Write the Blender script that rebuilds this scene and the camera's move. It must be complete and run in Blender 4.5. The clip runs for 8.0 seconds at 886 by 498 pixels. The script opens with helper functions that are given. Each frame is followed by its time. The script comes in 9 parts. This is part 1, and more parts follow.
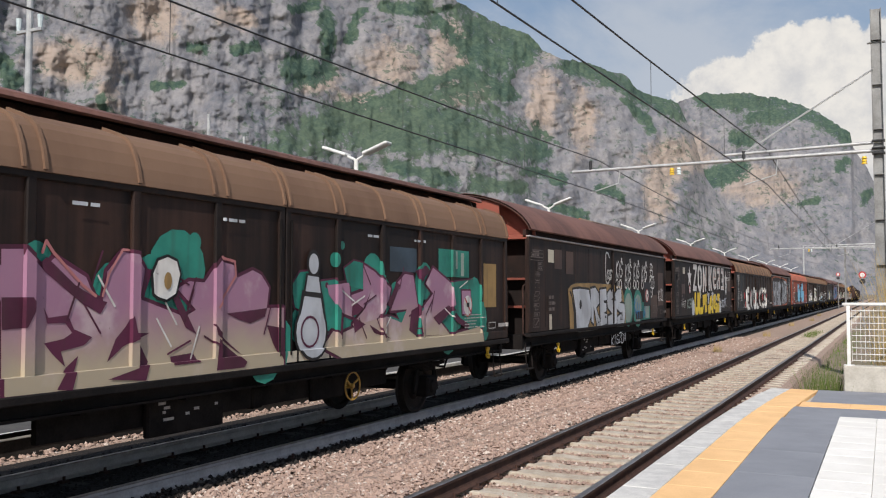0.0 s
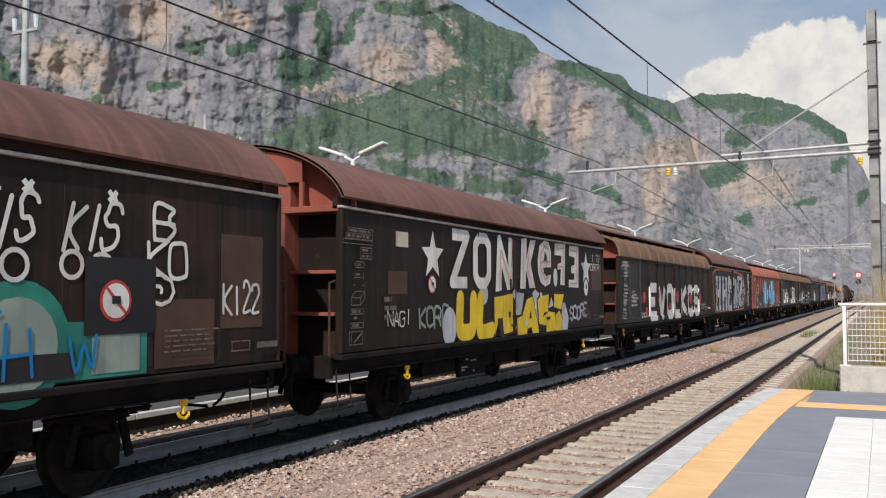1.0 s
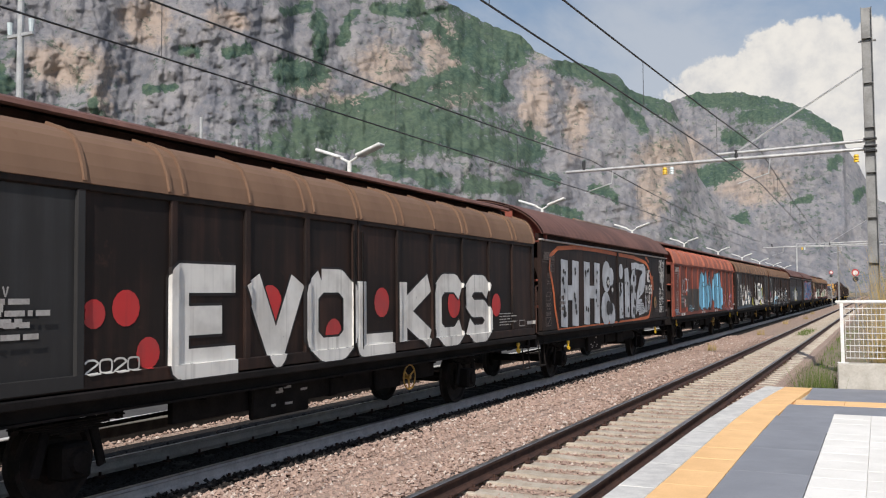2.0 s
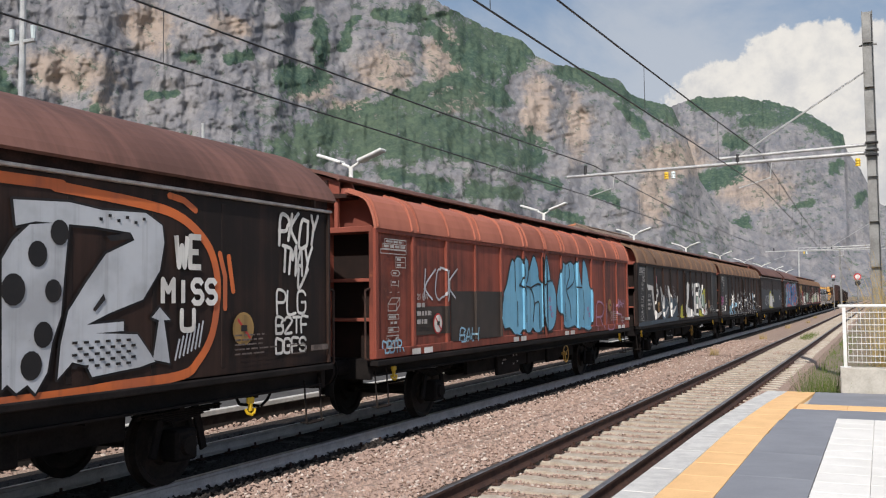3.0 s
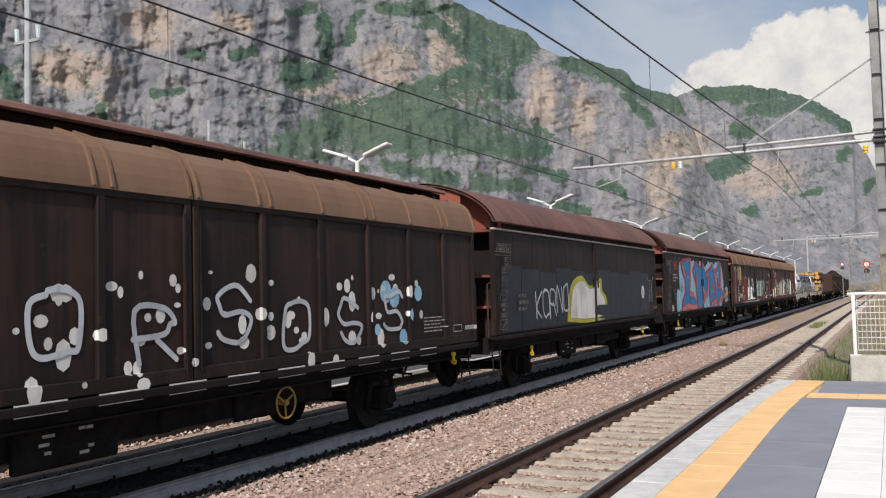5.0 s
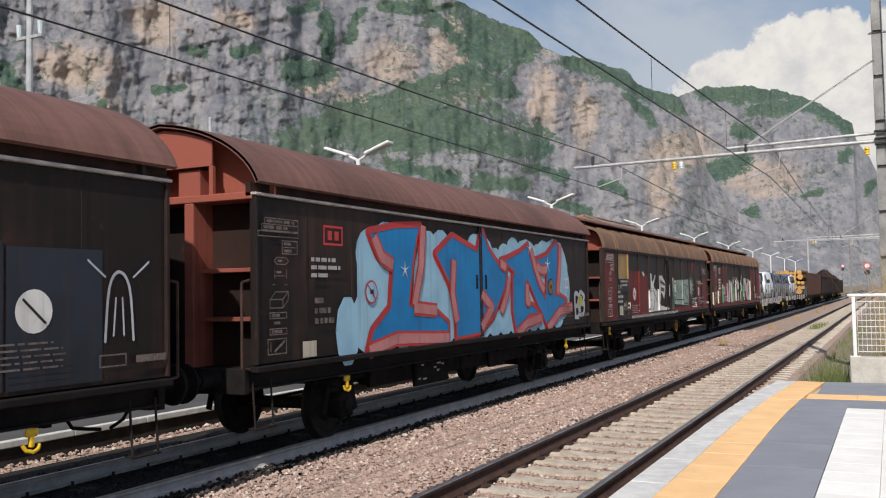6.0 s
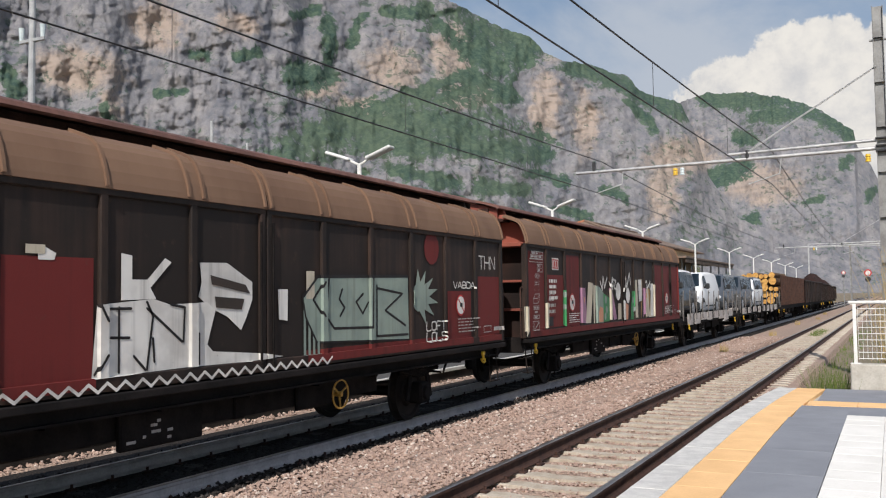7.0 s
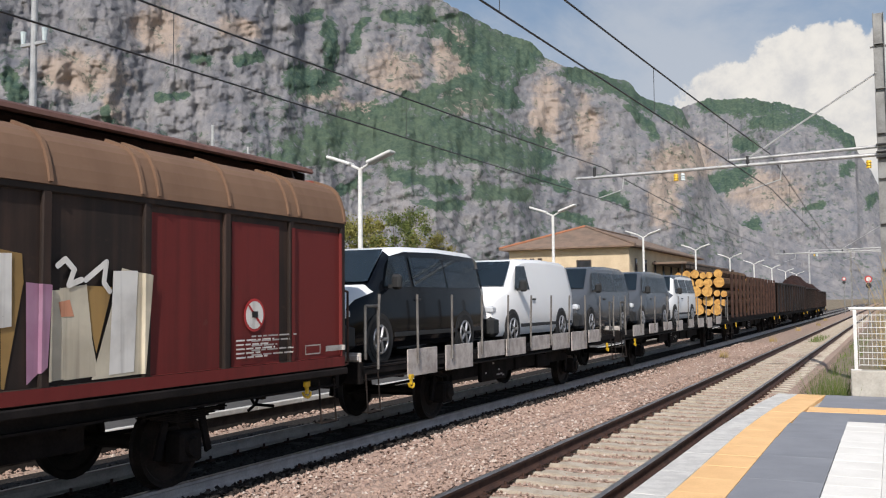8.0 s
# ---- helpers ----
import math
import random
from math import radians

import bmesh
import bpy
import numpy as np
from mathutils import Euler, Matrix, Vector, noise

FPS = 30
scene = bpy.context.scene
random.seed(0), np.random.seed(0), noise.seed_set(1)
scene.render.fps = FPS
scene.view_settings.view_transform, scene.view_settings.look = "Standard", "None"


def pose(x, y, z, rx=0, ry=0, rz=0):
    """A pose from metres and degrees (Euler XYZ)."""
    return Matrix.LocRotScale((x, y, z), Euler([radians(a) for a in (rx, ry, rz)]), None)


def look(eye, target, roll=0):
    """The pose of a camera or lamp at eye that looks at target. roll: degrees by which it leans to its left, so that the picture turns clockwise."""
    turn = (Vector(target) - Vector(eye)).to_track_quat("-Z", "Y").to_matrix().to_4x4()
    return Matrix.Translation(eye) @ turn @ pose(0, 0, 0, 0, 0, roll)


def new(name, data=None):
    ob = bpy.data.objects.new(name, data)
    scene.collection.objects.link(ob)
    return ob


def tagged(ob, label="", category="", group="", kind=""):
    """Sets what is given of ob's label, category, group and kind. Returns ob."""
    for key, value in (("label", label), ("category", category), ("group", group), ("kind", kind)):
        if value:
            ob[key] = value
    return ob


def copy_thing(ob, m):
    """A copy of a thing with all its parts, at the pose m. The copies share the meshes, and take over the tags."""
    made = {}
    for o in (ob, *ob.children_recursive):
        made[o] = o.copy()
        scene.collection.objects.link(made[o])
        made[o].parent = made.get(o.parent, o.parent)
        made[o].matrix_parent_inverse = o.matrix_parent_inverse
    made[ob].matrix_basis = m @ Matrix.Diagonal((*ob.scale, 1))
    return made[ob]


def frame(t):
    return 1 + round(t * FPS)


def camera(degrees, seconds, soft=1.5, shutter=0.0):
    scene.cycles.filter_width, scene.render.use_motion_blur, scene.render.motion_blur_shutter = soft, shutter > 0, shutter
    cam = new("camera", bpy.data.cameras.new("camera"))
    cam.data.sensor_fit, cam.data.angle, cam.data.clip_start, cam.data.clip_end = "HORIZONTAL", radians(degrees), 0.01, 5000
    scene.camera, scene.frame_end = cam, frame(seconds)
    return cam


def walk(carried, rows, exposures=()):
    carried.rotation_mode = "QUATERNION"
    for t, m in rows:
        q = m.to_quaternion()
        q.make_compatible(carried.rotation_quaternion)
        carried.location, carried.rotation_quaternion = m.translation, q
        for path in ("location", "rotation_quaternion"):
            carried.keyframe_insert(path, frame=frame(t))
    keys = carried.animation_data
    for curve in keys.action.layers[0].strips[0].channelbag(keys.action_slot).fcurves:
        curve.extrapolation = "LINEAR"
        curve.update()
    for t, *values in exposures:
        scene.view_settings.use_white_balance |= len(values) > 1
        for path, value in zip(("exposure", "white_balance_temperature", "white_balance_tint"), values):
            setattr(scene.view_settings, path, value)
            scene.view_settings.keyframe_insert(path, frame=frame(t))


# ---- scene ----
EYE = 2.0            # lens above the rail heads
cam = camera(52.2, 8.0, soft=1.15)
walk(cam, [
    (0.0, pose(0, 0, EYE, 92.827, 0.000, 26.089)),
    (0.5, pose(0, 0, EYE, 92.830, 0.029, 25.875)),
    (1.0, pose(0, 0, EYE, 92.855, 0.039, 25.880)),
    (1.5, pose(0, 0, EYE, 92.783, 0.325, 25.820)),
    (3.0, pose(0, 0, EYE, 93.234, 0.653, 25.852)),
    (3.5, pose(0, 0, EYE, 93.265, 0.865, 26.167)),
    (4.0, pose(0, 0, EYE, 92.870, 1.164, 26.311)),
    (4.5, pose(0, 0, EYE, 92.849, 1.519, 26.340)),
    (6.0, pose(0, 0, EYE, 92.739, 1.036, 26.367)),
    (6.5, pose(0, 0, EYE, 92.886, 0.886, 26.349)),
    (7.0, pose(0, 0, EYE, 93.048, 0.751, 26.397)),
    (7.5, pose(0, 0, EYE, 93.192, 0.544, 26.424)),
    (8.0, pose(0, 0, EYE, 93.348, 0.538, 26.414)),
])

# ---- daylight ----
SUN = Vector((0.21, -0.71, 0.67)).normalized()      # towards the sun
world = bpy.data.worlds.new("daylight")
scene.world = world
world.use_nodes = True
sky = world.node_tree.nodes.new("ShaderNodeTexSky")
sky.sky_type = "NISHITA"
sky.sun_disc = False
sky.sun_elevation = math.asin(SUN.z)
sky.sun_rotation = math.atan2(SUN.x, SUN.y)
back = world.node_tree.nodes["Background"]
back.inputs["Strength"].default_value = 0.11
world.node_tree.links.new(sky.outputs[0], back.inputs["Color"])
sun = new("sun", bpy.data.lights.new("sun", "SUN"))
sun.data.energy, sun.data.angle, sun.data.color = 4.5, radians(0.6), (1.0, 0.95, 0.90)
sun.matrix_world = look(SUN * 50, (0, 0, 0))
scene.view_settings.exposure = 0.0
# ---- materials ----
class Nodes:
    """Short hand for building a node material."""
    def __init__(self, name):
        self.mat = bpy.data.materials.new(name)
        self.mat.use_nodes = True
        self.tree = self.mat.node_tree
        self.bsdf = self.tree.nodes["Principled BSDF"]
        self.coord = self.node("ShaderNodeTexCoord").outputs["Object"]
        self.pick = self.node("ShaderNodeObjectInfo").outputs["Random"]

    def node(self, kind, **props):
        n = self.tree.nodes.new(kind)
        for key, value in props.items():
            setattr(n, key, value)
        return n

    def put(self, socket, value):
        if hasattr(value, "is_output"):
            self.tree.links.new(value, socket)
        elif isinstance(value, tuple) and len(value) == 3 and socket.type == "RGBA":
            socket.default_value = (*value, 1)
        else:
            socket.default_value = value

    def maths(self, op, a, b=0.0, c=0.0, clamp=False):
        n = self.node("ShaderNodeMath", operation=op, use_clamp=clamp)
        for s, value in zip(n.inputs, (a, b, c)):
            self.put(s, value)
        return n.outputs[0]

    def mapped(self, sx=1.0, sy=1.0, sz=1.0):
        n = self.node("ShaderNodeMapping")
        self.put(n.inputs["Vector"], self.coord)
        n.inputs["Scale"].default_value = (sx, sy, sz)
        return n.outputs[0]

    def noise(self, scale, detail=4.0, rough=0.55, vector=None, own=True, distortion=0.0):
        n = self.node("ShaderNodeTexNoise", noise_dimensions="4D")
        self.put(n.inputs["Vector"], vector or self.coord)
        n.inputs["Scale"].default_value, n.inputs["Detail"].default_value = scale, detail
        n.inputs["Roughness"].default_value, n.inputs["Distortion"].default_value = rough, distortion
        if own:
            self.put(n.inputs["W"], self.maths("MULTIPLY", self.pick, 40.0))
        return n.outputs["Fac"]

    def ramp(self, fac, low, high):
        n = self.node("ShaderNodeMapRange", interpolation_type="SMOOTHSTEP")
        self.put(n.inputs[0], fac)
        n.inputs[1].default_value, n.inputs[2].default_value = low, high
        return n.outputs[0]

    def mix(self, fac, a, b):
        n = self.node("ShaderNodeMix", data_type="RGBA")
        self.put(n.inputs[0], fac)
        self.put(n.inputs[6], a)
        self.put(n.inputs[7], b)
        return n.outputs[2]

    def bump(self, height, strength=0.3, distance=0.02):
        n = self.node("ShaderNodeBump")
        n.inputs["Strength"].default_value, n.inputs["Distance"].default_value = strength, distance
        self.put(n.inputs["Height"], height)
        self.put(self.bsdf.inputs["Normal"], n.outputs[0])

    def done(self, colour, rough=0.7, metal=0.0, spec=0.4):
        self.put(self.bsdf.inputs["Base Color"], colour)
        self.put(self.bsdf.inputs["Roughness"], rough)
        self.put(self.bsdf.inputs["Metallic"], metal)
        self.bsdf.inputs["Specular IOR Level"].default_value = spec
        return self.mat


def plain(name, a, b, scale=3.0, rough=0.7, metal=0.0, bump=0.15, grain=40.0, spec=0.4, deep=0.01):
    """A surface that wanders between two colours, with fine grain."""
    n = Nodes(name)
    wide, fine = n.noise(scale, 5), n.noise(grain, 3)
    both = n.maths("ADD", n.maths("MULTIPLY", wide, 0.7), n.maths("MULTIPLY", fine, 0.3))
    n.bump(fine, bump, deep)
    return n.done(n.mix(n.ramp(both, 0.35, 0.65), a, b), rough, metal, spec)


def wagon_paint(name, clean, dirty, rust, streak=0.55, gloss=0.6, runs=7.0):
    """Old wagon paint: sooty film, rain streaks that run down, rust blooms."""
    n = Nodes(name)
    film = n.noise(0.55, 5, 0.6)
    run = n.noise(1.0, 4, 0.6, n.mapped(0.8, runs, 0.35))
    bloom = n.noise(6.0, 6, 0.65)
    fine = n.noise(45.0, 3)
    soot = n.ramp(n.maths("ADD", n.maths("MULTIPLY", film, 0.6), n.maths("MULTIPLY", run, 0.4)), streak - 0.12, streak + 0.12)
    base = n.mix(soot, dirty, clean)
    base = n.mix(n.maths("MULTIPLY", n.ramp(bloom, 0.60, 0.74), 0.7), base, rust)
    base = n.mix(n.maths("MULTIPLY", fine, 0.25), base, dirty)
    n.bump(n.maths("ADD", fine, n.maths("MULTIPLY", film, 4.0)), 0.12, 0.006)
    return n.done(base, gloss, 0.0, 0.18)


def graffiti_paint(name, colour, other, worn=(0.05, 0.035, 0.03), wear=0.7):
    """Sprayed paint, faded in clouds and scuffed through to the old skin."""
    n = Nodes(name)
    cloud, scuff, run = n.noise(1.7, 4), n.noise(14.0, 6, 0.7), n.noise(1.0, 3, 0.6, n.mapped(3.0, 9.0, 0.4))
    base = n.mix(n.ramp(cloud, 0.38, 0.66), colour, other)
    base = n.mix(n.maths("MULTIPLY", n.ramp(scuff, wear - 0.06, wear + 0.05), 0.8), base, worn)
    base = n.mix(n.maths("MULTIPLY", n.ramp(run, 0.5, 0.75), 0.35), base, worn)
    n.bump(scuff, 0.08, 0.004)
    return n.done(base, 0.55, 0.0, 0.3)


M = {}
M["dark_skin"] = wagon_paint("dark_brown_wagon_skin", (0.052, 0.027, 0.020), (0.014, 0.010, 0.009), (0.060, 0.030, 0.021))
M["brown_skin"] = wagon_paint("brown_wagon_skin", (0.062, 0.037, 0.028), (0.022, 0.017, 0.015), (0.07, 0.042, 0.028))
M["red_skin"] = wagon_paint("oxide_red_wagon_skin", (0.270, 0.070, 0.046), (0.070, 0.028, 0.022), (0.30, 0.10, 0.06), 0.45)
M["crimson_skin"] = wagon_paint("traffic_red_wagon_skin", (0.150, 0.024, 0.022), (0.075, 0.017, 0.015), (0.12, 0.04, 0.03), 0.42)
M["grey_skin"] = wagon_paint("dark_grey_patch_paint", (0.050, 0.050, 0.052), (0.030, 0.029, 0.029), (0.06, 0.045, 0.04))
M["smooth_roof"] = wagon_paint("red_brown_roof_paint", (0.200, 0.100, 0.080), (0.105, 0.056, 0.046), (0.17, 0.09, 0.07), 0.5, 0.7)
M["tan_shoulder"] = wagon_paint("brown_shoulder_paint", (0.200, 0.122, 0.080), (0.145, 0.086, 0.057), (0.17, 0.095, 0.06), 0.46, 0.75, 2.0)
# lighter copy of the red skin, with the sun on the slope put in
M["red_shoulder"] = wagon_paint("lit_oxide_red_shoulder_paint", (0.420, 0.150, 0.100), (0.260, 0.090, 0.060), (0.36, 0.14, 0.08), 0.46, 0.7, 2.0)
M["red_end"] = wagon_paint("oxide_red_end_paint", (0.300, 0.088, 0.060), (0.120, 0.040, 0.030), (0.22, 0.08, 0.055), 0.46)
# grimy steel; the dark under the wagons is put into these two tones
M["soot"] = plain("shaded_sooty_underframe_steel", (0.007, 0.006, 0.006), (0.018, 0.015, 0.014), 4, 0.85, spec=0.1)
M["sole"] = plain("shaded_dusty_sole_bar_steel", (0.0065, 0.0059, 0.0059), (0.0182, 0.0149, 0.0143), 2, 0.8, spec=0.15)
M["roof_dark"] = plain("dark_roof_channel", (0.020, 0.013, 0.012), (0.055, 0.028, 0.023), 3, 0.85, spec=0.1)
M["wheel"] = plain("brown_wheel_steel", (0.012, 0.010, 0.009), (0.030, 0.022, 0.019), 5, 0.7, 0.2, spec=0.2)
M["old_yellow"] = plain("faded_yellow_paint", (0.42, 0.24, 0.04), (0.28, 0.15, 0.03), 9, 0.6)
M["yellow"] = plain("yellow_hook_paint", (0.75, 0.48, 0.02), (0.55, 0.33, 0.02), 9, 0.5)
M["pale_trim"] = plain("pale_grey_trim", (0.52, 0.48, 0.45), (0.32, 0.28, 0.26), 6, 0.6)
M["mark"] = plain("dull_white_stencil_paint", (0.42, 0.40, 0.38), (0.30, 0.28, 0.26), 10, 0.7)
M["faint_mark"] = plain("worn_stencil_paint", (0.17, 0.135, 0.12), (0.07, 0.055, 0.048), 10, 0.75)
M["zinc"] = plain("dull_steel_bar", (0.16, 0.155, 0.15), (0.08, 0.075, 0.07), 6, 0.5, 0.4)
M["white_steel"] = plain("white_lacquered_steel", (0.78, 0.77, 0.74), (0.62, 0.61, 0.58), 5, 0.45)
M["dark_wire"] = plain("dark_wire", (0.02, 0.02, 0.022), (0.035, 0.034, 0.034), 8, 0.5)
M["mast"] = plain("weathered_mast_steel", (0.30, 0.30, 0.29), (0.17, 0.165, 0.16), 2, 0.6, 0.2)
M["rail_side"] = plain("rusty_rail", (0.028, 0.013, 0.010), (0.070, 0.033, 0.022), 8, 0.85)
M["rail_grey"] = plain("dusty_grey_rail", (0.48, 0.44, 0.42), (0.35, 0.32, 0.30), 5, 0.8)
M["rail_head"] = plain("polished_rail_head", (0.35, 0.33, 0.32), (0.22, 0.19, 0.17), 5, 0.35, 0.8)
M["concrete"] = plain("pale_concrete", (0.52, 0.49, 0.43), (0.38, 0.35, 0.30), 4, 0.85, bump=0.3)
M["sleeper"] = plain("dusty_concrete_sleeper", (0.50, 0.44, 0.36), (0.36, 0.30, 0.23), 5, 0.9, bump=0.3)
# darker than oil alone: the train's shade is put into this tone
M["dark_sleeper"] = plain("shaded_oily_sleeper", (0.026, 0.021, 0.018), (0.056, 0.046, 0.039), 5, 0.85, bump=0.3)
M["coping"] = plain("grey_white_granite_coping", (0.64, 0.62, 0.58), (0.48, 0.465, 0.44), 7, 0.8, bump=0.25, grain=70)
M["orange_tile"] = plain("ochre_safety_line_tile", (0.88, 0.55, 0.26), (0.76, 0.46, 0.21), 3, 0.75, grain=60)
M["grey_tile"] = plain("blue_grey_paving", (0.255, 0.262, 0.285), (0.205, 0.212, 0.232), 2, 0.8, grain=80)
M["white_tile"] = plain("cream_white_paving", (0.86, 0.83, 0.77), (0.74, 0.71, 0.65), 2, 0.75, grain=60)


def gravel_paint(name, a, b, c, scale=22.0):
    n = Nodes(name)
    cell = n.node("ShaderNodeTexVoronoi", feature="F1")
    n.put(cell.inputs["Vector"], n.coord)
    cell.inputs["Scale"].default_value = scale
    sep = n.node("ShaderNodeSeparateColor")
    n.put(sep.inputs[0], cell.outputs["Color"])
    broad = n.noise(0.35, 5, 0.6, own=False)
    base = n.mix(sep.outputs[0], a, b)
    base = n.mix(n.maths("MULTIPLY", n.ramp(n.maths("ADD", broad, n.maths("MULTIPLY", sep.outputs[1], 0.3)), 0.52, 0.78), 0.8), base, c)
    n.bump(n.maths("SUBTRACT", 1.0, cell.outputs["Distance"]), 0.9, 0.03)
    return n.done(base, 0.9, 0.0, 0.2)


M["gravel"] = gravel_paint("pinkish_ballast_bed", (0.44, 0.325, 0.265), (0.29, 0.205, 0.165), (0.37, 0.275, 0.21))
M["stake"] = plain("dull_galvanised_stakes", (0.24, 0.225, 0.21), (0.13, 0.115, 0.105), 6, 0.6, 0.3)
# oily dirt and the shadow under the train, both in one near-black tone
M["shaded_dirty_gravel"] = gravel_paint("shaded_oily_ballast_bed", (0.036, 0.029, 0.025), (0.014, 0.012, 0.011), (0.024, 0.020, 0.017))
M["earth"] = gravel_paint("dry_earth_and_gravel", (0.30, 0.23, 0.18), (0.21, 0.16, 0.12), (0.16, 0.15, 0.09), 9.0)


def stone_paint(name, a, b, c):
    n = Nodes(name)
    isle = n.node("ShaderNodeNewGeometry").outputs["Random Per Island"]
    fine = n.noise(60.0, 3)
    base = n.mix(isle, a, b)
    base = n.mix(n.ramp(isle, 0.86, 0.95), base, c)
    base = n.mix(n.maths("MULTIPLY", fine, 0.4), base, b)
    return n.done(base, 0.9, 0.0, 0.2)


M["stones"] = stone_paint("pinkish_ballast_stones", (0.46, 0.335, 0.27), (0.27, 0.19, 0.155), (0.62, 0.53, 0.46))
# stones for the same ground, with the train's shade in their colour
M["shaded_dirty_stones"] = stone_paint("shaded_oily_ballast_stones", (0.050, 0.042, 0.037), (0.018, 0.015, 0.014), (0.11, 0.10, 0.09))
M["asphalt"] = plain("grey_asphalt", (0.085, 0.080, 0.075), (0.055, 0.052, 0.05), 1.5, 0.9, bump=0.3, grain=60)
# ---- mesh tools ----
def mesh_object(name, bm, material, smooth=False):
    me = bpy.data.meshes.new(name)
    bmesh.ops.recalc_face_normals(bm, faces=bm.faces)
    bm.to_mesh(me)
    bm.free()
    for m in material if isinstance(material, (list, tuple)) else [material]:
        me.materials.append(m)
    if smooth:
        for poly in me.polygons:
            poly.use_smooth = True
    return new(name, me)


def part(name, bm, material, parent=None, label="", smooth=False):
    ob = mesh_object(name, bm, material, smooth)
    ob.parent = parent
    return tagged(ob, label)


def empty(name, x=0.0, y=0.0, z=0.0):
    ob = new(name)
    ob.location = (x, y, z)
    return ob


def add_box(bm, x0, x1, y0, y1, z0, z1, bevel=0.0, turn=None):
    """A box between two corners, with its edges taken off."""
    got = bmesh.ops.create_cube(bm, size=1.0)["verts"]
    m = Matrix.Translation(((x0 + x1) / 2, (y0 + y1) / 2, (z0 + z1) / 2)) @ Matrix.Diagonal((abs(x1 - x0), abs(y1 - y0), abs(z1 - z0), 1))
    bmesh.ops.transform(bm, matrix=(turn or Matrix()) @ m, verts=got)
    if bevel:
        edges = list({e for v in got for e in v.link_edges})
        bmesh.ops.bevel(bm, geom=edges, offset=bevel, segments=1, affect="EDGES", clamp_overlap=True)
    return bm


def add_tube(bm, a, b, r0, r1=None, sides=10):
    """A round bar from a to b."""
    a, b = Vector(a), Vector(b)
    got = bmesh.ops.create_cone(bm, cap_ends=True, segments=sides, radius1=r0, radius2=r0 if r1 is None else r1, depth=(b - a).length)["verts"]
    bmesh.ops.transform(bm, matrix=Matrix.Translation((a + b) / 2) @ (b - a).to_track_quat("Z", "Y").to_matrix().to_4x4(), verts=got)
    return bm


def add_path(bm, points, r, sides=8):
    """A bent round bar through points."""
    for a, b in zip(points, points[1:]):
        add_tube(bm, a, b, r, sides=sides)
    return bm


def add_section(bm, outline, y0, y1, closed=True):
    """A cross section in x and z, drawn out along y."""
    a = [bm.verts.new((x, y0, z)) for x, z in outline]
    b = [bm.verts.new((x, y1, z)) for x, z in outline]
    n = len(outline)
    for i in range(n if closed else n - 1):
        j = (i + 1) % n
        bm.faces.new((a[i], a[j], b[j], b[i]))
    if closed:
        bm.faces.new(a)
        bm.faces.new(b[::-1])
    return bm


def add_shell(bm, curve, thick, y0, y1):
    """A bent sheet with thickness: an open line in x and z, drawn out along y."""
    inner = []
    for i, (x, z) in enumerate(curve):
        p, q = curve[max(i - 1, 0)], curve[min(i + 1, len(curve) - 1)]
        d = Vector((q[0] - p[0], q[1] - p[1])).normalized()
        inner.append((x + d.y * thick, z - d.x * thick))
    return add_section(bm, list(curve) + inner[::-1], y0, y1)


def bezier(a, b, c, d, n):
    return [tuple((1 - t) ** 3 * p + 3 * (1 - t) ** 2 * t * q + 3 * (1 - t) * t * t * r + t ** 3 * s for p, q, r, s in zip(a, b, c, d)) for t in np.linspace(0, 1, n)]


def raw_mesh(name, verts, faces, material, smooth=False):
    me = bpy.data.meshes.new(name)
    me.from_pydata([tuple(v) for v in verts], [], [tuple(q) for q in faces])
    me.materials.append(material)
    if smooth:
        me.polygons.foreach_set("use_smooth", [True] * len(me.polygons))
    me.update()
    return new(name, me)


def hashed(ix, iy, seed):
    h = (ix.astype(np.int64) * 374761393 + iy.astype(np.int64) * 668265263 + seed * 974711) & 0x7FFFFFFF
    h = ((h ^ (h >> 13)) * 1274126177) & 0x7FFFFFFF
    return ((h ^ (h >> 16)) & 0xFFFF) / 65535.0


def wave(x, y, seed=0):
    """Smooth value noise, 0 to 1."""
    ix, iy = np.floor(x), np.floor(y)
    fx, fy = x - ix, y - iy
    fx, fy = fx * fx * (3 - 2 * fx), fy * fy * (3 - 2 * fy)
    a, b = hashed(ix, iy, seed), hashed(ix + 1, iy, seed)
    c, d = hashed(ix, iy + 1, seed), hashed(ix + 1, iy + 1, seed)
    return (a * (1 - fx) + b * fx) * (1 - fy) + (c * (1 - fx) + d * fx) * fy


def waves(x, y, seed=0, octaves=5, gain=0.5):
    total, amp, norm = 0.0, 1.0, 0.0
    for i in range(octaves):
        total = total + amp * wave(x * 2 ** i + 17.3 * i, y * 2 ** i - 9.1 * i, seed + i)
        norm += amp
        amp *= gain
    return total / norm


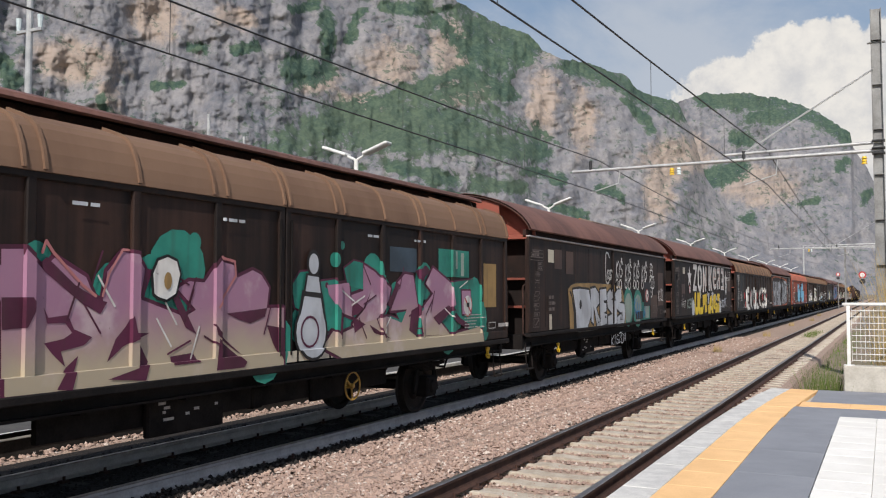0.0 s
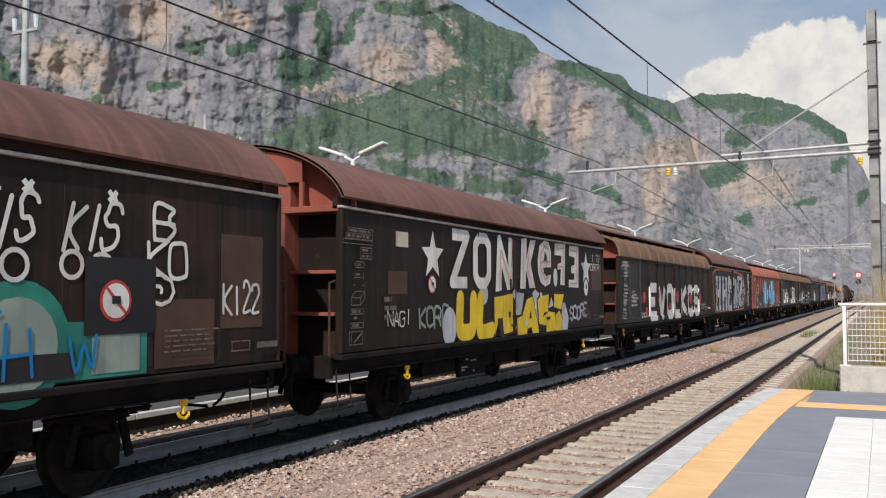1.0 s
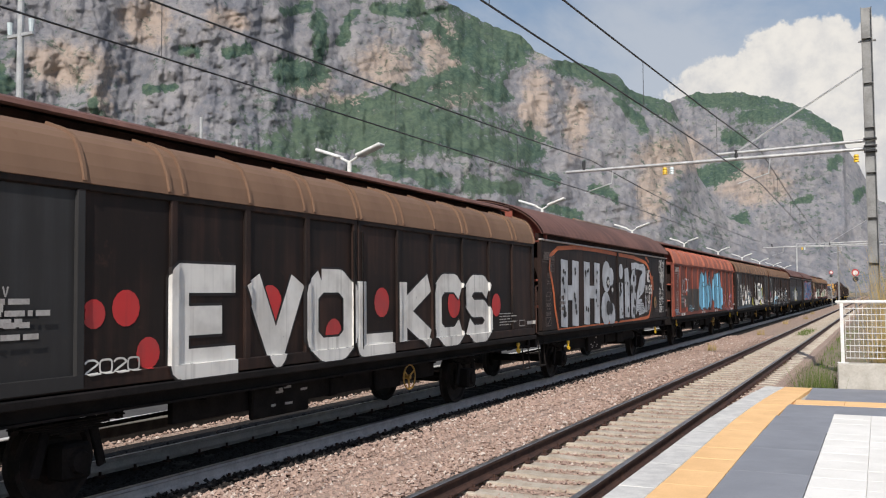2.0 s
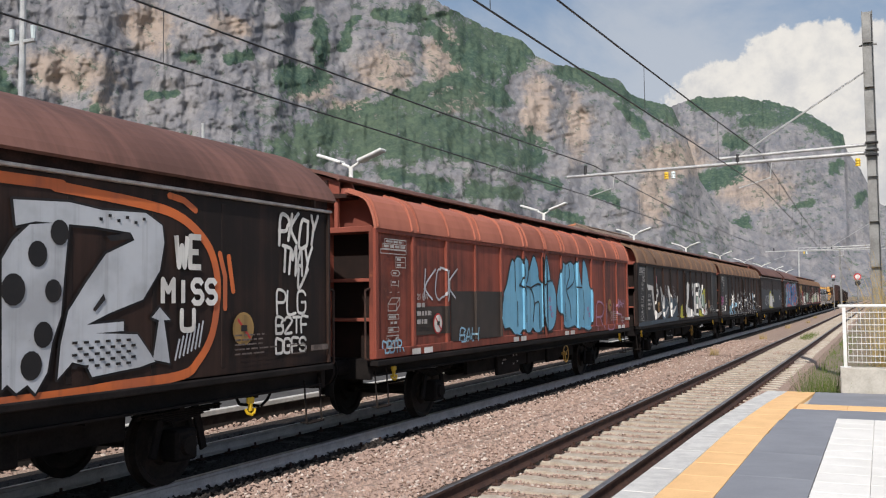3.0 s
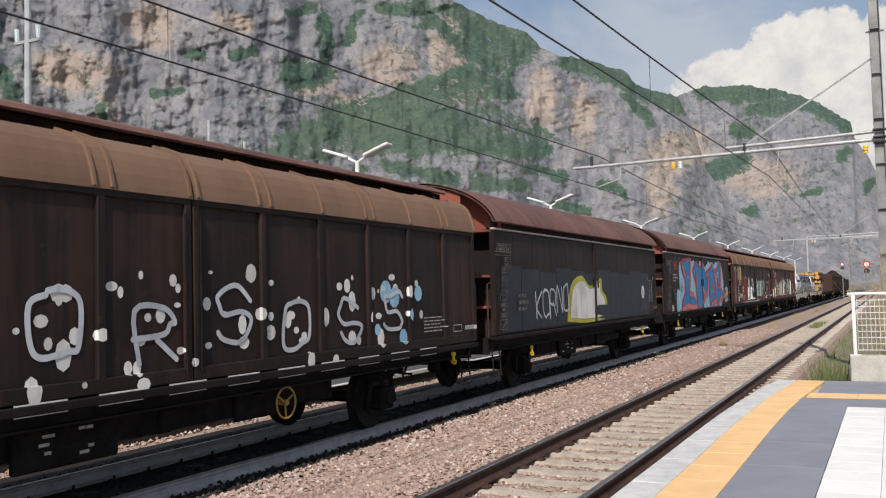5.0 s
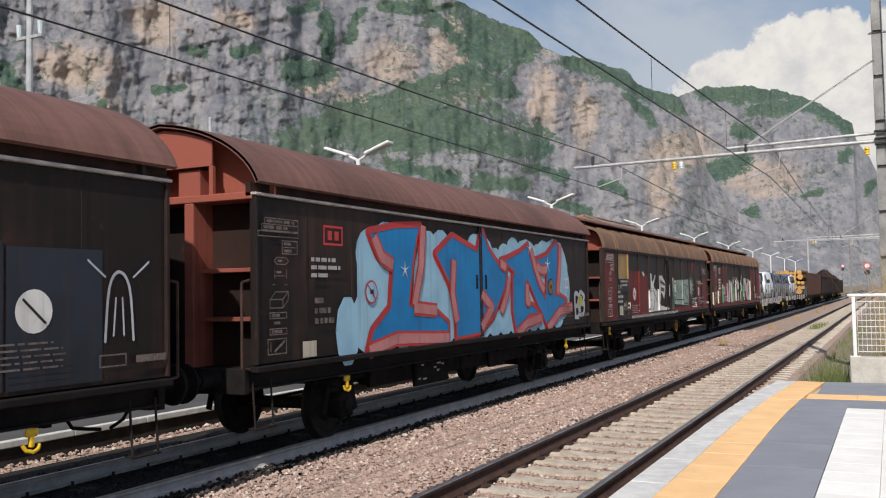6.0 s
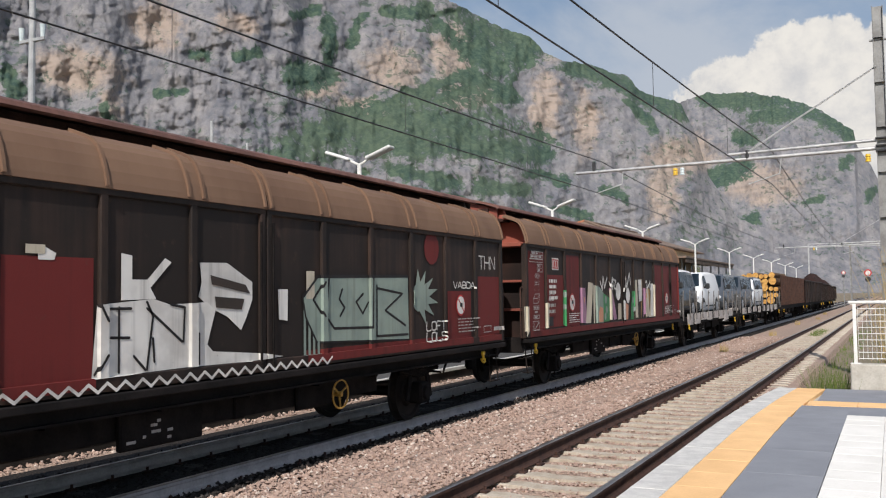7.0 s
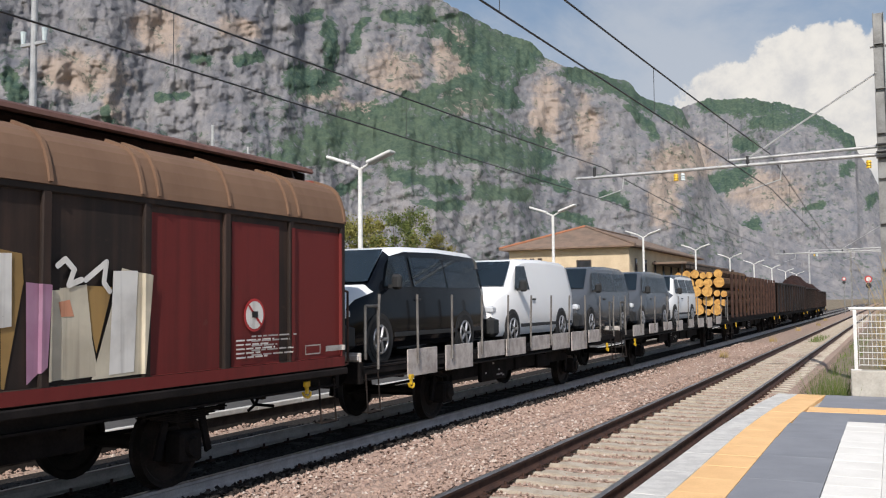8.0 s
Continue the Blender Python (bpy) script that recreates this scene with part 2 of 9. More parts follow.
def scatter_stones(name, material, rng, boxes, label):
    """Loose stones: eight-sided lumps lying in rectangles (x0, x1, y0, y1, z, count, size)."""
    verts, faces = [], []
    base = np.array([(1, 0, 0), (0, 1, 0), (-1, 0, 0), (0, -1, 0), (0, 0, 1), (0, 0, -1)], float)
    tri = np.array([(0, 1, 4), (1, 2, 4), (2, 3, 4), (3, 0, 4), (1, 0, 5), (2, 1, 5), (3, 2, 5), (0, 3, 5)])
    off = 0
    for x0, x1, y0, y1, z, count, size in boxes:
        depth = (y1 - y0) * rng.random(count) ** 1.5 + y0
        mid = np.stack([rng.uniform(x0, x1, count), depth, np.full(count, z) + rng.uniform(-0.3, 0.35, count) * size], 1)
        scale = size * rng.uniform(0.45, 1.0, (count, 1, 1)) * rng.uniform(0.6, 1.2, (count, 6, 1)) * np.array([1, 1, 0.7])
        ang = rng.uniform(0, 6.3, count)
        pts = base[None] * scale
        c, s = np.cos(ang)[:, None], np.sin(ang)[:, None]
        pts = np.stack([pts[..., 0] * c - pts[..., 1] * s, pts[..., 0] * s + pts[..., 1] * c, pts[..., 2]], -1) + rng.normal(0, size * 0.12, (count, 6, 3))
        verts.append((pts + mid[:, None]).reshape(-1, 3))
        faces.append((tri[None] + (np.arange(count) * 6)[:, None, None]).reshape(-1, 3) + off)
        off += count * 6
    return tagged(raw_mesh(name, np.concatenate(verts).tolist(), np.concatenate(faces).tolist(), material), label, "ballast", kind="stuff")
# ---- ground, tracks, platform ----
NEAR, FAR, HALF = -3.53, -7.98, 0.7525      # track centres, half the spacing of the rail heads
DECK = 0.55                                   # platform height above the rail heads
rng = np.random.default_rng(5)


def ground_sheet():
    """One sheet from the station out to the foot of the mountains."""
    xs = np.concatenate([np.linspace(-3000, -40, 24), np.linspace(-36, 40, 77), np.linspace(60, 3000, 24)])
    ys = np.concatenate([np.linspace(-900, -20, 14), np.linspace(-15, 160, 120), np.linspace(180, 4000, 40)])
    gx, gy = np.meshgrid(xs, ys, indexing="ij")
    gz = -0.42 + 0.10 * (waves(gx * 0.5, gy * 0.5, 3) - 0.5)
    w = len(ys)
    quads = [(i * w + j, (i + 1) * w + j, (i + 1) * w + j + 1, i * w + j + 1) for i in range(len(xs) - 1) for j in range(w - 1)]
    return tagged(raw_mesh("ground", np.stack([gx, gy, gz], -1).reshape(-1, 3).tolist(), quads, M["earth"], True), "dry brown earth and gravel round the tracks", "ground", kind="structure")


ground_sheet()


def bed(name, outline, material, label, y0=-25.0, y1=420.0):
    bm = bmesh.new()
    add_section(bm, outline, y0, y1)
    return tagged(mesh_object(name, bm, material), label, "ballast bed", kind="structure")


bed("ballast_between", [(-6.45, -0.9), (-6.50, -0.17), (-6.1, -0.075), (-5.2, -0.05), (-4.62, -0.085), (-4.46, -0.13), (-4.38, -0.235), (-2.82, -0.235), (-2.70, -0.20), (-2.1, -0.24), (-1.85, -0.9)], M["gravel"], "pinkish ballast between the two tracks")
bed("ballast_under_train", [(-11.0, -0.9), (-10.95, -0.36), (-9.9, -0.30), (-9.3, -0.20), (-6.9, -0.195), (-6.44, -0.168), (-6.4, -0.9)], M["shaded_dirty_gravel"], "oily ballast under the train, blackened for its shade")
# verge darkened in place of shade; the next strip stays pale as the sunlit line
bed("ballast_verge", [(-11.60, -0.9), (-11.55, -0.38), (-11.152, -0.375), (-11.162, -0.9)], M["shaded_dirty_gravel"], "ballast darkened for shade at the foot of the far platform")
bed("ballast_beyond", [(-11.16, -0.9), (-11.15, -0.37), (-11.05, -0.335), (-10.94, -0.36), (-10.96, -0.9)], M["gravel"], "pinkish ballast beyond the train")


def rail(name, x, materials, parent, y0=-25.0, y1=420.0):
    """Flat-bottomed rail: foot, web and head."""
    half = [(0.070, -0.172), (0.070, -0.160), (0.018, -0.140), (0.009, -0.120), (0.009, -0.055), (0.034, -0.040), (0.036, -0.010), (0.026, 0.0)]
    bm = bmesh.new()
    add_section(bm, [(x + a, b) for a, b in half] + [(x - a, b) for a, b in half[::-1]], y0, y1)
    ob = part(name, bm, materials, parent)
    for poly in ob.data.polygons:
        poly.material_index = 1 if poly.normal.z > 0.7 and poly.center.z > -0.02 else 0
    return ob


def sleeper_mesh(name, material, wide=2.45):
    bm = bmesh.new()
    h = wide / 2
    prof = [(-h, -0.34), (h, -0.34), (h, -0.215), (h - 0.08, -0.19), (0.40, -0.19), (0.25, -0.205), (-0.25, -0.205), (-0.40, -0.19), (-h + 0.08, -0.19), (-h, -0.215)]
    add_section(bm, prof, -0.125, 0.125)
    bmesh.ops.bevel(bm, geom=[e for e in bm.edges if all(v.co.z > -0.25 for v in e.verts) and abs(e.verts[0].co.y - e.verts[1].co.y) < 0.01], offset=0.03, segments=1, affect="EDGES")
    bmesh.ops.recalc_face_normals(bm, faces=bm.faces)
    me = bpy.data.meshes.new(name)
    bm.to_mesh(me)
    bm.free()
    me.materials.append(material)
    return me


def clip_mesh():
    bm = bmesh.new()
    for side in (-1, 1):
        add_box(bm, side * 0.05, side * 0.15, -0.06, 0.06, -0.20, -0.165, 0.01)
        add_tube(bm, (side * 0.11, 0, -0.17), (side * 0.11, 0, -0.12), 0.018, sides=6)
    me = bpy.data.meshes.new("rail_clip")
    bm.to_mesh(me)
    bm.free()
    me.materials.append(M["rail_side"])
    return me


def track(name, x, rails, sleepers, count, label):
    top = tagged(empty(name, x, 0, 0), label, "track", kind="structure")
    for s in (-1, 1):
        rail("rail", s * HALF, rails, top)
    body, clip = sleeper_mesh("sleeper", sleepers), clip_mesh()
    for i in range(count):
        ob = new("sleeper", body)
        ob.parent = top
        ob.location = (rng.uniform(-0.015, 0.015), 2.2 + 0.6 * i + rng.uniform(-0.02, 0.02), rng.uniform(-0.012, 0.008))
        ob.rotation_euler.z = rng.normal(0, 0.006)
        if i < 50:
            for s in (-1, 1):
                c = new("rail_clip", clip)
                c.parent = top
                c.location = (s * HALF, ob.location.y, 0)
    return top


track("near_track", NEAR, [M["rail_side"], M["rail_head"]], M["sleeper"], 200, "rusty rails on pale dusty concrete sleepers")
track("train_track", FAR, [M["rail_grey"], M["rail_head"]], M["dark_sleeper"], 160, "grey dusty rails on oily sleepers darkened for shade")

scatter_stones("ballast_stones", M["stones"], rng, [
    (-6.45, -4.45, 3.5, 16, -0.06, 15000, 0.040), (-6.45, -4.45, 16, 45, -0.06, 9000, 0.045),
    (-2.65, -1.95, 4, 22, -0.20, 5000, 0.04), (-11.3, -10.95, 3, 60, -0.34, 2500, 0.05)], "loose pinkish ballast stones between the tracks")
scatter_stones("track_bed_stones", M["stones"], rng, [(-4.30, -2.90, 3.5, 40, -0.225, 9000, 0.034)], "loose dusty stones between the near sleepers")
scatter_stones("oily_stones", M["shaded_dirty_stones"], rng, [
    (-7.18, -6.42, 3, 40, -0.165, 9000, 0.042), (-8.70, -7.28, 3, 30, -0.20, 5000, 0.04), (-9.8, -8.78, 3, 30, -0.22, 3000, 0.04)], "loose oily ballast stones beside the rail, darkened for shade")


def platform():
    """Platform slab with coping, ochre line, grey walk and pale tiles, one piece each."""
    end = 14.82

    def bend(y):
        return 0.20 * (max(y - 9.6, 0.0) / 5.2) ** 2

    top = tagged(empty("platform"), "station platform with ochre safety line and pale paving", "platform", kind="structure")
    bm = bmesh.new()
    add_box(bm, -1.70, 6.0, -12, end - 0.03, -0.6, DECK - 0.05)
    part("slab", bm, M["concrete"], top)
    pieces = []

    def tile(name, x0, x1, y0, y1, material, bevel=0.006, up=0.0):
        key = (name, round(x1 - x0, 3), round(y1 - y0, 3), material.name)
        found = [me for k, me in pieces if k == key]
        if not found:
            b = bmesh.new()
            add_box(b, -(x1 - x0) / 2, (x1 - x0) / 2, -(y1 - y0) / 2, (y1 - y0) / 2, -0.06, 0, bevel)
            me = bpy.data.meshes.new(name)
            b.to_mesh(me)
            b.free()
            me.materials.append(material)
            pieces.append((key, me))
            found = [me]
        ob = new(name, found[0])
        ob.parent = top
        mid = (y0 + y1) / 2
        side = bend(mid) if x1 < -0.5 else 0.0
        ob.rotation_euler.z = -math.atan(2 * 0.20 * max(mid - 9.6, 0.0) / 27.04) if x1 < -0.5 and x1 - x0 < 1 and name != "walk_slab" else 0.0
        ob.location = ((x0 + x1) / 2 + side, mid, DECK + up + rng.uniform(-0.0012, 0.0012))

    for i in range(27):
        y = end - 1.0 * (i + 1)
        if y < -12:
            break
        tile("coping_stone", -1.83, -1.553, y + 0.003, y + 0.997, M["coping"], 0.006)
    for i in range(44):
        y = end - 0.6 * (i + 1)
        tile("safety_line_tile", -1.547, -1.153, y + 0.0015, y + 0.5985, M["orange_tile"], 0.004)
    for i in range(22):
        y = end - 2.26 - 1.2 * (i + 1)
        tile("walk_slab", -1.147, -0.533, y + 0.0015, y + 1.1985, M["grey_tile"], 0.003)
    tile("walk_slab", -0.95, 5.9, end - 1.70, end - 0.005, M["grey_tile"], 0.003)
    for i in range(11):
        x = -1.045 + 0.6 * i
        tile("cross_line_tile", x + 0.0015, x + 0.5985, end - 2.24, end - 1.72, M["orange_tile"], 0.003, 0.004)
    tile("walk_slab", -0.527, 5.9, end - 3.09, end - 2.26, M["grey_tile"], 0.003)
    for i in range(14):
        for j in range(40):
            x, y = -0.527 + 0.4 * i, end - 3.10 - 0.4 * (j + 1)
            tile("paving_tile", x + 0.0012, x + 0.3988, y + 0.0012, y + 0.3988, M["white_tile"], 0.003)
    return top


platform()


def fence():
    """White mesh fence on a concrete plinth across the platform's end."""
    y0 = 14.86
    bm = bmesh.new()
    add_box(bm, -0.60, 6.0, y0, y0 + 0.30, -0.5, DECK + 0.37, 0.015)
    tagged(mesh_object("plinth", bm, M["concrete"]), "pale concrete plinth at the platform's end", "plinth", kind="structure")
    top = tagged(empty("fence", -0.55, y0 + 0.12, DECK + 0.37), "white steel mesh fence on a concrete plinth", "fence")
    for i in range(4):
        b = bmesh.new()
        add_box(b, 2.0 * i, 2.0 * i + 0.05, -0.025, 0.025, 0, 0.90, 0.005)
        add_box(b, 2.0 * i - 0.05, 2.0 * i + 0.10, -0.07, 0.07, 0, 0.012, 0.003)
        part("post", b, M["white_steel"], top)
    b = bmesh.new()
    add_box(b, -0.06, 6.2, -0.035, 0.035, 0.90, 0.945, 0.012)
    part("handrail", b, M["white_steel"], top)
    for k in range(3):
        b = bmesh.new()
        x0 = 2.0 * k + 0.07
        for j in range(9):
            add_tube(b, (x0, 0, 0.08 + 0.093 * j), (x0 + 1.90, 0, 0.08 + 0.093 * j), 0.006, sides=6)
        for j in range(32):
            add_tube(b, (x0 + 0.061 * j, 0.008, 0.06), (x0 + 0.061 * j, 0.008, 0.85), 0.003, sides=5)
        part("mesh_panel", b, M["white_steel"], top)


fence()


def far_platform():
    """Low platform beyond the train with a pale edge and an asphalt top."""
    top = tagged(empty("far_platform"), "low asphalt platform with a pale stone edge", "platform", kind="structure")
    bm = bmesh.new()
    add_box(bm, -20.0, -11.435, -20, 190, -0.6, -0.02)
    part("slab", bm, M["asphalt"], top)
    bm = bmesh.new()
    add_box(bm, -11.43, -11.36, -20, 190, -0.6, -0.105)
    part("retaining_wall", bm, M["dark_sleeper"], top)
    for i in range(70):
        b = bmesh.new() if i == 0 else None
        if b:
            add_box(b, -11.43, -11.30, 0.004, 1.496, -0.10, 0.0, 0.012)
            first = part("edge_stone", b, M["coping"], top)
        else:
            ob = new("edge_stone", first.data)
            ob.parent = top
        (first if b else ob).location.y = -5 + 1.5 * i


far_platform()
# ---- mountains and sky ----
def rock_paint(name):
    n = Nodes(name)
    broad = n.noise(0.0035, 6, 0.6, own=False)
    ochre = n.noise(0.0060, 6, 0.62, n.mapped(1, 1, 0.7), own=False)
    streak = n.noise(0.016, 8, 0.72, n.mapped(1.0, 1.0, 0.75), own=False)
    strata = n.noise(0.010, 8, 0.72, n.mapped(0.30, 0.30, 3.0), own=False, distortion=0.4)
    crack = n.noise(0.020, 7, 0.66, n.mapped(1.0, 1.0, 0.6), own=False, distortion=0.8)
    fine = n.noise(0.045, 8, 0.78, own=False)
    speck = n.noise(0.12, 5, 0.7, own=False)
    both = n.maths("ADD", n.maths("MULTIPLY", streak, 0.5), n.maths("MULTIPLY", fine, 0.5))
    grey = n.mix(n.ramp(both, 0.38, 0.62), (0.143, 0.148, 0.170), (0.276, 0.263, 0.262))
    rock = n.mix(n.maths("MULTIPLY", n.ramp(n.maths("ADD", n.maths("ADD", n.maths("MULTIPLY", ochre, 0.5), n.maths("MULTIPLY", n.node("ShaderNodeAttribute", attribute_name="scar").outputs["Fac"], 0.42)), n.maths("MULTIPLY", n.maths("SUBTRACT", fine, 0.5), 0.5)), 0.34, 0.52), 0.80), grey, (0.37, 0.295, 0.240))
    rock = n.mix(n.maths("MULTIPLY", n.ramp(strata, 0.50, 0.64), 0.30), rock, (0.150, 0.160, 0.182))
    line = n.maths("SUBTRACT", 1.0, n.ramp(n.maths("ABSOLUTE", n.maths("SUBTRACT", crack, 0.5)), 0.0, 0.022))
    rock = n.mix(n.maths("MULTIPLY", line, 0.30), rock, (0.105, 0.112, 0.125))
    rock = n.mix(n.maths("MULTIPLY", n.ramp(speck, 0.56, 0.70), 0.35), rock, (0.13, 0.14, 0.14))
    leaf = n.mix(n.ramp(n.maths("ADD", n.maths("MULTIPLY", fine, 0.5), n.maths("MULTIPLY", speck, 0.5)), 0.40, 0.60), (0.032, 0.062, 0.054), (0.092, 0.130, 0.090))
    leaf = n.mix(n.maths("MULTIPLY", n.ramp(broad, 0.5, 0.68), 0.4), leaf, (0.105, 0.130, 0.088))
    grow = n.node("ShaderNodeAttribute", attribute_name="scrub").outputs["Fac"]
    lie = n.maths("ADD", grow, n.maths("ADD", n.maths("MULTIPLY", n.maths("SUBTRACT", fine, 0.5), 2.6), n.maths("MULTIPLY", n.maths("SUBTRACT", speck, 0.5), 1.9)))
    bush = n.noise(0.060, 6, 0.7, n.mapped(1.0, 1.0, 1.4), own=False)
    tuft = n.maths("MULTIPLY", n.ramp(n.maths("ADD", bush, n.maths("MULTIPLY", n.maths("SUBTRACT", broad, 0.5), 0.5)), 0.55, 0.63), 0.75)
    green = n.maths("MAXIMUM", n.ramp(lie, 0.22, 0.52), tuft)
    relief = n.maths("ADD", n.maths("MULTIPLY", fine, 1.0), n.maths("ADD", n.maths("MULTIPLY", strata, 0.9), n.maths("MULTIPLY", speck, 0.4)))
    n.bump(n.maths("SUBTRACT", relief, n.maths("MULTIPLY", line, 0.3)), 0.45, 10.0)
    return n.done(n.mix(green, rock, leaf), 0.95, 0.0, 0.1)


M["cliff"] = rock_paint("grey_and_ochre_limestone_with_scrub")

# woods on the slopes and ledges: bearing and rise of both ends, breadth in degrees
SLOPES = [(-36.2, 0.164, -32.7, 0.191, 0.9), (-32.7, 0.191, -29.1, 0.204, 1.1), (-29.8, 0.201, -24.8, 0.186, 1.1), (-29.1, 0.173, -19.8, 0.159, 0.7), (-31.3, 0.169, -27.3, 0.170, 0.7), (-31.3, 0.204, -27.0, 0.237, 0.4),
          (-27.0, 0.237, -24.4, 0.246, 0.4), (-24.4, 0.246, -21.9, 0.220, 0.5), (-23.7, 0.294, -20.8, 0.277, 1.1), (-22.6, 0.255, -24.4, 0.272, 0.7), (-29.9, 0.321, -27.0, 0.320, 0.4), (-26.6, 0.307, -24.1, 0.265, 0.4)]
LEDGES = [(-18.0, 0.253, -14.1, 0.228, 0.5), (-14.8, 0.229, -11.7, 0.203, 0.6), (-14.5, 0.210, -13.1, 0.178, 0.3), (-12.7, 0.202, -10.6, 0.191, 0.4), (-29.5, 0.144, -25.5, 0.125, 0.4), (-24.1, 0.122, -21.2, 0.116, 0.4),
          (-20.8, 0.138, -18.4, 0.124, 0.3), (-19.1, 0.093, -17.0, 0.083, 0.3), (-33.5, 0.308, -33.6, 0.257, 0.4), (-35.7, 0.249, -33.8, 0.244, 0.7), (-39.1, 0.265, -38.0, 0.272, 0.4), (-44.1, 0.219, -42.4, 0.224, 0.3)]
NOOKS = [(-52.2, 0.233, -51.8, 0.210, 0.4), (-31.3, 0.315, -32.2, 0.283, 0.3), (-41.8, 0.265, -41.1, 0.262, 0.3), (-46.9, 0.200, -46.6, 0.189, 0.3), (-33.0, 0.125, -31.3, 0.138, 0.3), (-27.7, 0.113, -25.5, 0.107, 0.3),
         (-16.3, 0.117, -14.9, 0.105, 0.3), (-35.6, 0.315, -34.2, 0.320, 0.3)]
# outlines of the closed woods: bearings and rises
GROVES = [[(-38.3, 0.158), (-36.2, 0.172), (-34.1, 0.194), (-31.3, 0.207), (-28.4, 0.232), (-24.4, 0.24), (-22.3, 0.202), (-20.1, 0.191), (-18.0, 0.161), (-20.8, 0.161), (-24.4, 0.166), (-27.0, 0.187), (-29.1, 0.176), (-31.3, 0.16), (-34.1, 0.151), (-36.9, 0.156)],
          [(-27.9, 0.3), (-25.9, 0.323), (-24.4, 0.326), (-21.9, 0.293), (-20.2, 0.273), (-20.3, 0.261), (-21.9, 0.233), (-23.1, 0.239), (-23.7, 0.265), (-25.5, 0.291)]]
# ochre scars in the cliffs: bearing, rise, half width and half height in degrees
SCARS = [(-48.4, 0.242, 2.7, 1.4), (-44.0, 0.292, 1.8, 1.6), (-29.5, 0.258, 1.8, 1.8), (-25.5, 0.275, 1.4, 2.1), (-31.3, 0.21, 2.1, 0.8), (-39.1, 0.302, 1.4, 0.9), (-19.8, 0.207, 1.1, 2.5), (-17.3, 0.187, 0.9, 2.1), (-12.6, 0.107, 0.9, 1.6), (-24.8, 0.224, 1.8, 0.9), (-11.4, 0.146, 2.1, 1.4), (-6.8, 0.112, 2.1, 1.1), (-46.6, 0.201, 0.9, 1.2), (-34.1, 0.237, 1.4, 1.1)]
FAR_WOODS = [(-10.0, 0.209, -4.9, 0.198, 0.5), (-4.9, 0.194, -1.8, 0.161, 0.5), (-7.1, 0.185, -3.9, 0.184, 0.4), (-9.6, 0.120, -7.8, 0.130, 0.5), (-7.8, 0.071, -7.2, 0.077, 0.4), (-1.0, 0.096, -0.8, 0.102, 0.3),
             (-13.9, 0.073, -12.2, 0.067, 0.4), (-8.1, 0.167, -7.1, 0.161, 0.3), (-4.3, 0.093, -3.7, 0.099, 0.2), (-2.2, 0.126, -1.9, 0.132, 0.3)]


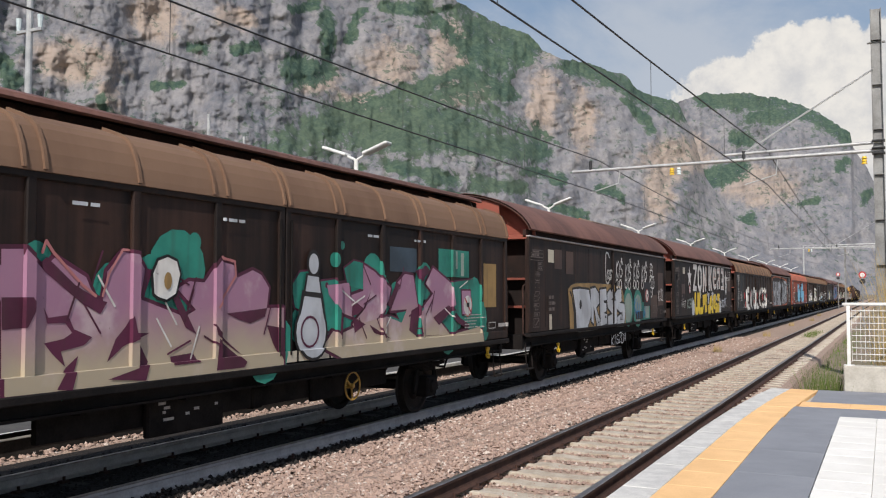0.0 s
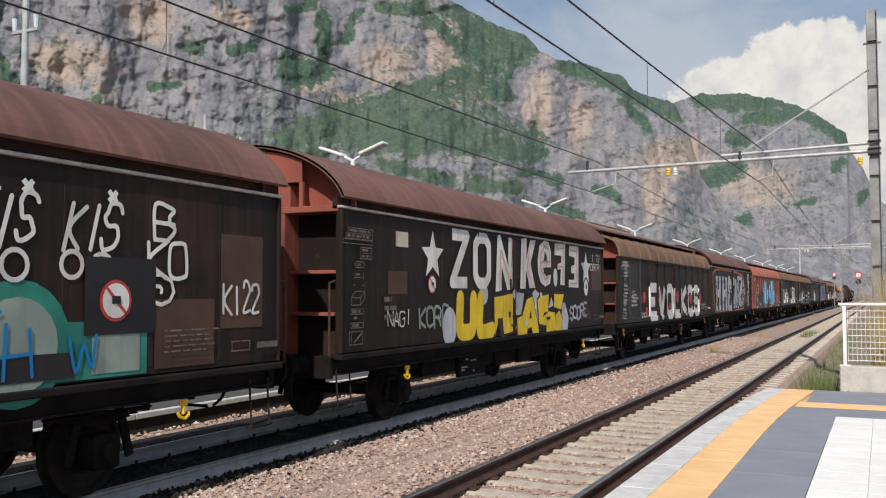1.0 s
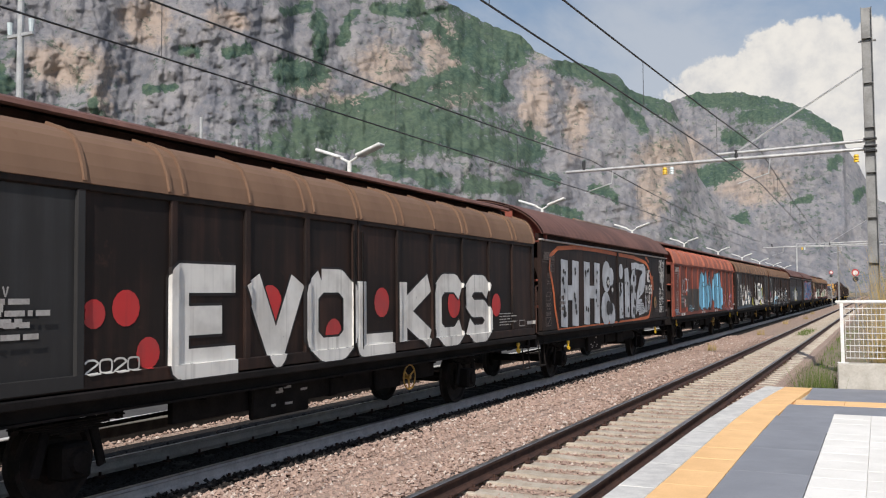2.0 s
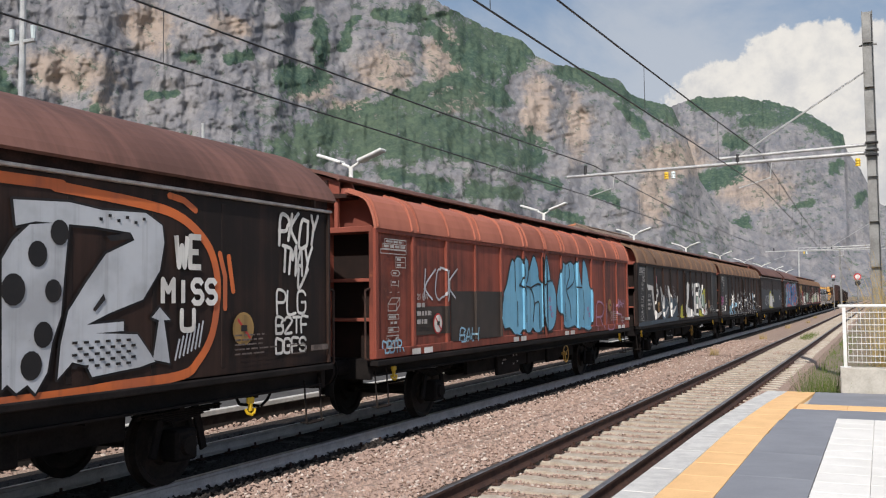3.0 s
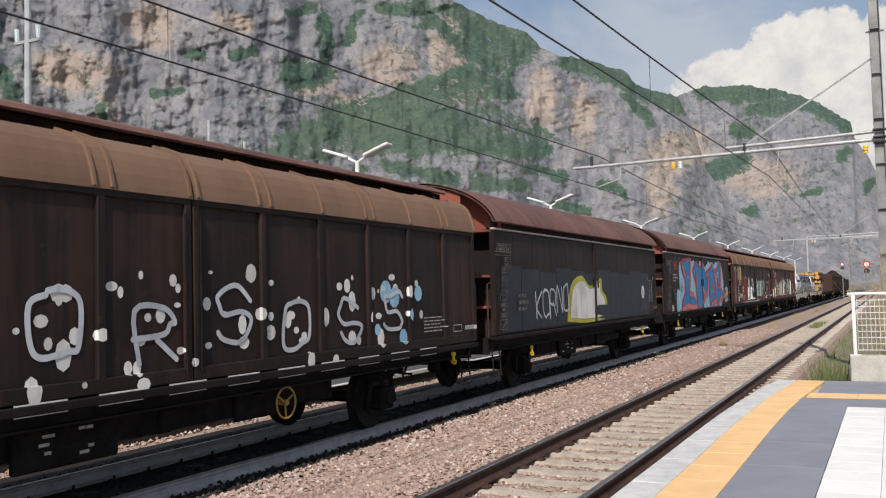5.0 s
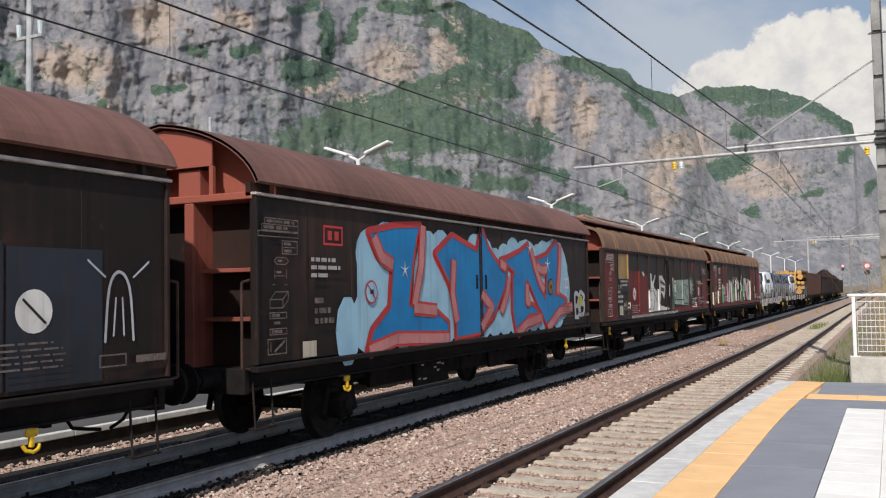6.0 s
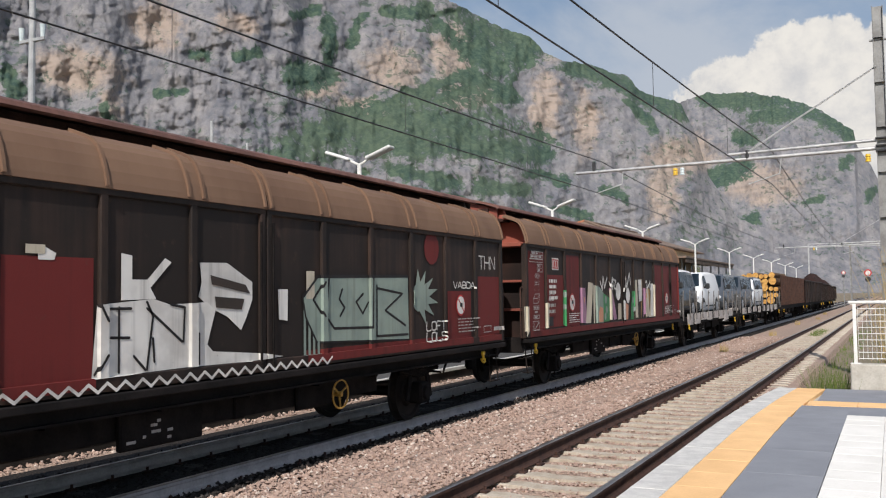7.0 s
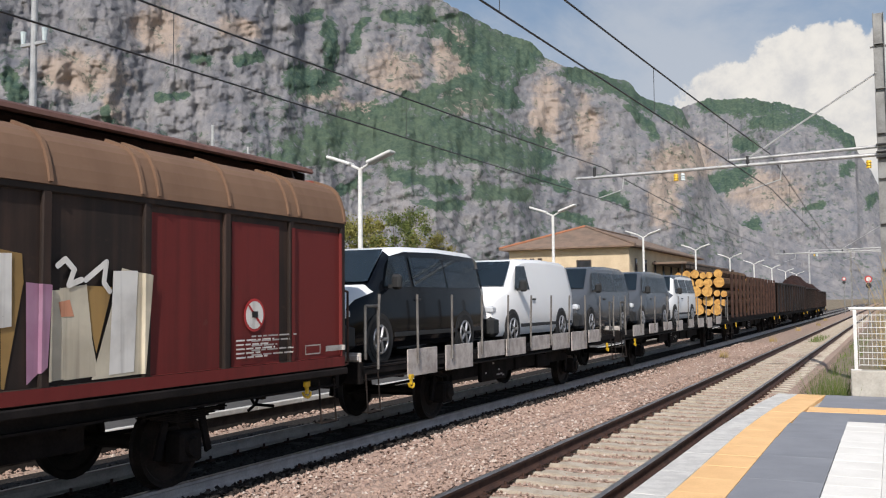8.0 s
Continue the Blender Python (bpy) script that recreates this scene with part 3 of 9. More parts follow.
def massif(name, turns, tops, near, woods, fall, seed, cols, rows, label, drop=0.0, groves=()):
    """A rock massif seen from the valley floor. turns and tops: bearings in degrees and the skyline's rise (tangent) there; near: distance of its foot;
    woods: where the face lies back and trees hold; fall: how far cliffs and woods fall back over their height."""
    az = np.linspace(turns[0], turns[-1], cols)
    sky_line = np.interp(az, turns, tops)
    sky_line = sky_line + 0.006 * (waves(az * 1.1, az * 0, seed + 60, 5) - 0.5) + 0.004 * (waves(az * 6.0, az * 0, seed + 61, 4, 0.7) - 0.5)
    foot = np.interp(az, [q[0] for q in near], [q[1] for q in near])
    v = np.linspace(0, 1, rows)
    a, h = np.meshgrid(az, v, indexing="ij")
    line = sky_line[:, None]
    rise = line * h - drop * (1 - h)
    warp_a = a + 1.0 * (waves(a * 0.9, rise * 60, seed + 20, 5, 0.6) - 0.5)
    warp_r = rise * 57.3 + 0.9 * (waves(a * 0.9, rise * 60, seed + 21, 5, 0.6) - 0.5)
    grove = np.full(a.shape, -9.0)
    for a0, r0, a1, r1, wide in woods:
        dx, dy = a1 - a0, (r1 - r0) * 57.3
        k = np.clip(((warp_a - a0) * dx + (warp_r - r0 * 57.3) * dy) / (dx * dx + dy * dy), 0, 1)
        d = np.hypot(warp_a - a0 - k * dx, warp_r - r0 * 57.3 - k * dy)
        grove = np.maximum(grove, 1.0 - d / (1.5 * wide))
    for ring in groves:
        inside = np.zeros(a.shape, bool)
        for (a0, r0), (a1, r1) in zip(ring, ring[1:] + ring[:1]):
            y0, y1 = r0 * 57.3, r1 * 57.3
            if abs(y1 - y0) > 1e-6:
                inside ^= ((y0 > warp_r) != (y1 > warp_r)) & (warp_a < (a1 - a0) * (warp_r - y0) / (y1 - y0) + a0)
        grove = np.where(inside, np.maximum(grove, 0.36), grove)
    scar = np.zeros(a.shape)
    for a0, r0, wide, high in SCARS:
        scar = np.maximum(scar, 1.0 - np.hypot((warp_a - a0) / wide, (warp_r - r0 * 57.3) / high) * 0.62)
    lying = np.clip(grove, 0, 1)
    ledge = np.clip((waves(a * 0.16, rise * 55, seed + 22, 3) - 0.60) * 6, 0, 1)
    run = (fall[0] + fall[1] * np.maximum(lying, 0.5 * ledge)) / rows
    backed = np.cumsum(run, axis=1)
    kernel = np.ones(41) / 41
    backed = np.apply_along_axis(lambda q: np.convolve(np.pad(q, 20, mode="edge"), kernel, "valid"), 0, backed)
    hn = rise / 0.40
    ribs = np.abs(waves(a * 0.16, hn * 0.9, seed + 3, 4) - 0.5) * 2
    gully = np.abs(waves(a * 0.45 + 0.5 * hn, hn * 1.6, seed + 4, 4, 0.5) - 0.5) * 2
    crag = waves(a * 0.9, hn * 11.0, seed + 5, 7, 0.60)
    step = waves(a * 0.25, hn * 30.0 - a * 0.30, seed + 6, 4, 0.6)
    far = foot[:, None] + backed + 80 * (ribs - 0.4) - 34 * np.minimum(gully, 0.4) + 44 * (crag - 0.5) + 13 * (step - 0.5) + 16 * np.abs(waves(a * 1.6, hn * 9.0, seed + 7, 5, 0.6) - 0.5)
    z = rise * far + EYE
    turn = np.radians(a)
    pts = np.stack([np.sin(turn) * far, np.cos(turn) * far, z], -1).reshape(-1, 3)
    quads = [(i * rows + j, (i + 1) * rows + j, (i + 1) * rows + j + 1, i * rows + j + 1) for i in range(cols - 1) for j in range(rows - 1)]
    ob = raw_mesh(name, pts.tolist(), quads, M["cliff"], True)
    # where scrub can hold: in the woods, thinly on ledges, and in patches
    hold = np.maximum(np.clip(1.1 * grove + 0.10, -0.24, 0.80), -0.24 + 0.30 * ledge) + 0.62 * (waves(a * 0.6, hn * 16, seed + 8, 5, 0.6) - 0.5) + 0.10 * (0.2 - np.minimum(gully, 0.4))
    grown = ob.data.attributes.new("scrub", "FLOAT", "POINT")
    grown.data.foreach_set("value", hold.reshape(-1).astype(np.float32))
    worn = ob.data.attributes.new("scar", "FLOAT", "POINT")
    worn.data.foreach_set("value", scar.reshape(-1).astype(np.float32))
    return tagged(ob, label, "mountain", kind="structure")


massif("mountain_wall", [-80, -62, -52.2, -44, -36, -29.1, -27, -25.5, -23.7, -22.4, -20.5, -19.7, -18.3, -16.4, -14.5, -13.8, -11.4, -10.6, -9.8, -8.2, -5.0, 0.0, 5.0],
       [0.42, 0.44, 0.43, 0.415, 0.40, 0.362, 0.345, 0.332, 0.312, 0.302, 0.288, 0.270, 0.260, 0.250, 0.238, 0.222, 0.206, 0.175, 0.125, 0.080, 0.055, 0.042, 0.03],
       [(-80, 1050), (-52, 1000), (-38, 1060), (-26, 1150), (-17, 1450), (-8, 1650), (5, 1800)], SLOPES + LEDGES + NOOKS, (210, 700), 11, 900, 320,
       "steep grey and ochre limestone mountain with green ledges", 0.02, GROVES)
massif("mountain_far", [-17, -14.8, -12.6, -10.9, -9.7, -7.6, -5.8, -4.6, -3.6, -2.4, -1.7, -1.55, -1.0, -0.4, 0.1, 3, 9],
       [0.10, 0.185, 0.199, 0.208, 0.214, 0.211, 0.206, 0.198, 0.188, 0.172, 0.162, 0.146, 0.131, 0.108, 0.09, 0.07, 0.03],
       [(-17, 2500), (-8, 2450), (-2, 2500), (9, 2700)], FAR_WOODS, (330, 900), 31, 560, 240,
       "hazy grey limestone mountain with a wooded top", 0.01)


def sky_backdrop():
    """Blue sky with a veil of high cloud and a bank of cumulus, far behind the mountains."""
    R = 4600.0
    az, el = np.linspace(-85, 60, 60), np.linspace(-2, 60, 30)
    pts = [(R * math.sin(radians(a)) * math.cos(radians(e)), R * math.cos(radians(a)) * math.cos(radians(e)), R * math.sin(radians(e))) for a in az for e in el]
    w = len(el)
    quads = [(i * w + j, (i + 1) * w + j, (i + 1) * w + j + 1, i * w + j + 1) for i in range(len(az) - 1) for j in range(w - 1)]
    n = Nodes("clouded_sky")
    km = n.mapped(0.001, 0.001, 0.001)
    sep = n.node("ShaderNodeSeparateXYZ")
    n.put(sep.inputs[0], km)
    wisp = n.noise(0.9, 8, 0.6, n.mapped(0.0008, 0.0008, 0.0016), own=False, distortion=0.6)
    puff = n.noise(3.2, 9, 0.62, km, own=False)
    small = n.noise(9.0, 6, 0.6, km, own=False)
    # heaps of cumulus: centre east and up in kilometres, radius
    heap = None
    for x, z, r in [(-0.22, 1.06, 0.20), (-0.38, 1.01, 0.22), (-0.66, 0.86, 0.26), (-0.85, 0.72, 0.20), (0.08, 1.00, 0.24), (0.30, 1.05, 0.30), (-0.2, 0.70, 0.36), (0.2, 0.62, 0.36), (-0.55, 0.66, 0.22)]:
        d = n.maths("SQRT", n.maths("ADD", n.maths("POWER", n.maths("SUBTRACT", sep.outputs["X"], x), 2.0), n.maths("POWER", n.maths("SUBTRACT", sep.outputs["Z"], z), 2.0)))
        one = n.maths("SUBTRACT", r, d)
        heap = one if heap is None else n.maths("MAXIMUM", heap, one)
    edge = n.maths("ADD", heap, n.maths("ADD", n.maths("MULTIPLY", n.maths("SUBTRACT", puff, 0.5), 0.45), n.maths("MULTIPLY", n.maths("SUBTRACT", small, 0.5), 0.12)))
    mass = n.ramp(edge, -0.008, 0.030)
    up = n.ramp(sep.outputs["Z"], 0.2, 2.2)
    blue = n.mix(up, (0.44, 0.56, 0.72), (0.20, 0.32, 0.52))
    veil = n.mix(n.maths("MULTIPLY", n.ramp(wisp, 0.40, 0.66), 0.75), blue, (0.62, 0.66, 0.73))
    shade = n.ramp(n.maths("ADD", puff, n.maths("MULTIPLY", small, 0.35)), 0.50, 0.84)
    cloud = n.mix(shade, (0.70, 0.70, 0.72), (1.0, 0.96, 0.90))
    glow = n.node("ShaderNodeEmission")
    n.put(glow.inputs["Color"], n.mix(mass, veil, cloud))
    glow.inputs["Strength"].default_value = 0.86
    n.put(n.tree.nodes["Material Output"].inputs["Surface"], glow.outputs[0])
    ob = raw_mesh("backdrop", pts, quads, n.mat, True)
    return tagged(ob, "blue sky with a bank of white cumulus", "sky", kind="structure")


sky_backdrop()
# ---- the train ----
SPEED = 21.14
TRAIN = []                                    # (thing, y at the clip's start)
WHEELS = []
SIDE = 1.40                                   # half a wagon's width
WHEEL_R = 0.46


def wheelset(parent, y, name="wheelset"):
    """Two flanged wheels on an axle, turning about their own centre."""
    bm = bmesh.new()
    add_tube(bm, (-0.85, 0, 0), (0.85, 0, 0), 0.085, sides=12)
    for s in (-1, 1):
        prof = [(0.0, 0.10), (0.0, 0.20), (0.035, 0.24), (0.035, 0.38), (0.0, 0.41), (0.0, WHEEL_R), (0.095, WHEEL_R + 0.005), (0.125, WHEEL_R + 0.03), (0.14, WHEEL_R + 0.02), (0.14, 0.41), (0.10, 0.38), (0.085, 0.24), (0.14, 0.20), (0.14, 0.10)]
        rings = []
        n = 28
        for dx, r in prof:
            x = s * (0.82 - dx)
            rings.append([bm.verts.new((x, r * math.cos(2 * math.pi * k / n), r * math.sin(2 * math.pi * k / n))) for k in range(n)])
        for a, b in zip(rings, rings[1:]):
            for k in range(n):
                bm.faces.new((a[k], a[(k + 1) % n], b[(k + 1) % n], b[k]))
    ob = part(name, bm, M["wheel"], parent, smooth=False)
    WHEELS.append((ob, y))
    return ob


def axle_guards(parent, y):
    """Springs, axle boxes and guards on both sides of an axle."""
    for s in (-1, 1):
        bm = bmesh.new()
        x = s * 1.0
        add_box(bm, x - 0.12, x + 0.13, y - 0.17, y + 0.17, WHEEL_R - 0.17, WHEEL_R + 0.17, 0.03)
        add_tube(bm, (x + s * 0.13, y, WHEEL_R), (x + s * 0.17, y, WHEEL_R), 0.12, 0.10, 14)
        for q in (-1, 1):
            t = Matrix.Translation((x, y + q * 0.30, 0.70)) @ Matrix.Rotation(q * 0.28, 4, "X")
            add_box(bm, -0.02, 0.02, -0.05, 0.05, -0.36, 0.36, 0.008, t)
            add_box(bm, x - 0.03, x + 0.03, y + q * 0.62 - 0.04, y + q * 0.62 + 0.04, 0.78, 1.02, 0.01)
        part("axle_guard", bm, M["soot"], parent)
        bm = bmesh.new()
        for i in range(6):
            half = 0.66 - 0.10 * i
            add_box(bm, x - 0.05, x + 0.05, y - half, y + half, 0.82 - 0.022 * i, 0.838 - 0.022 * i, 0.004)
        part("leaf_spring", bm, M["soot"], parent)


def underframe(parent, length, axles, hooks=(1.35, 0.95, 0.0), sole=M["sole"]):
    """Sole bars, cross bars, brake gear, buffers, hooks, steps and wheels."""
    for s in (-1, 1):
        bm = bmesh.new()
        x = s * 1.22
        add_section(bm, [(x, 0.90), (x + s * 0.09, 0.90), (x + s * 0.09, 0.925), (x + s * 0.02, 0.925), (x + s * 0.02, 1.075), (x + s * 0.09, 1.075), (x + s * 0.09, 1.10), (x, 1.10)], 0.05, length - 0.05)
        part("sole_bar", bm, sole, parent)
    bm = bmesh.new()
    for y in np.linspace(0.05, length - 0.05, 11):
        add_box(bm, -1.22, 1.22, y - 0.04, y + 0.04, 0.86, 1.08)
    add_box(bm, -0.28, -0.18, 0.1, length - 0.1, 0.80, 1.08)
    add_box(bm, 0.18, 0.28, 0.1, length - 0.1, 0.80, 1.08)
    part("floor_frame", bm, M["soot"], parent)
    bm = bmesh.new()
    mid = length / 2
    add_tube(bm, (-0.25, mid - 1.3, 0.62), (-0.25, mid - 0.5, 0.62), 0.20, sides=14)
    add_tube(bm, (0.35, mid + 0.4, 0.66), (0.35, mid + 1.2, 0.66), 0.16, sides=14)
    add_box(bm, -1.05, 1.05, mid - 0.1, mid + 0.1, 0.60, 0.86, 0.02)
    add_path(bm, [(0.1, 1.5, 0.55), (0.1, mid, 0.62), (0.1, length - 1.5, 0.55)], 0.025, 6)
    add_box(bm, 1.02, 1.10, mid - 1.9, mid - 0.7, 0.50, 0.88, 0.02)
    add_box(bm, 1.02, 1.08, mid + 1.1, mid + 1.9, 0.56, 0.88, 0.02)
    # long plain plate added to fill the dark under the near side
    add_box(bm, 0.95, 1.02, mid - 3.2, mid + 3.2, 0.62, 0.88)
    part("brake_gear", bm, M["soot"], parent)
    rm = random.Random(int(length * 100) + len(TRAIN))
    bm = bmesh.new()
    for k in range(7):
        p = mid - 1.85 + rm.uniform(0, 1.0)
        z = rm.uniform(0.55, 0.84)
        add_box(bm, 1.100, 1.104, p, p + rm.uniform(0.04, 0.16), z, z + 0.03)
    part("brake_mark", bm, M["mark"], parent)
    for y, out in ((0.0, -1), (length, 1)):
        bm = bmesh.new()
        add_box(bm, -1.30, 1.30, y - 0.05, y + 0.05, 0.86, 1.16, 0.01)
        part("headstock", bm, M["soot"], parent)
        for s in (-1, 1):
            bm = bmesh.new()
            x = s * 0.875
            add_tube(bm, (x, y, 1.04), (x, y + out * 0.36, 1.04), 0.115, 0.10, 14)
            add_tube(bm, (x, y + out * 0.36, 1.04), (x, y + out * 0.56, 1.04), 0.075, 0.075, 12)
            add_tube(bm, (x, y + out * 0.56, 1.04), (x, y + out * 0.60, 1.04), 0.22, 0.23, 18)
            part("buffer", bm, M["soot"], parent)
        bm = bmesh.new()
        add_path(bm, [(0, y, 1.02), (0, y + out * 0.4, 0.98), (0, y + out * 0.55, 0.75)], 0.035, 8)
        add_path(bm, [(-0.3, y, 0.95), (-0.32, y + out * 0.3, 0.55), (-0.2, y + out * 0.6, 0.50)], 0.022, 6)
        part("coupling", bm, M["soot"], parent)
        bm = bmesh.new()
        q = y - out * 0.10
        add_path(bm, [(1.30, q, 1.0), (1.34, q, 0.45), (1.34, q - out * 0.34, 0.45), (1.30, q - out * 0.34, 1.0)], 0.013, 6)
        add_box(bm, 1.24, 1.38, q - out * 0.35, q + out * 0.01, 0.45, 0.465, 0.004)
        part("step", bm, M["wheel"], parent)
        bm = bmesh.new()
        h = y - hooks[1] if out > 0 else y + hooks[0]
        q = hooks[2]
        add_box(bm, 1.33, 1.37, h - 0.06, h + 0.06, q + 0.83, q + 0.90, 0.01)
        add_box(bm, 1.33, 1.37, h - 0.025, h + 0.025, q + 0.74, q + 0.84, 0.01)
        add_path(bm, [(1.35, h - 0.09, q + 0.77), (1.36, h - 0.06, q + 0.72), (1.37, h, q + 0.70), (1.36, h + 0.06, q + 0.72), (1.35, h + 0.08, q + 0.76)], 0.018, 6)
        part("rope_hook", bm, M["yellow"], parent, "yellow painted rope hook")
    for y in axles:
        axle_guards(parent, y)
        wheelset(parent, y)


def handrail(parent, y, out):
    """The shunter's grab rail standing off a wagon's corner."""
    bm = bmesh.new()
    add_path(bm, [(1.34, y, 1.15), (1.36, y + out * 0.16, 1.18), (1.36, y + out * 0.16, 2.15), (1.34, y, 2.18)], 0.016, 6)
    part("grab_rail", bm, M["rail_side"], parent)


def end_wall(parent, y, out, top, material, roof_curve):
    """End of a covered wagon: a recessed sheet between corner posts, a cross shelf and a gable above."""
    bm = bmesh.new()
    inside = y - out * 0.38
    add_box(bm, -1.30, 1.30, inside - 0.03, inside + 0.03, 1.14, top, 0)
    # dark skin in place of the end paint: the recess's shade as colour
    part("end_sheet", bm, M["dark_skin"], parent)
    for x in (-0.44, 0.44):
        bm = bmesh.new()
        add_box(bm, x - 0.07, x + 0.07, min(inside, y), max(inside, y), 1.14, top, 0.01)
        part("end_post", bm, material, parent)
    for z in (1.70, 2.28):
        for a, b in ((0.51, 1.34), (-1.34, -0.51)):
            bm = bmesh.new()
            add_box(bm, a, b, min(inside, y - out * 0.12), max(inside, y - out * 0.12), z, z + 0.05, 0.005)
            part("end_shelf", bm, material, parent)
    bm = bmesh.new()
    add_box(bm, -1.38, 1.38, min(inside, y), max(inside, y), top, top + 0.09, 0.01)
    part("gable_beam", bm, material, parent)
    bm = bmesh.new()
    gab = [(x * 0.985, z - 0.015) for x, z in roof_curve if z > top + 0.03]
    add_section(bm, [(gab[0][0], top + 0.06)] + gab + [(gab[-1][0], top + 0.06)], inside - 0.02, inside + 0.02)
    part("gable_back", bm, material, parent)
    # the arched sheet that closes the roof, flush with the end
    bm = bmesh.new()
    arch = [(x * 0.97, z - 0.03) for x, z in roof_curve if abs(x) < 0.92]
    low = 3.56
    add_section(bm, [(arch[0][0], low)] + arch + [(arch[-1][0], low)], y - out * 0.06 - 0.012, y - out * 0.06 + 0.012)
    part("gable", bm, material, parent)
    for x in (-0.74, 0.74):
        bm = bmesh.new()
        add_box(bm, x - 0.03, x + 0.03, y - out * 0.11, y - out * 0.05, top + 0.09, low, 0.006)
        part("gable_post", bm, material, parent)
    for x in (-0.36, 0.36):
        bm = bmesh.new()
        add_box(bm, x - 0.17, x + 0.17, min(inside, y - out * 0.10), max(inside, y - out * 0.10), top + 0.09, top + 0.42, 0.01)
        part("gable_rib", bm, material, parent)


UPRIGHTS = {}


def upright(name, x0, x1, half, z0, z1, y, material, parent):
    """An upright strip on a wall; alike ones share their mesh."""
    key = (name, round(x0, 3), material.name)
    if key not in UPRIGHTS:
        bm = bmesh.new()
        add_box(bm, x0, x1, -half, half, z0, z1, min(0.012, half * 0.3, abs(x1 - x0) * 0.3))
        bmesh.ops.recalc_face_normals(bm, faces=bm.faces)
        me = bpy.data.meshes.new(name)
        bm.to_mesh(me)
        bm.free()
        me.materials.append(material)
        UPRIGHTS[key] = me
    ob = new(name, UPRIGHTS[key])
    ob.parent = parent
    ob.location.y = y


def smooth_wagon(y, skin, length=12.80, label=""):
    """Two-axle covered wagon with plain sliding walls and a smooth barrel roof."""
    top = tagged(empty("covered_wagon", FAR, y, 0), label, "freight wagon", "wagons of the train")
    bm = bmesh.new()
    add_box(bm, -1.32, 1.32, 0.10, length - 0.10, 1.08, 1.16)
    part("floor", bm, M["soot"], top)
    half = bezier((1.46, 3.30), (1.34, 3.62), (0.85, 3.98), (0.0, 4.08), 12)
    curve = half + [(-x, z) for x, z in half[::-1][1:]]
    bm = bmesh.new()
    add_shell(bm, curve, 0.05, -0.02, length + 0.02)
    part("roof", bm, M["smooth_roof"], top, smooth=False)
    for q in (-0.02, length - 0.04):
        bm = bmesh.new()
        add_shell(bm, [(x * 1.008, z + 0.012) for x, z in curve], 0.03, q, q + 0.06)
        part("roof_rim", bm, M["roof_dark"], top)
    # each side: two sliding walls that meet half way, under a dark band for the eave's shadow and a pale guide rail
    for s in (-1, 1):
        for k in range(2):
            a, b = (0.02, length / 2 - 0.012) if k == 0 else (length / 2 + 0.012, length - 0.02)
            bm = bmesh.new()
            add_box(bm, s * (SIDE - 0.06), s * SIDE, a, b, 1.20, 3.16, 0.006)
            wall = part("sliding_wall", bm, skin, top)
            for i in range(1, 6):
                upright("seam_strip", s * (SIDE - 0.01), s * (SIDE + 0.004), 0.035, 1.28, 3.10, a + (b - a) * i / 6, skin, wall)
            for p in (a + 0.025, b - 0.025):
                upright("edge_post", s * (SIDE - 0.01), s * (SIDE + 0.035), 0.025, 1.20, 3.16, p, skin, wall)
            bm = bmesh.new()
            add_box(bm, s * (SIDE + 0.02), s * (SIDE + 0.05), b - 0.20 if k == 0 else a + 0.17, b - 0.17 if k == 0 else a + 0.20, 2.05, 2.30, 0.008)
            part("door_lever", bm, M["soot"], top)
        bm = bmesh.new()
        add_box(bm, s * 1.30, s * 1.37, 0.0, length, 3.16, 3.32)
        part("gutter", bm, M["roof_dark"], top)
        bm = bmesh.new()
        add_box(bm, s * 1.37, s * 1.455, 0.0, length, 3.165, 3.20, 0.008)
        part("guide_rail", bm, M["pale_trim"], top)
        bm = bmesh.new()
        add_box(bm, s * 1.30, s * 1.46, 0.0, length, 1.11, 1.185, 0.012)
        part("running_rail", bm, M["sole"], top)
    for q, out in ((0.0, -1), (length, 1)):
        end_wall(top, q, out, 3.12, M["red_end"] if out < 0 else M["brown_skin"], curve)
        handrail(top, q, out)
    underframe(top, length, (2.4, length - 2.4), (2.05, 1.6, 0.0))
    TRAIN.append((top, y, 0.0))
    return top


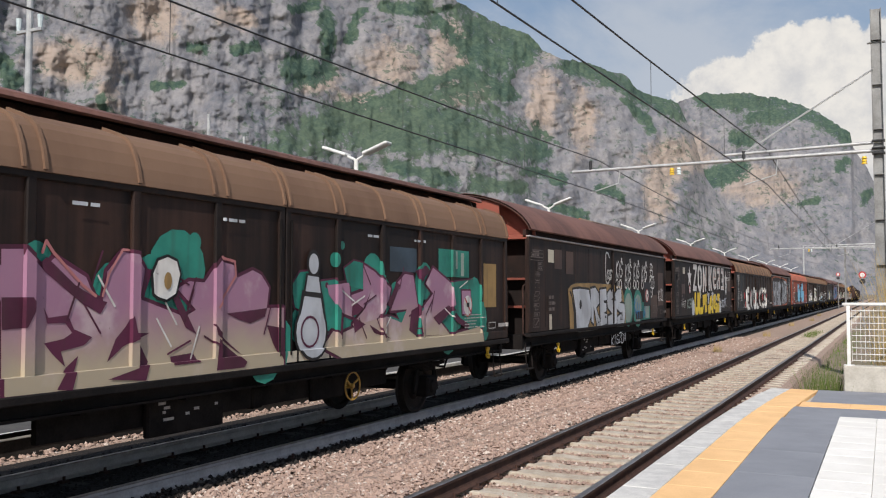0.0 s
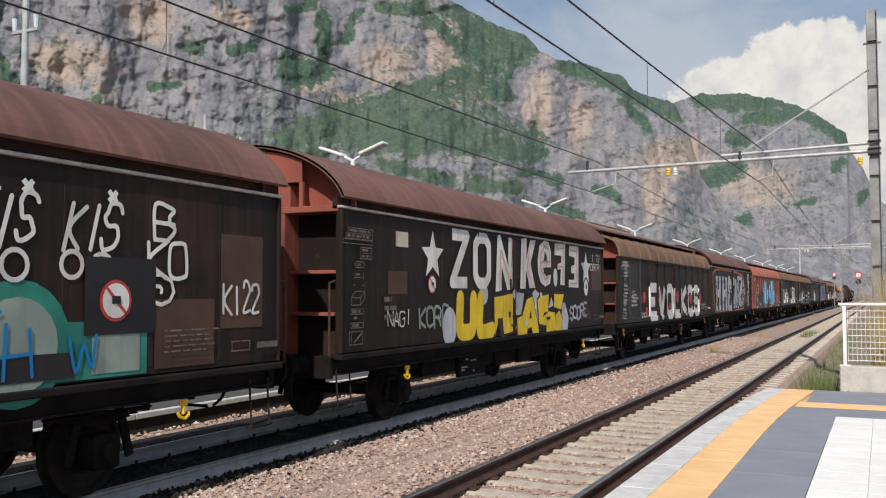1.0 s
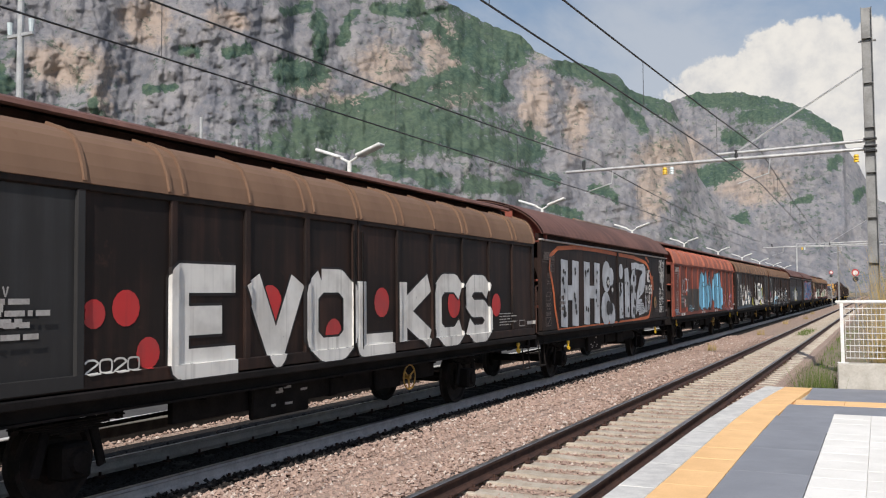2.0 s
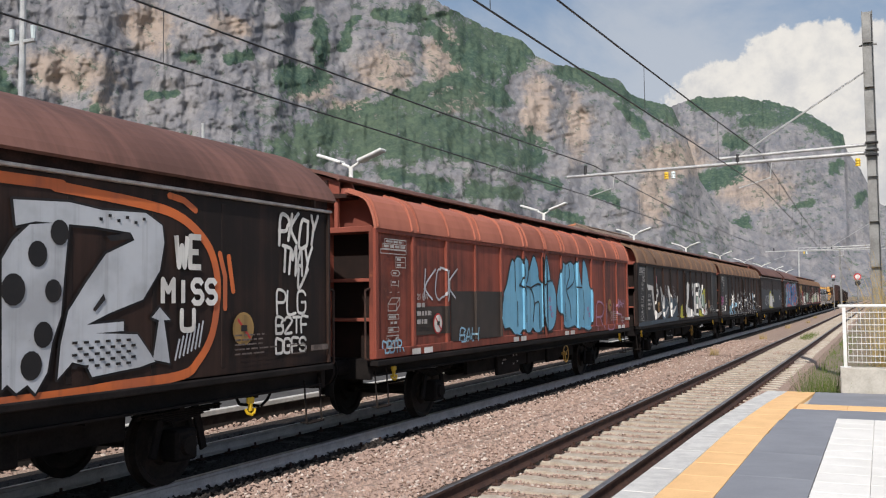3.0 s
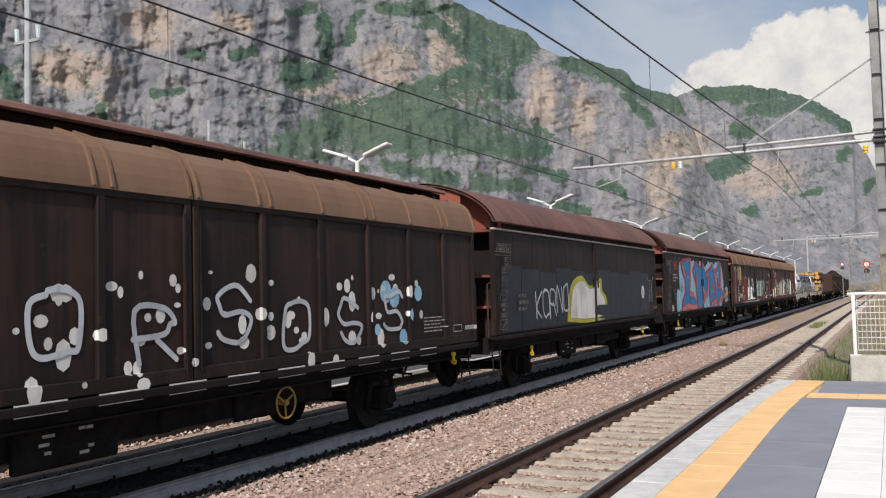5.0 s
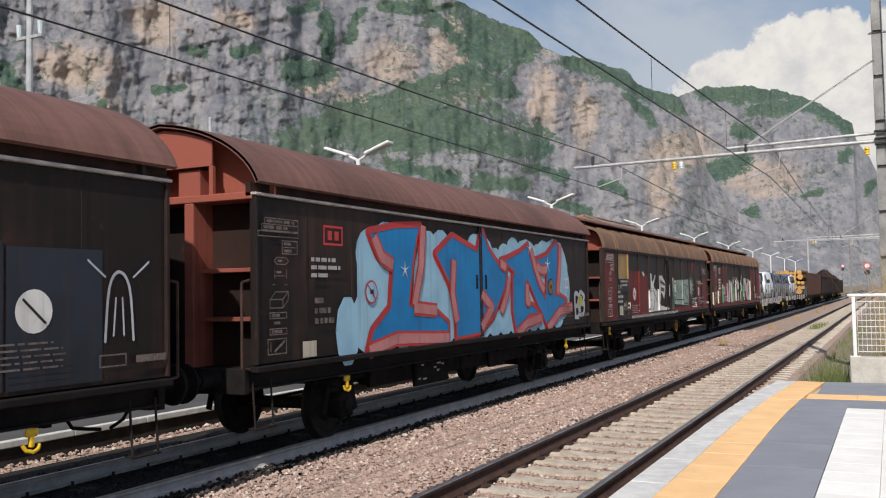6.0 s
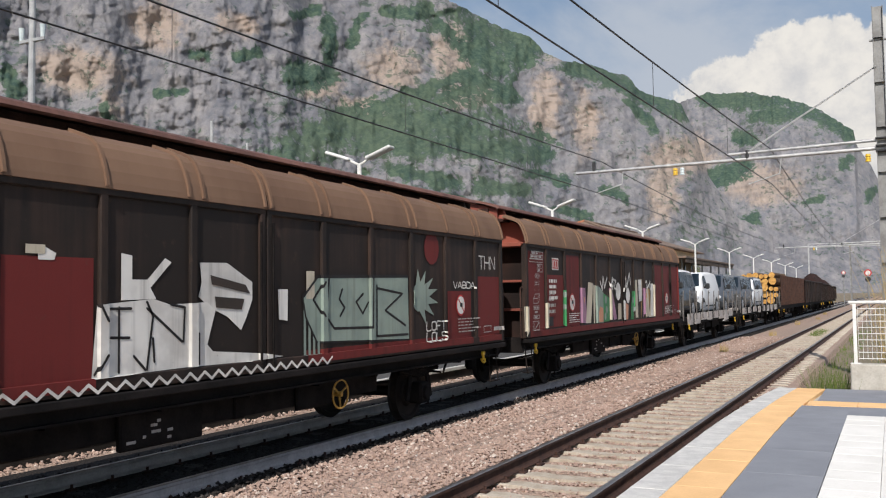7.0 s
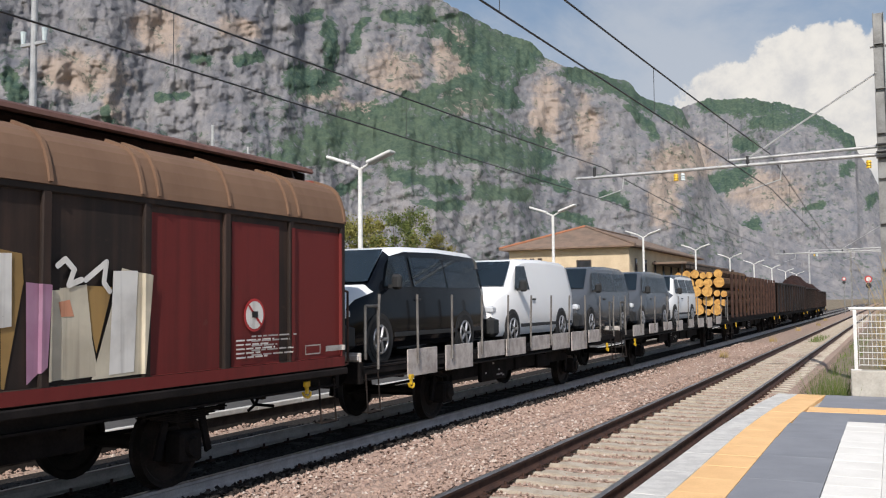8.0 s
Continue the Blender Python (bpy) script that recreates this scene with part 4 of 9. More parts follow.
def ribbed_wagon(y, skin, shoulder, length=14.35, label="", panels=None):
    """Two-axle covered wagon whose ribbed sliding walls curve in at the top, under a narrow ridge roof."""
    top = tagged(empty("covered_wagon", FAR, y, 0), label, "freight wagon", "wagons of the train")
    bm = bmesh.new()
    add_box(bm, -1.32, 1.32, 0.10, length - 0.10, 1.08, 1.16)
    part("floor", bm, M["soot"], top)
    half = [(0.84, 3.775), (0.83, 3.802)] + bezier((0.78, 3.815), (0.55, 3.90), (0.3, 3.96), (0.0, 3.98), 7)
    curve = half + [(-x, z) for x, z in half[::-1][1:]]
    bm = bmesh.new()
    add_shell(bm, curve, 0.05, -0.16, length + 0.05)
    part("ridge_roof", bm, M["smooth_roof"], top)
    bm = bmesh.new()
    add_section(bm, [(-0.95, 3.52), (0.95, 3.52), (0.95, 3.575), (0.62, 3.60), (0.62, 3.80), (-0.62, 3.80), (-0.62, 3.60), (-0.95, 3.575)], -0.10, length)
    part("roof_channel", bm, M["roof_dark"], top)
    for s in (-1, 1):
        bm = bmesh.new()
        add_box(bm, s * 0.70, s * 0.74, 0.0, length, 3.60, 3.68, 0.01)
        for i in range(20):
            p = (i + 0.5) * length / 20
            add_box(bm, s * 0.66, s * 0.97, p - 0.04, p + 0.04, 3.56, 3.64, 0.01)
        part("roof_rail", bm, M["roof_dark"], top)
        hoop = [(SIDE + 0.02, 3.05), (SIDE + 0.012, 3.11), (SIDE - 0.012, 3.22), (1.345, 3.34), (1.295, 3.435), (1.235, 3.49), (1.15, 3.53), (0.93, 3.605)]
        for k in range(2):
            a, b = (-0.10, length / 2 - 0.012) if k == 0 else (length / 2 + 0.012, length - 0.02)
            bm = bmesh.new()
            add_box(bm, s * (SIDE - 0.07), s * SIDE, a, b, 1.16, 3.06, 0.004)
            count = 6
            wall = part("sliding_wall", bm, skin, top)
            for name, low, high in (("sill_rail", 1.16, 1.30), ("head_rail", 2.99, 3.06)):
                bm = bmesh.new()
                add_box(bm, s * (SIDE - 0.01), s * (SIDE + 0.042), a, b, low, high, 0.01)
                part(name, bm, skin, wall)
            for i in range(count + 1):
                p = min(max(a + (b - a) * i / count, a + 0.05), b - 0.05)
                upright("rib", s * (SIDE - 0.01), s * (SIDE + 0.040), 0.05, 1.16, 3.04, p, skin, wall)
            bm = bmesh.new()
            add_shell(bm, [(s * x, z) for x, z in hoop], 0.04 * s, a, b)
            cover = part("shoulder", bm, shoulder, top)
            for i in range(count + 1):
                p = min(max(a + (b - a) * i / count, a + 0.05), b - 0.05)
                for d in ((-0.11, 0.11) if i % 2 else (0.0,)):
                    bm = bmesh.new()
                    add_shell(bm, [(s * (x + 0.024), z + 0.023) for x, z in hoop], 0.04 * s, p + d - 0.018, p + d + 0.018)
                    part("hoop", bm, shoulder, cover)
            bm = bmesh.new()
            add_path(bm, [(s * (SIDE + 0.05), b - 0.10 if k == 0 else a + 0.10, 1.25), (s * (SIDE + 0.05), b - 0.10 if k == 0 else a + 0.10, 2.9)], 0.014, 6)
            part("locking_bar", bm, M["soot"], top)
        bm = bmesh.new()
        add_box(bm, s * 1.28, s * 1.47, -0.10, length, 1.06, 1.145, 0.012)
        part("running_rail", bm, M["sole"], top)
    gable_curve = [(SIDE, 3.06), (1.36, 3.25), (1.24, 3.45), (0.93, 3.585)] + half[1:]
    gable_curve = gable_curve + [(-x, z) for x, z in gable_curve[::-1][1:]]
    for q, out in ((-0.10, -1), (length, 1)):
        end_wall(top, q, out, 3.0, M["red_end"] if out < 0 else M["brown_skin"], gable_curve)
        handrail(top, q, out)
        bm = bmesh.new()
        add_tube(bm, (0.9, q - out * 0.1, 3.56), (0.9, q - out * 0.1, 3.66), 0.10, 0.08, 12)
        part("door_guide_cap", bm, M["red_end"], top)
    underframe(top, length, (2.6, length - 2.6), (0.58, 0.78, 0.12))
    # handbrake wheel low on the side
    bm = bmesh.new()
    cy, cz = 8.95, 0.72
    ring = [(1.30, cy + 0.19 * math.cos(2 * math.pi * k / 20), cz + 0.19 * math.sin(2 * math.pi * k / 20)) for k in range(21)]
    add_path(bm, ring, 0.013, 6)
    for k in range(3):
        ang = 2 * math.pi * k / 3 + 0.5
        add_tube(bm, (1.28, cy, cz), (1.30, cy + 0.19 * math.cos(ang), cz + 0.19 * math.sin(ang)), 0.014, sides=6)
    add_tube(bm, (1.20, cy, cz), (1.32, cy, cz), 0.035, sides=10)
    part("handbrake_wheel", bm, M["old_yellow"], top, "faded yellow handbrake wheel")
    TRAIN.append((top, y, 0.0))
    return top


W = {}
W[0] = ribbed_wagon(16.19 - 14.35, M["dark_skin"], M["tan_shoulder"], label="dark ribbed covered wagon with purple and green graffiti")
W[1] = smooth_wagon(17.36, M["dark_skin"], label="dark smooth-sided covered wagon with silver block graffiti")
W[2] = smooth_wagon(31.48, M["dark_skin"], label="dark smooth-sided covered wagon with white and yellow lettering")
W[3] = ribbed_wagon(45.95, M["dark_skin"], M["tan_shoulder"], label="dark ribbed covered wagon with white square lettering")
W[4] = smooth_wagon(60.75, M["dark_skin"], label="dark smooth-sided covered wagon with silver dotted lettering")
W[5] = ribbed_wagon(74.80, M["red_skin"], M["red_shoulder"], label="oxide red ribbed covered wagon with pale blue graffiti")
W[6] = ribbed_wagon(90.35, M["dark_skin"], M["tan_shoulder"], label="dark ribbed covered wagon with white drip graffiti")
W[7] = ribbed_wagon(105.85, M["dark_skin"], M["tan_shoulder"], label="dark ribbed covered wagon with splashed white and blue graffiti")
W[8] = smooth_wagon(121.05, M["dark_skin"], label="dark smooth-sided covered wagon with blue-black painted lower wall")
W[9] = smooth_wagon(135.20, M["dark_skin"], label="dark smooth-sided covered wagon with large blue and red graffiti")
W[10] = ribbed_wagon(149.36, M["brown_skin"], M["tan_shoulder"], label="brown and red ribbed covered wagon with silver graffiti")
W[11] = ribbed_wagon(165.03, M["brown_skin"], M["tan_shoulder"], label="red ribbed covered wagon with pale block graffiti")
# ---- painted panels, markings and graffiti on the wagons ----
G = {}
for key, a, b in [
        ("white", (0.72, 0.70, 0.66), (0.52, 0.50, 0.47)), ("silver", (0.50, 0.52, 0.55), (0.36, 0.37, 0.39)), ("cream", (0.60, 0.54, 0.42), (0.45, 0.40, 0.31)),
        ("yellow", (0.80, 0.56, 0.02), (0.62, 0.42, 0.02)), ("orange", (0.62, 0.15, 0.04), (0.45, 0.12, 0.05)), ("red", (0.50, 0.035, 0.035), (0.36, 0.05, 0.05)),
        ("pink", (0.50, 0.20, 0.19), (0.38, 0.14, 0.14)), ("magenta", (0.52, 0.10, 0.30), (0.40, 0.08, 0.24)), ("blue", (0.006, 0.185, 0.44), (0.008, 0.15, 0.36)),
        ("sky", (0.30, 0.50, 0.62), (0.24, 0.41, 0.54)), ("bubble", (0.17, 0.41, 0.57), (0.13, 0.34, 0.49)), ("teal", (0.030, 0.235, 0.175), (0.016, 0.14, 0.105)),
        ("green", (0.05, 0.25, 0.09), (0.04, 0.17, 0.07)), ("sage", (0.27, 0.33, 0.28), (0.20, 0.25, 0.22)), ("ochre", (0.34, 0.21, 0.075), (0.24, 0.15, 0.055)),
        ("lilac", (0.37, 0.21, 0.30), (0.29, 0.14, 0.22)), ("black", (0.012, 0.011, 0.012), (0.02, 0.018, 0.018)), ("navy", (0.020, 0.025, 0.036), (0.014, 0.016, 0.022)),
        ("plum", (0.10, 0.02, 0.05), (0.06, 0.015, 0.03)), ("lime", (0.45, 0.42, 0.03), (0.35, 0.33, 0.05)), ("steel_blue", (0.05, 0.075, 0.10), (0.03, 0.045, 0.06)),
        ("peach", (0.60, 0.28, 0.17), (0.48, 0.22, 0.13)), ("grime", (0.045, 0.033, 0.027), (0.03, 0.024, 0.02)), ("rust_patch", (0.080, 0.042, 0.028), (0.055, 0.03, 0.022))]:
    G[key] = graffiti_paint("sprayed_" + key, a, b)


def fade_paint():
    """Lilac that was sprayed over into sand towards the bottom."""
    n = Nodes("sprayed_lilac_to_sand")
    sep = n.node("ShaderNodeSeparateXYZ")
    n.put(sep.inputs[0], n.coord)
    cloud, scuff = n.noise(1.6, 4), n.noise(14.0, 6, 0.7)
    high = n.maths("ADD", sep.outputs["Z"], n.maths("MULTIPLY", n.maths("SUBTRACT", cloud, 0.5), 0.7))
    base = n.mix(n.ramp(high, 1.25, 1.95), (0.42, 0.35, 0.25), (0.33, 0.17, 0.25))
    base = n.mix(n.maths("MULTIPLY", n.ramp(cloud, 0.55, 0.72), 0.6), base, (0.56, 0.47, 0.46))
    base = n.mix(n.maths("MULTIPLY", n.ramp(scuff, 0.64, 0.76), 0.7), base, (0.06, 0.04, 0.035))
    return n.done(base, 0.55, 0.0, 0.3)


G["fade"] = fade_paint()
BACK = {}                                     # how far a wagon's painting lies towards its front


def rib_lines(length):
    """Where the upright ribs of a ribbed wagon stand."""
    out = []
    for a, b in ((-0.10, length / 2 - 0.012), (length / 2 + 0.012, length - 0.02)):
        out += [min(max(a + (b - a) * i / 6, a + 0.05), b - 0.05) for i in range(7)]
    return out


def paint(wagon, name, polys, material, layer, ribbed=False, label="", lift=0.0):
    """Thin coats of paint on a wagon's side: polygons of (along, up), laid over the ribs where it has ribs."""
    bm = bmesh.new()
    for i, poly in enumerate(polys):
        x = SIDE + 0.006 + 0.0045 * layer + 0.0017 * i / len(polys) + lift
        try:
            bm.faces.new([bm.verts.new((x, u - BACK.get(wagon.name, 0.0), v)) for u, v in poly])
        except ValueError:
            pass
    if ribbed:
        us = [v.co.y for v in bm.verts]
        lines = [p for p in rib_lines(14.35) if min(us) - 0.1 < p < max(us) + 0.1]
        bm.normal_update()
        bmesh.ops.triangulate(bm, faces=[q for q in bm.faces if len(q.verts) > 4])
        for p in lines:
            for d in (-0.056, -0.05, 0.05, 0.056):
                bmesh.ops.bisect_plane(bm, geom=bm.verts[:] + bm.edges[:] + bm.faces[:], plane_co=(0, p + d, 0), plane_no=(0, 1, 0))
        for d in (1.298, 1.302):
            bmesh.ops.bisect_plane(bm, geom=bm.verts[:] + bm.edges[:] + bm.faces[:], plane_co=(0, 0, d), plane_no=(0, 0, 1))
        for v in bm.verts:
            if any(abs(v.co.y - p) <= 0.0505 for p in lines):
                v.co.x += 0.040
            if v.co.z < 1.300:
                v.co.x += 0.042 if not any(abs(v.co.y - p) <= 0.0505 for p in lines) else 0.002
    ob = part(name, bm, material, wagon, label)
    return ob


def shapes(wagon, name, polys, fill, layer, ribbed=False, label="", rim=None, edge=0.09):
    """Sprayed shapes one by one, each over an outline of its own."""
    for i, poly in enumerate(polys):
        lift = 0.0018 + 0.0024 * i / len(polys)
        if rim:
            paint(wagon, name + "_outline", ribbon(list(poly) + [poly[0]], edge), rim, layer, ribbed, "", 0.0004)
        paint(wagon, name, [poly], fill, layer + (1 if rim else 0), ribbed, label, lift)


def disc(u, v, r, n=14, squash=1.0):
    return [(u + r * math.cos(2 * math.pi * k / n), v + squash * r * math.sin(2 * math.pi * k / n)) for k in range(n)]


def slab(u0, v0, u1, v1):
    return [(u0, v0), (u1, v0), (u1, v1), (u0, v1)]


def smooth_line(points, steps=4):
    """Round off a line of points."""
    if len(points) < 3:
        return points
    p = [points[0]] + list(points) + [points[-1]]
    out = []
    for a, b, c, d in zip(p, p[1:], p[2:], p[3:]):
        for k in range(steps):
            t = k / steps
            out.append(tuple(0.5 * (2 * y + (z - x) * t + (2 * x - 5 * y + 4 * z - w) * t * t + (3 * y - x - 3 * z + w) * t ** 3) for x, y, z, w in zip(a, b, c, d)))
    return out + [points[-1]]


def ribbon(points, width, round_ends=True):
    """The pieces of a sprayed stroke."""
    out = []
    for a, b in zip(points, points[1:]):
        d = Vector((b[0] - a[0], b[1] - a[1]))
        if d.length < 1e-4:
            continue
        n = Vector((-d.y, d.x)).normalized() * width / 2
        out.append([(a[0] - n.x, a[1] - n.y), (b[0] - n.x, b[1] - n.y), (b[0] + n.x, b[1] + n.y), (a[0] + n.x, a[1] + n.y)])
    for p in points if round_ends else points[1:-1]:
        out.append(disc(p[0], p[1], width / 2 * (1.0 if round_ends else 0.98), 10))
    return out


GLYPHS = {"A": "002640 1232", "B": "0006364534330343 33424130 3000", "C": "4536160501103041", "D": "0006264542413000", "E": "46060040 0333", "F": "460600 0333", "G": "453616050110304143 4323",
          "H": "0006 4046 0343", "I": "2026", "K": "0006 460340", "L": "060040", "M": "0006234640", "N": "00064046", "O": "160501103041453616", "P": "00063645443303", "R": "00063645443303 2340",
          "S": "453616050413334241301001", "T": "2026 0646", "U": "060110304146", "V": "062046", "W": "0610243046", "X": "0640 0046", "Y": "0623 4623 2320", "Z": "06460040",
          "1": "152620", "2": "05163645440040", "3": "061646443323 334241301001", "7": "064620", "0": "160501103041453616", "4": "30360240", "e": "0242433414030110304 1".replace(" ", ""), "i": "2023", ".": "2021", "*": "2333 1432 1234"}


def strokes(ch):
    return [[(int(q[i]), int(q[i + 1])) for i in range(0, len(q), 2)] for q in GLYPHS.get(ch, "").split()]


def write(wagon, text, u, v, wide, high, thick, fill, layer, outline=None, edge=0.05, soft=True, slant=0.0, gap=0.25, ribbed=False, name="graffiti", wobble=0.0, seed=1, label=""):
    """Sprayed lettering: each letter a set of strokes in a cell wide x high; an outline lies under the fill."""
    r = random.Random(seed)
    first = None
    for ch in text:
        under, over = [], []
        jog = r.uniform(-wobble, wobble)
        for line in strokes(ch):
            pts = [(u + (a / 4) * wide + slant * (b / 6) * high + r.uniform(-wobble, wobble) * 0.4, v + jog + (b / 6) * high + r.uniform(-wobble, wobble) * 0.4) for a, b in line]
            pts = smooth_line(pts) if soft else pts
            if outline:
                under += ribbon(pts, thick + 2 * edge, soft)
            over += ribbon(pts, thick, soft)
        u += wide * (1 + gap) if ch != " " else wide * 0.7
        if not over:
            continue
        if outline:
            paint(wagon, "letter_outline", under, outline, layer, ribbed)
        first = paint(wagon, "letter", over, fill, layer + 1, ribbed, label)
    return first


def stencils(wagon, u, v, wide, rows, seed, ribbed=False, high=0.05, gap=0.05, material=None):
    """Lines of small stencilled marks, too small to read, as plain bars."""
    r = random.Random(seed)
    bars = []
    for k in range(rows):
        p, end = u, u + wide * r.uniform(0.55, 1.0)
        while p < end:
            q = min(p + r.uniform(0.05, 0.22), end)
            bars.append(slab(p, v - k * (high + gap), q, v - k * (high + gap) + high))
            p = q + 0.03
    return paint(wagon, "stencil_mark", bars, material or M["mark"], 9, ribbed)


def warning_disc(wagon, u, v, r=0.17, ribbed=False, body=None, ring=None):
    """Round no-shunting sign: pale disc, red rim, dark bar."""
    a = paint(wagon, "warning_sign", [disc(u, v, r, 20)], ring or G["red"], 4, ribbed, "round warning sign with a red rim")
    paint(wagon, "sign_face", [disc(u, v, r * 0.84, 20)], body or G["white"], 5, ribbed)
    paint(wagon, "sign_bar", ribbon([(u - r * 0.55, v + r * 0.55), (u + r * 0.55, v - r * 0.55)], r * 0.16), G["red"], 6, ribbed)
    paint(wagon, "sign_pictogram", [slab(u - r * 0.3, v - r * 0.15, u + r * 0.25, v + r * 0.22)], G["black"], 7, ribbed)
    return a


def frame_lines(u0, v0, u1, v1, w=0.02):
    return [slab(u0, v0, u1, v0 + w), slab(u0, v1 - w, u1, v1), slab(u0, v0 + w, u0 + w, v1 - w), slab(u1 - w, v0 + w, u1, v1 - w)]


def star(u, v, r, inner=0.42):
    return [(u + (r if k % 2 == 0 else r * inner) * math.sin(math.pi * k / 5), v + (r if k % 2 == 0 else r * inner) * math.cos(math.pi * k / 5)) for k in range(10)]


def standard_marks(wagon, length, ribbed, seed):
    """The data panel at the front, the registration lines, the load frame and lines at the rear."""
    tone = M["mark"] if ribbed else M["faint_mark"]
    lines = [slab(0.16 + 0.094 * k, 2.845, 0.172 + 0.094 * k, 2.91) for k in range(8)] + [slab(0.16, 2.905, 0.83, 2.918)]
    paint(wagon, "load_table", lines + frame_lines(0.10, 2.76, 0.83, 2.845, 0.012) + frame_lines(0.03, 2.69, 0.83, 2.76, 0.012), tone, 9, ribbed)
    stencils(wagon, 0.20, 2.862, 0.60, 1, seed, ribbed, 0.03, 0.02, material=tone)
    stencils(wagon, 0.14, 2.785, 0.66, 1, seed + 3, ribbed, 0.04, 0.02, material=tone)
    paint(wagon, "length_frame", frame_lines(0.49, 2.49, 0.81, 2.66, 0.014) + [slab(0.52, 2.57, 0.78, 2.58)], tone, 9, ribbed)
    stencils(wagon, 0.53, 2.60, 0.22, 2, seed + 4, ribbed, 0.035, 0.05, material=tone)
    hexagon = [(0.34, 2.41), (0.39, 2.45), (0.57, 2.45), (0.62, 2.41), (0.57, 2.37), (0.39, 2.37), (0.34, 2.41)]
    paint(wagon, "area_mark", ribbon(hexagon, 0.013), tone, 9, ribbed)
    stencils(wagon, 0.41, 2.395, 0.16, 1, seed + 6, ribbed, 0.03, 0.02, material=tone)
    paint(wagon, "length_mark", [slab(0.34, 2.20, 0.352, 2.31), slab(0.57, 2.20, 0.582, 2.31), slab(0.34, 2.225, 0.58, 2.235), slab(0.30, 2.12, 0.36, 2.13), slab(0.54, 2.12, 0.60, 2.13)], tone, 9, ribbed)
    stencils(wagon, 0.38, 2.26, 0.16, 1, seed + 7, ribbed, 0.03, 0.02, material=tone)
    box = [(0.25, 1.85), (0.50, 1.85), (0.61, 1.94), (0.61, 2.04), (0.36, 2.04), (0.25, 1.95), (0.50, 1.95), (0.61, 2.04)]
    paint(wagon, "volume_mark", ribbon(box, 0.014) + ribbon([(0.25, 1.85), (0.25, 1.95)], 0.014) + ribbon([(0.50, 1.85), (0.50, 1.95)], 0.014), tone, 9, ribbed)
    for v0, v1 in ((1.72, 1.80), (1.53, 1.61)):
        paint(wagon, "weight_frame", frame_lines(0.24, v0, 0.58, v1, 0.012), tone, 9, ribbed)
        stencils(wagon, 0.28, v0 + 0.02, 0.26, 1, seed + int(v0 * 9), ribbed, 0.04, 0.02, material=tone)
    stencils(wagon, 0.32, 1.655, 0.2, 1, seed + 9, ribbed, 0.035, 0.02, material=tone)
    paint(wagon, "load_limit_mark", frame_lines(0.20, 1.30, 0.57, 1.49, 0.014) + ribbon([(0.26, 1.34), (0.26, 1.45)], 0.014) + ribbon([(0.34, 1.34), (0.52, 1.45)], 0.03), tone, 9, ribbed)
    if ribbed:
        write(wagon, "21", 1.18, 2.02, 0.045, 0.075, 0.016, tone, 9, gap=0.5, ribbed=ribbed)
        write(wagon, "RIV", 1.36, 2.02, 0.045, 0.075, 0.016, tone, 9, gap=0.5, ribbed=ribbed)
    for k, wide in enumerate((0.40, 0.54, 0.46)):
        stencils(wagon, 1.17, 1.89 - 0.13 * k, wide, 1, seed + 20 + k, ribbed, 0.07, 0.03, material=tone)
    stencils(wagon, length - 2.0, 1.62, 0.85, 5, seed + 2, ribbed, 0.018, 0.035, material=tone)
    paint(wagon, "load_frame", frame_lines(length - 0.95, 1.36, length - 0.62, 1.48, 0.015) + [slab(length - 0.5, 1.38, length - 0.1, 1.45)], tone, 9, ribbed)


B = True
# the wagon with lilac letters and a teal cloud
w = W[0]
standard_marks(w, 14.35, B, 3)
r0 = random.Random(4)
paint(w, "graffiti_cloud", [disc(r0.uniform(1.0, 13.2), r0.uniform(1.2, 2.05), r0.uniform(0.16, 0.34), 12) for k in range(70)]
      + [disc(5.35, 2.25, 0.42), disc(5.0, 2.1, 0.3), disc(3.6, 2.28, 0.18), disc(4.6, 2.35, 0.08), disc(5.6, 2.55, 0.1), disc(8.3, 2.45, 0.1), disc(8.5, 2.65, 0.06), disc(9.3, 2.3, 0.28), disc(10.9, 2.2, 0.3)], G["teal"], 0, B, "teal sprayed bubbles behind the letters")
write(w, "NW", 0.3, 1.24, 1.30, 0.98, 0.42, G["fade"], 1, G["plum"], 0.05, False, 0.25, 0.06, B, wobble=0.18, seed=8, label="lilac and sand coloured angular graffiti letters")
shapes(w, "graffiti_teal", [[(7.81,2.14), (8.32,2.19), (8.44,1.81), (8.52,1.47), (8.23,1.55), (7.98,1.4), (7.81,1.71)], [(8.54,2.34), (8.79,2.45), (9.03,2.43), (9.03,2.06), (8.63,2.11)], [(7.34,2.1), (7.52,2.27), (7.79,2.29), (7.85,1.71), (7.41,1.83)], [(11.88,2.19), (12.76,2.25), (13.13,1.59), (13.13,1.39), (12.63,1.36), (11.94,1.76)], [(9.02,1.53), (9.82,1.67), (10.49,1.52), (9.82,1.35)], [(9.99,1.71), (10.81,1.78), (10.75,1.47), (10.2,1.49)]], G["teal"], 0, B, "teal sprayed shapes between the letters", G["plum"], 0.05)
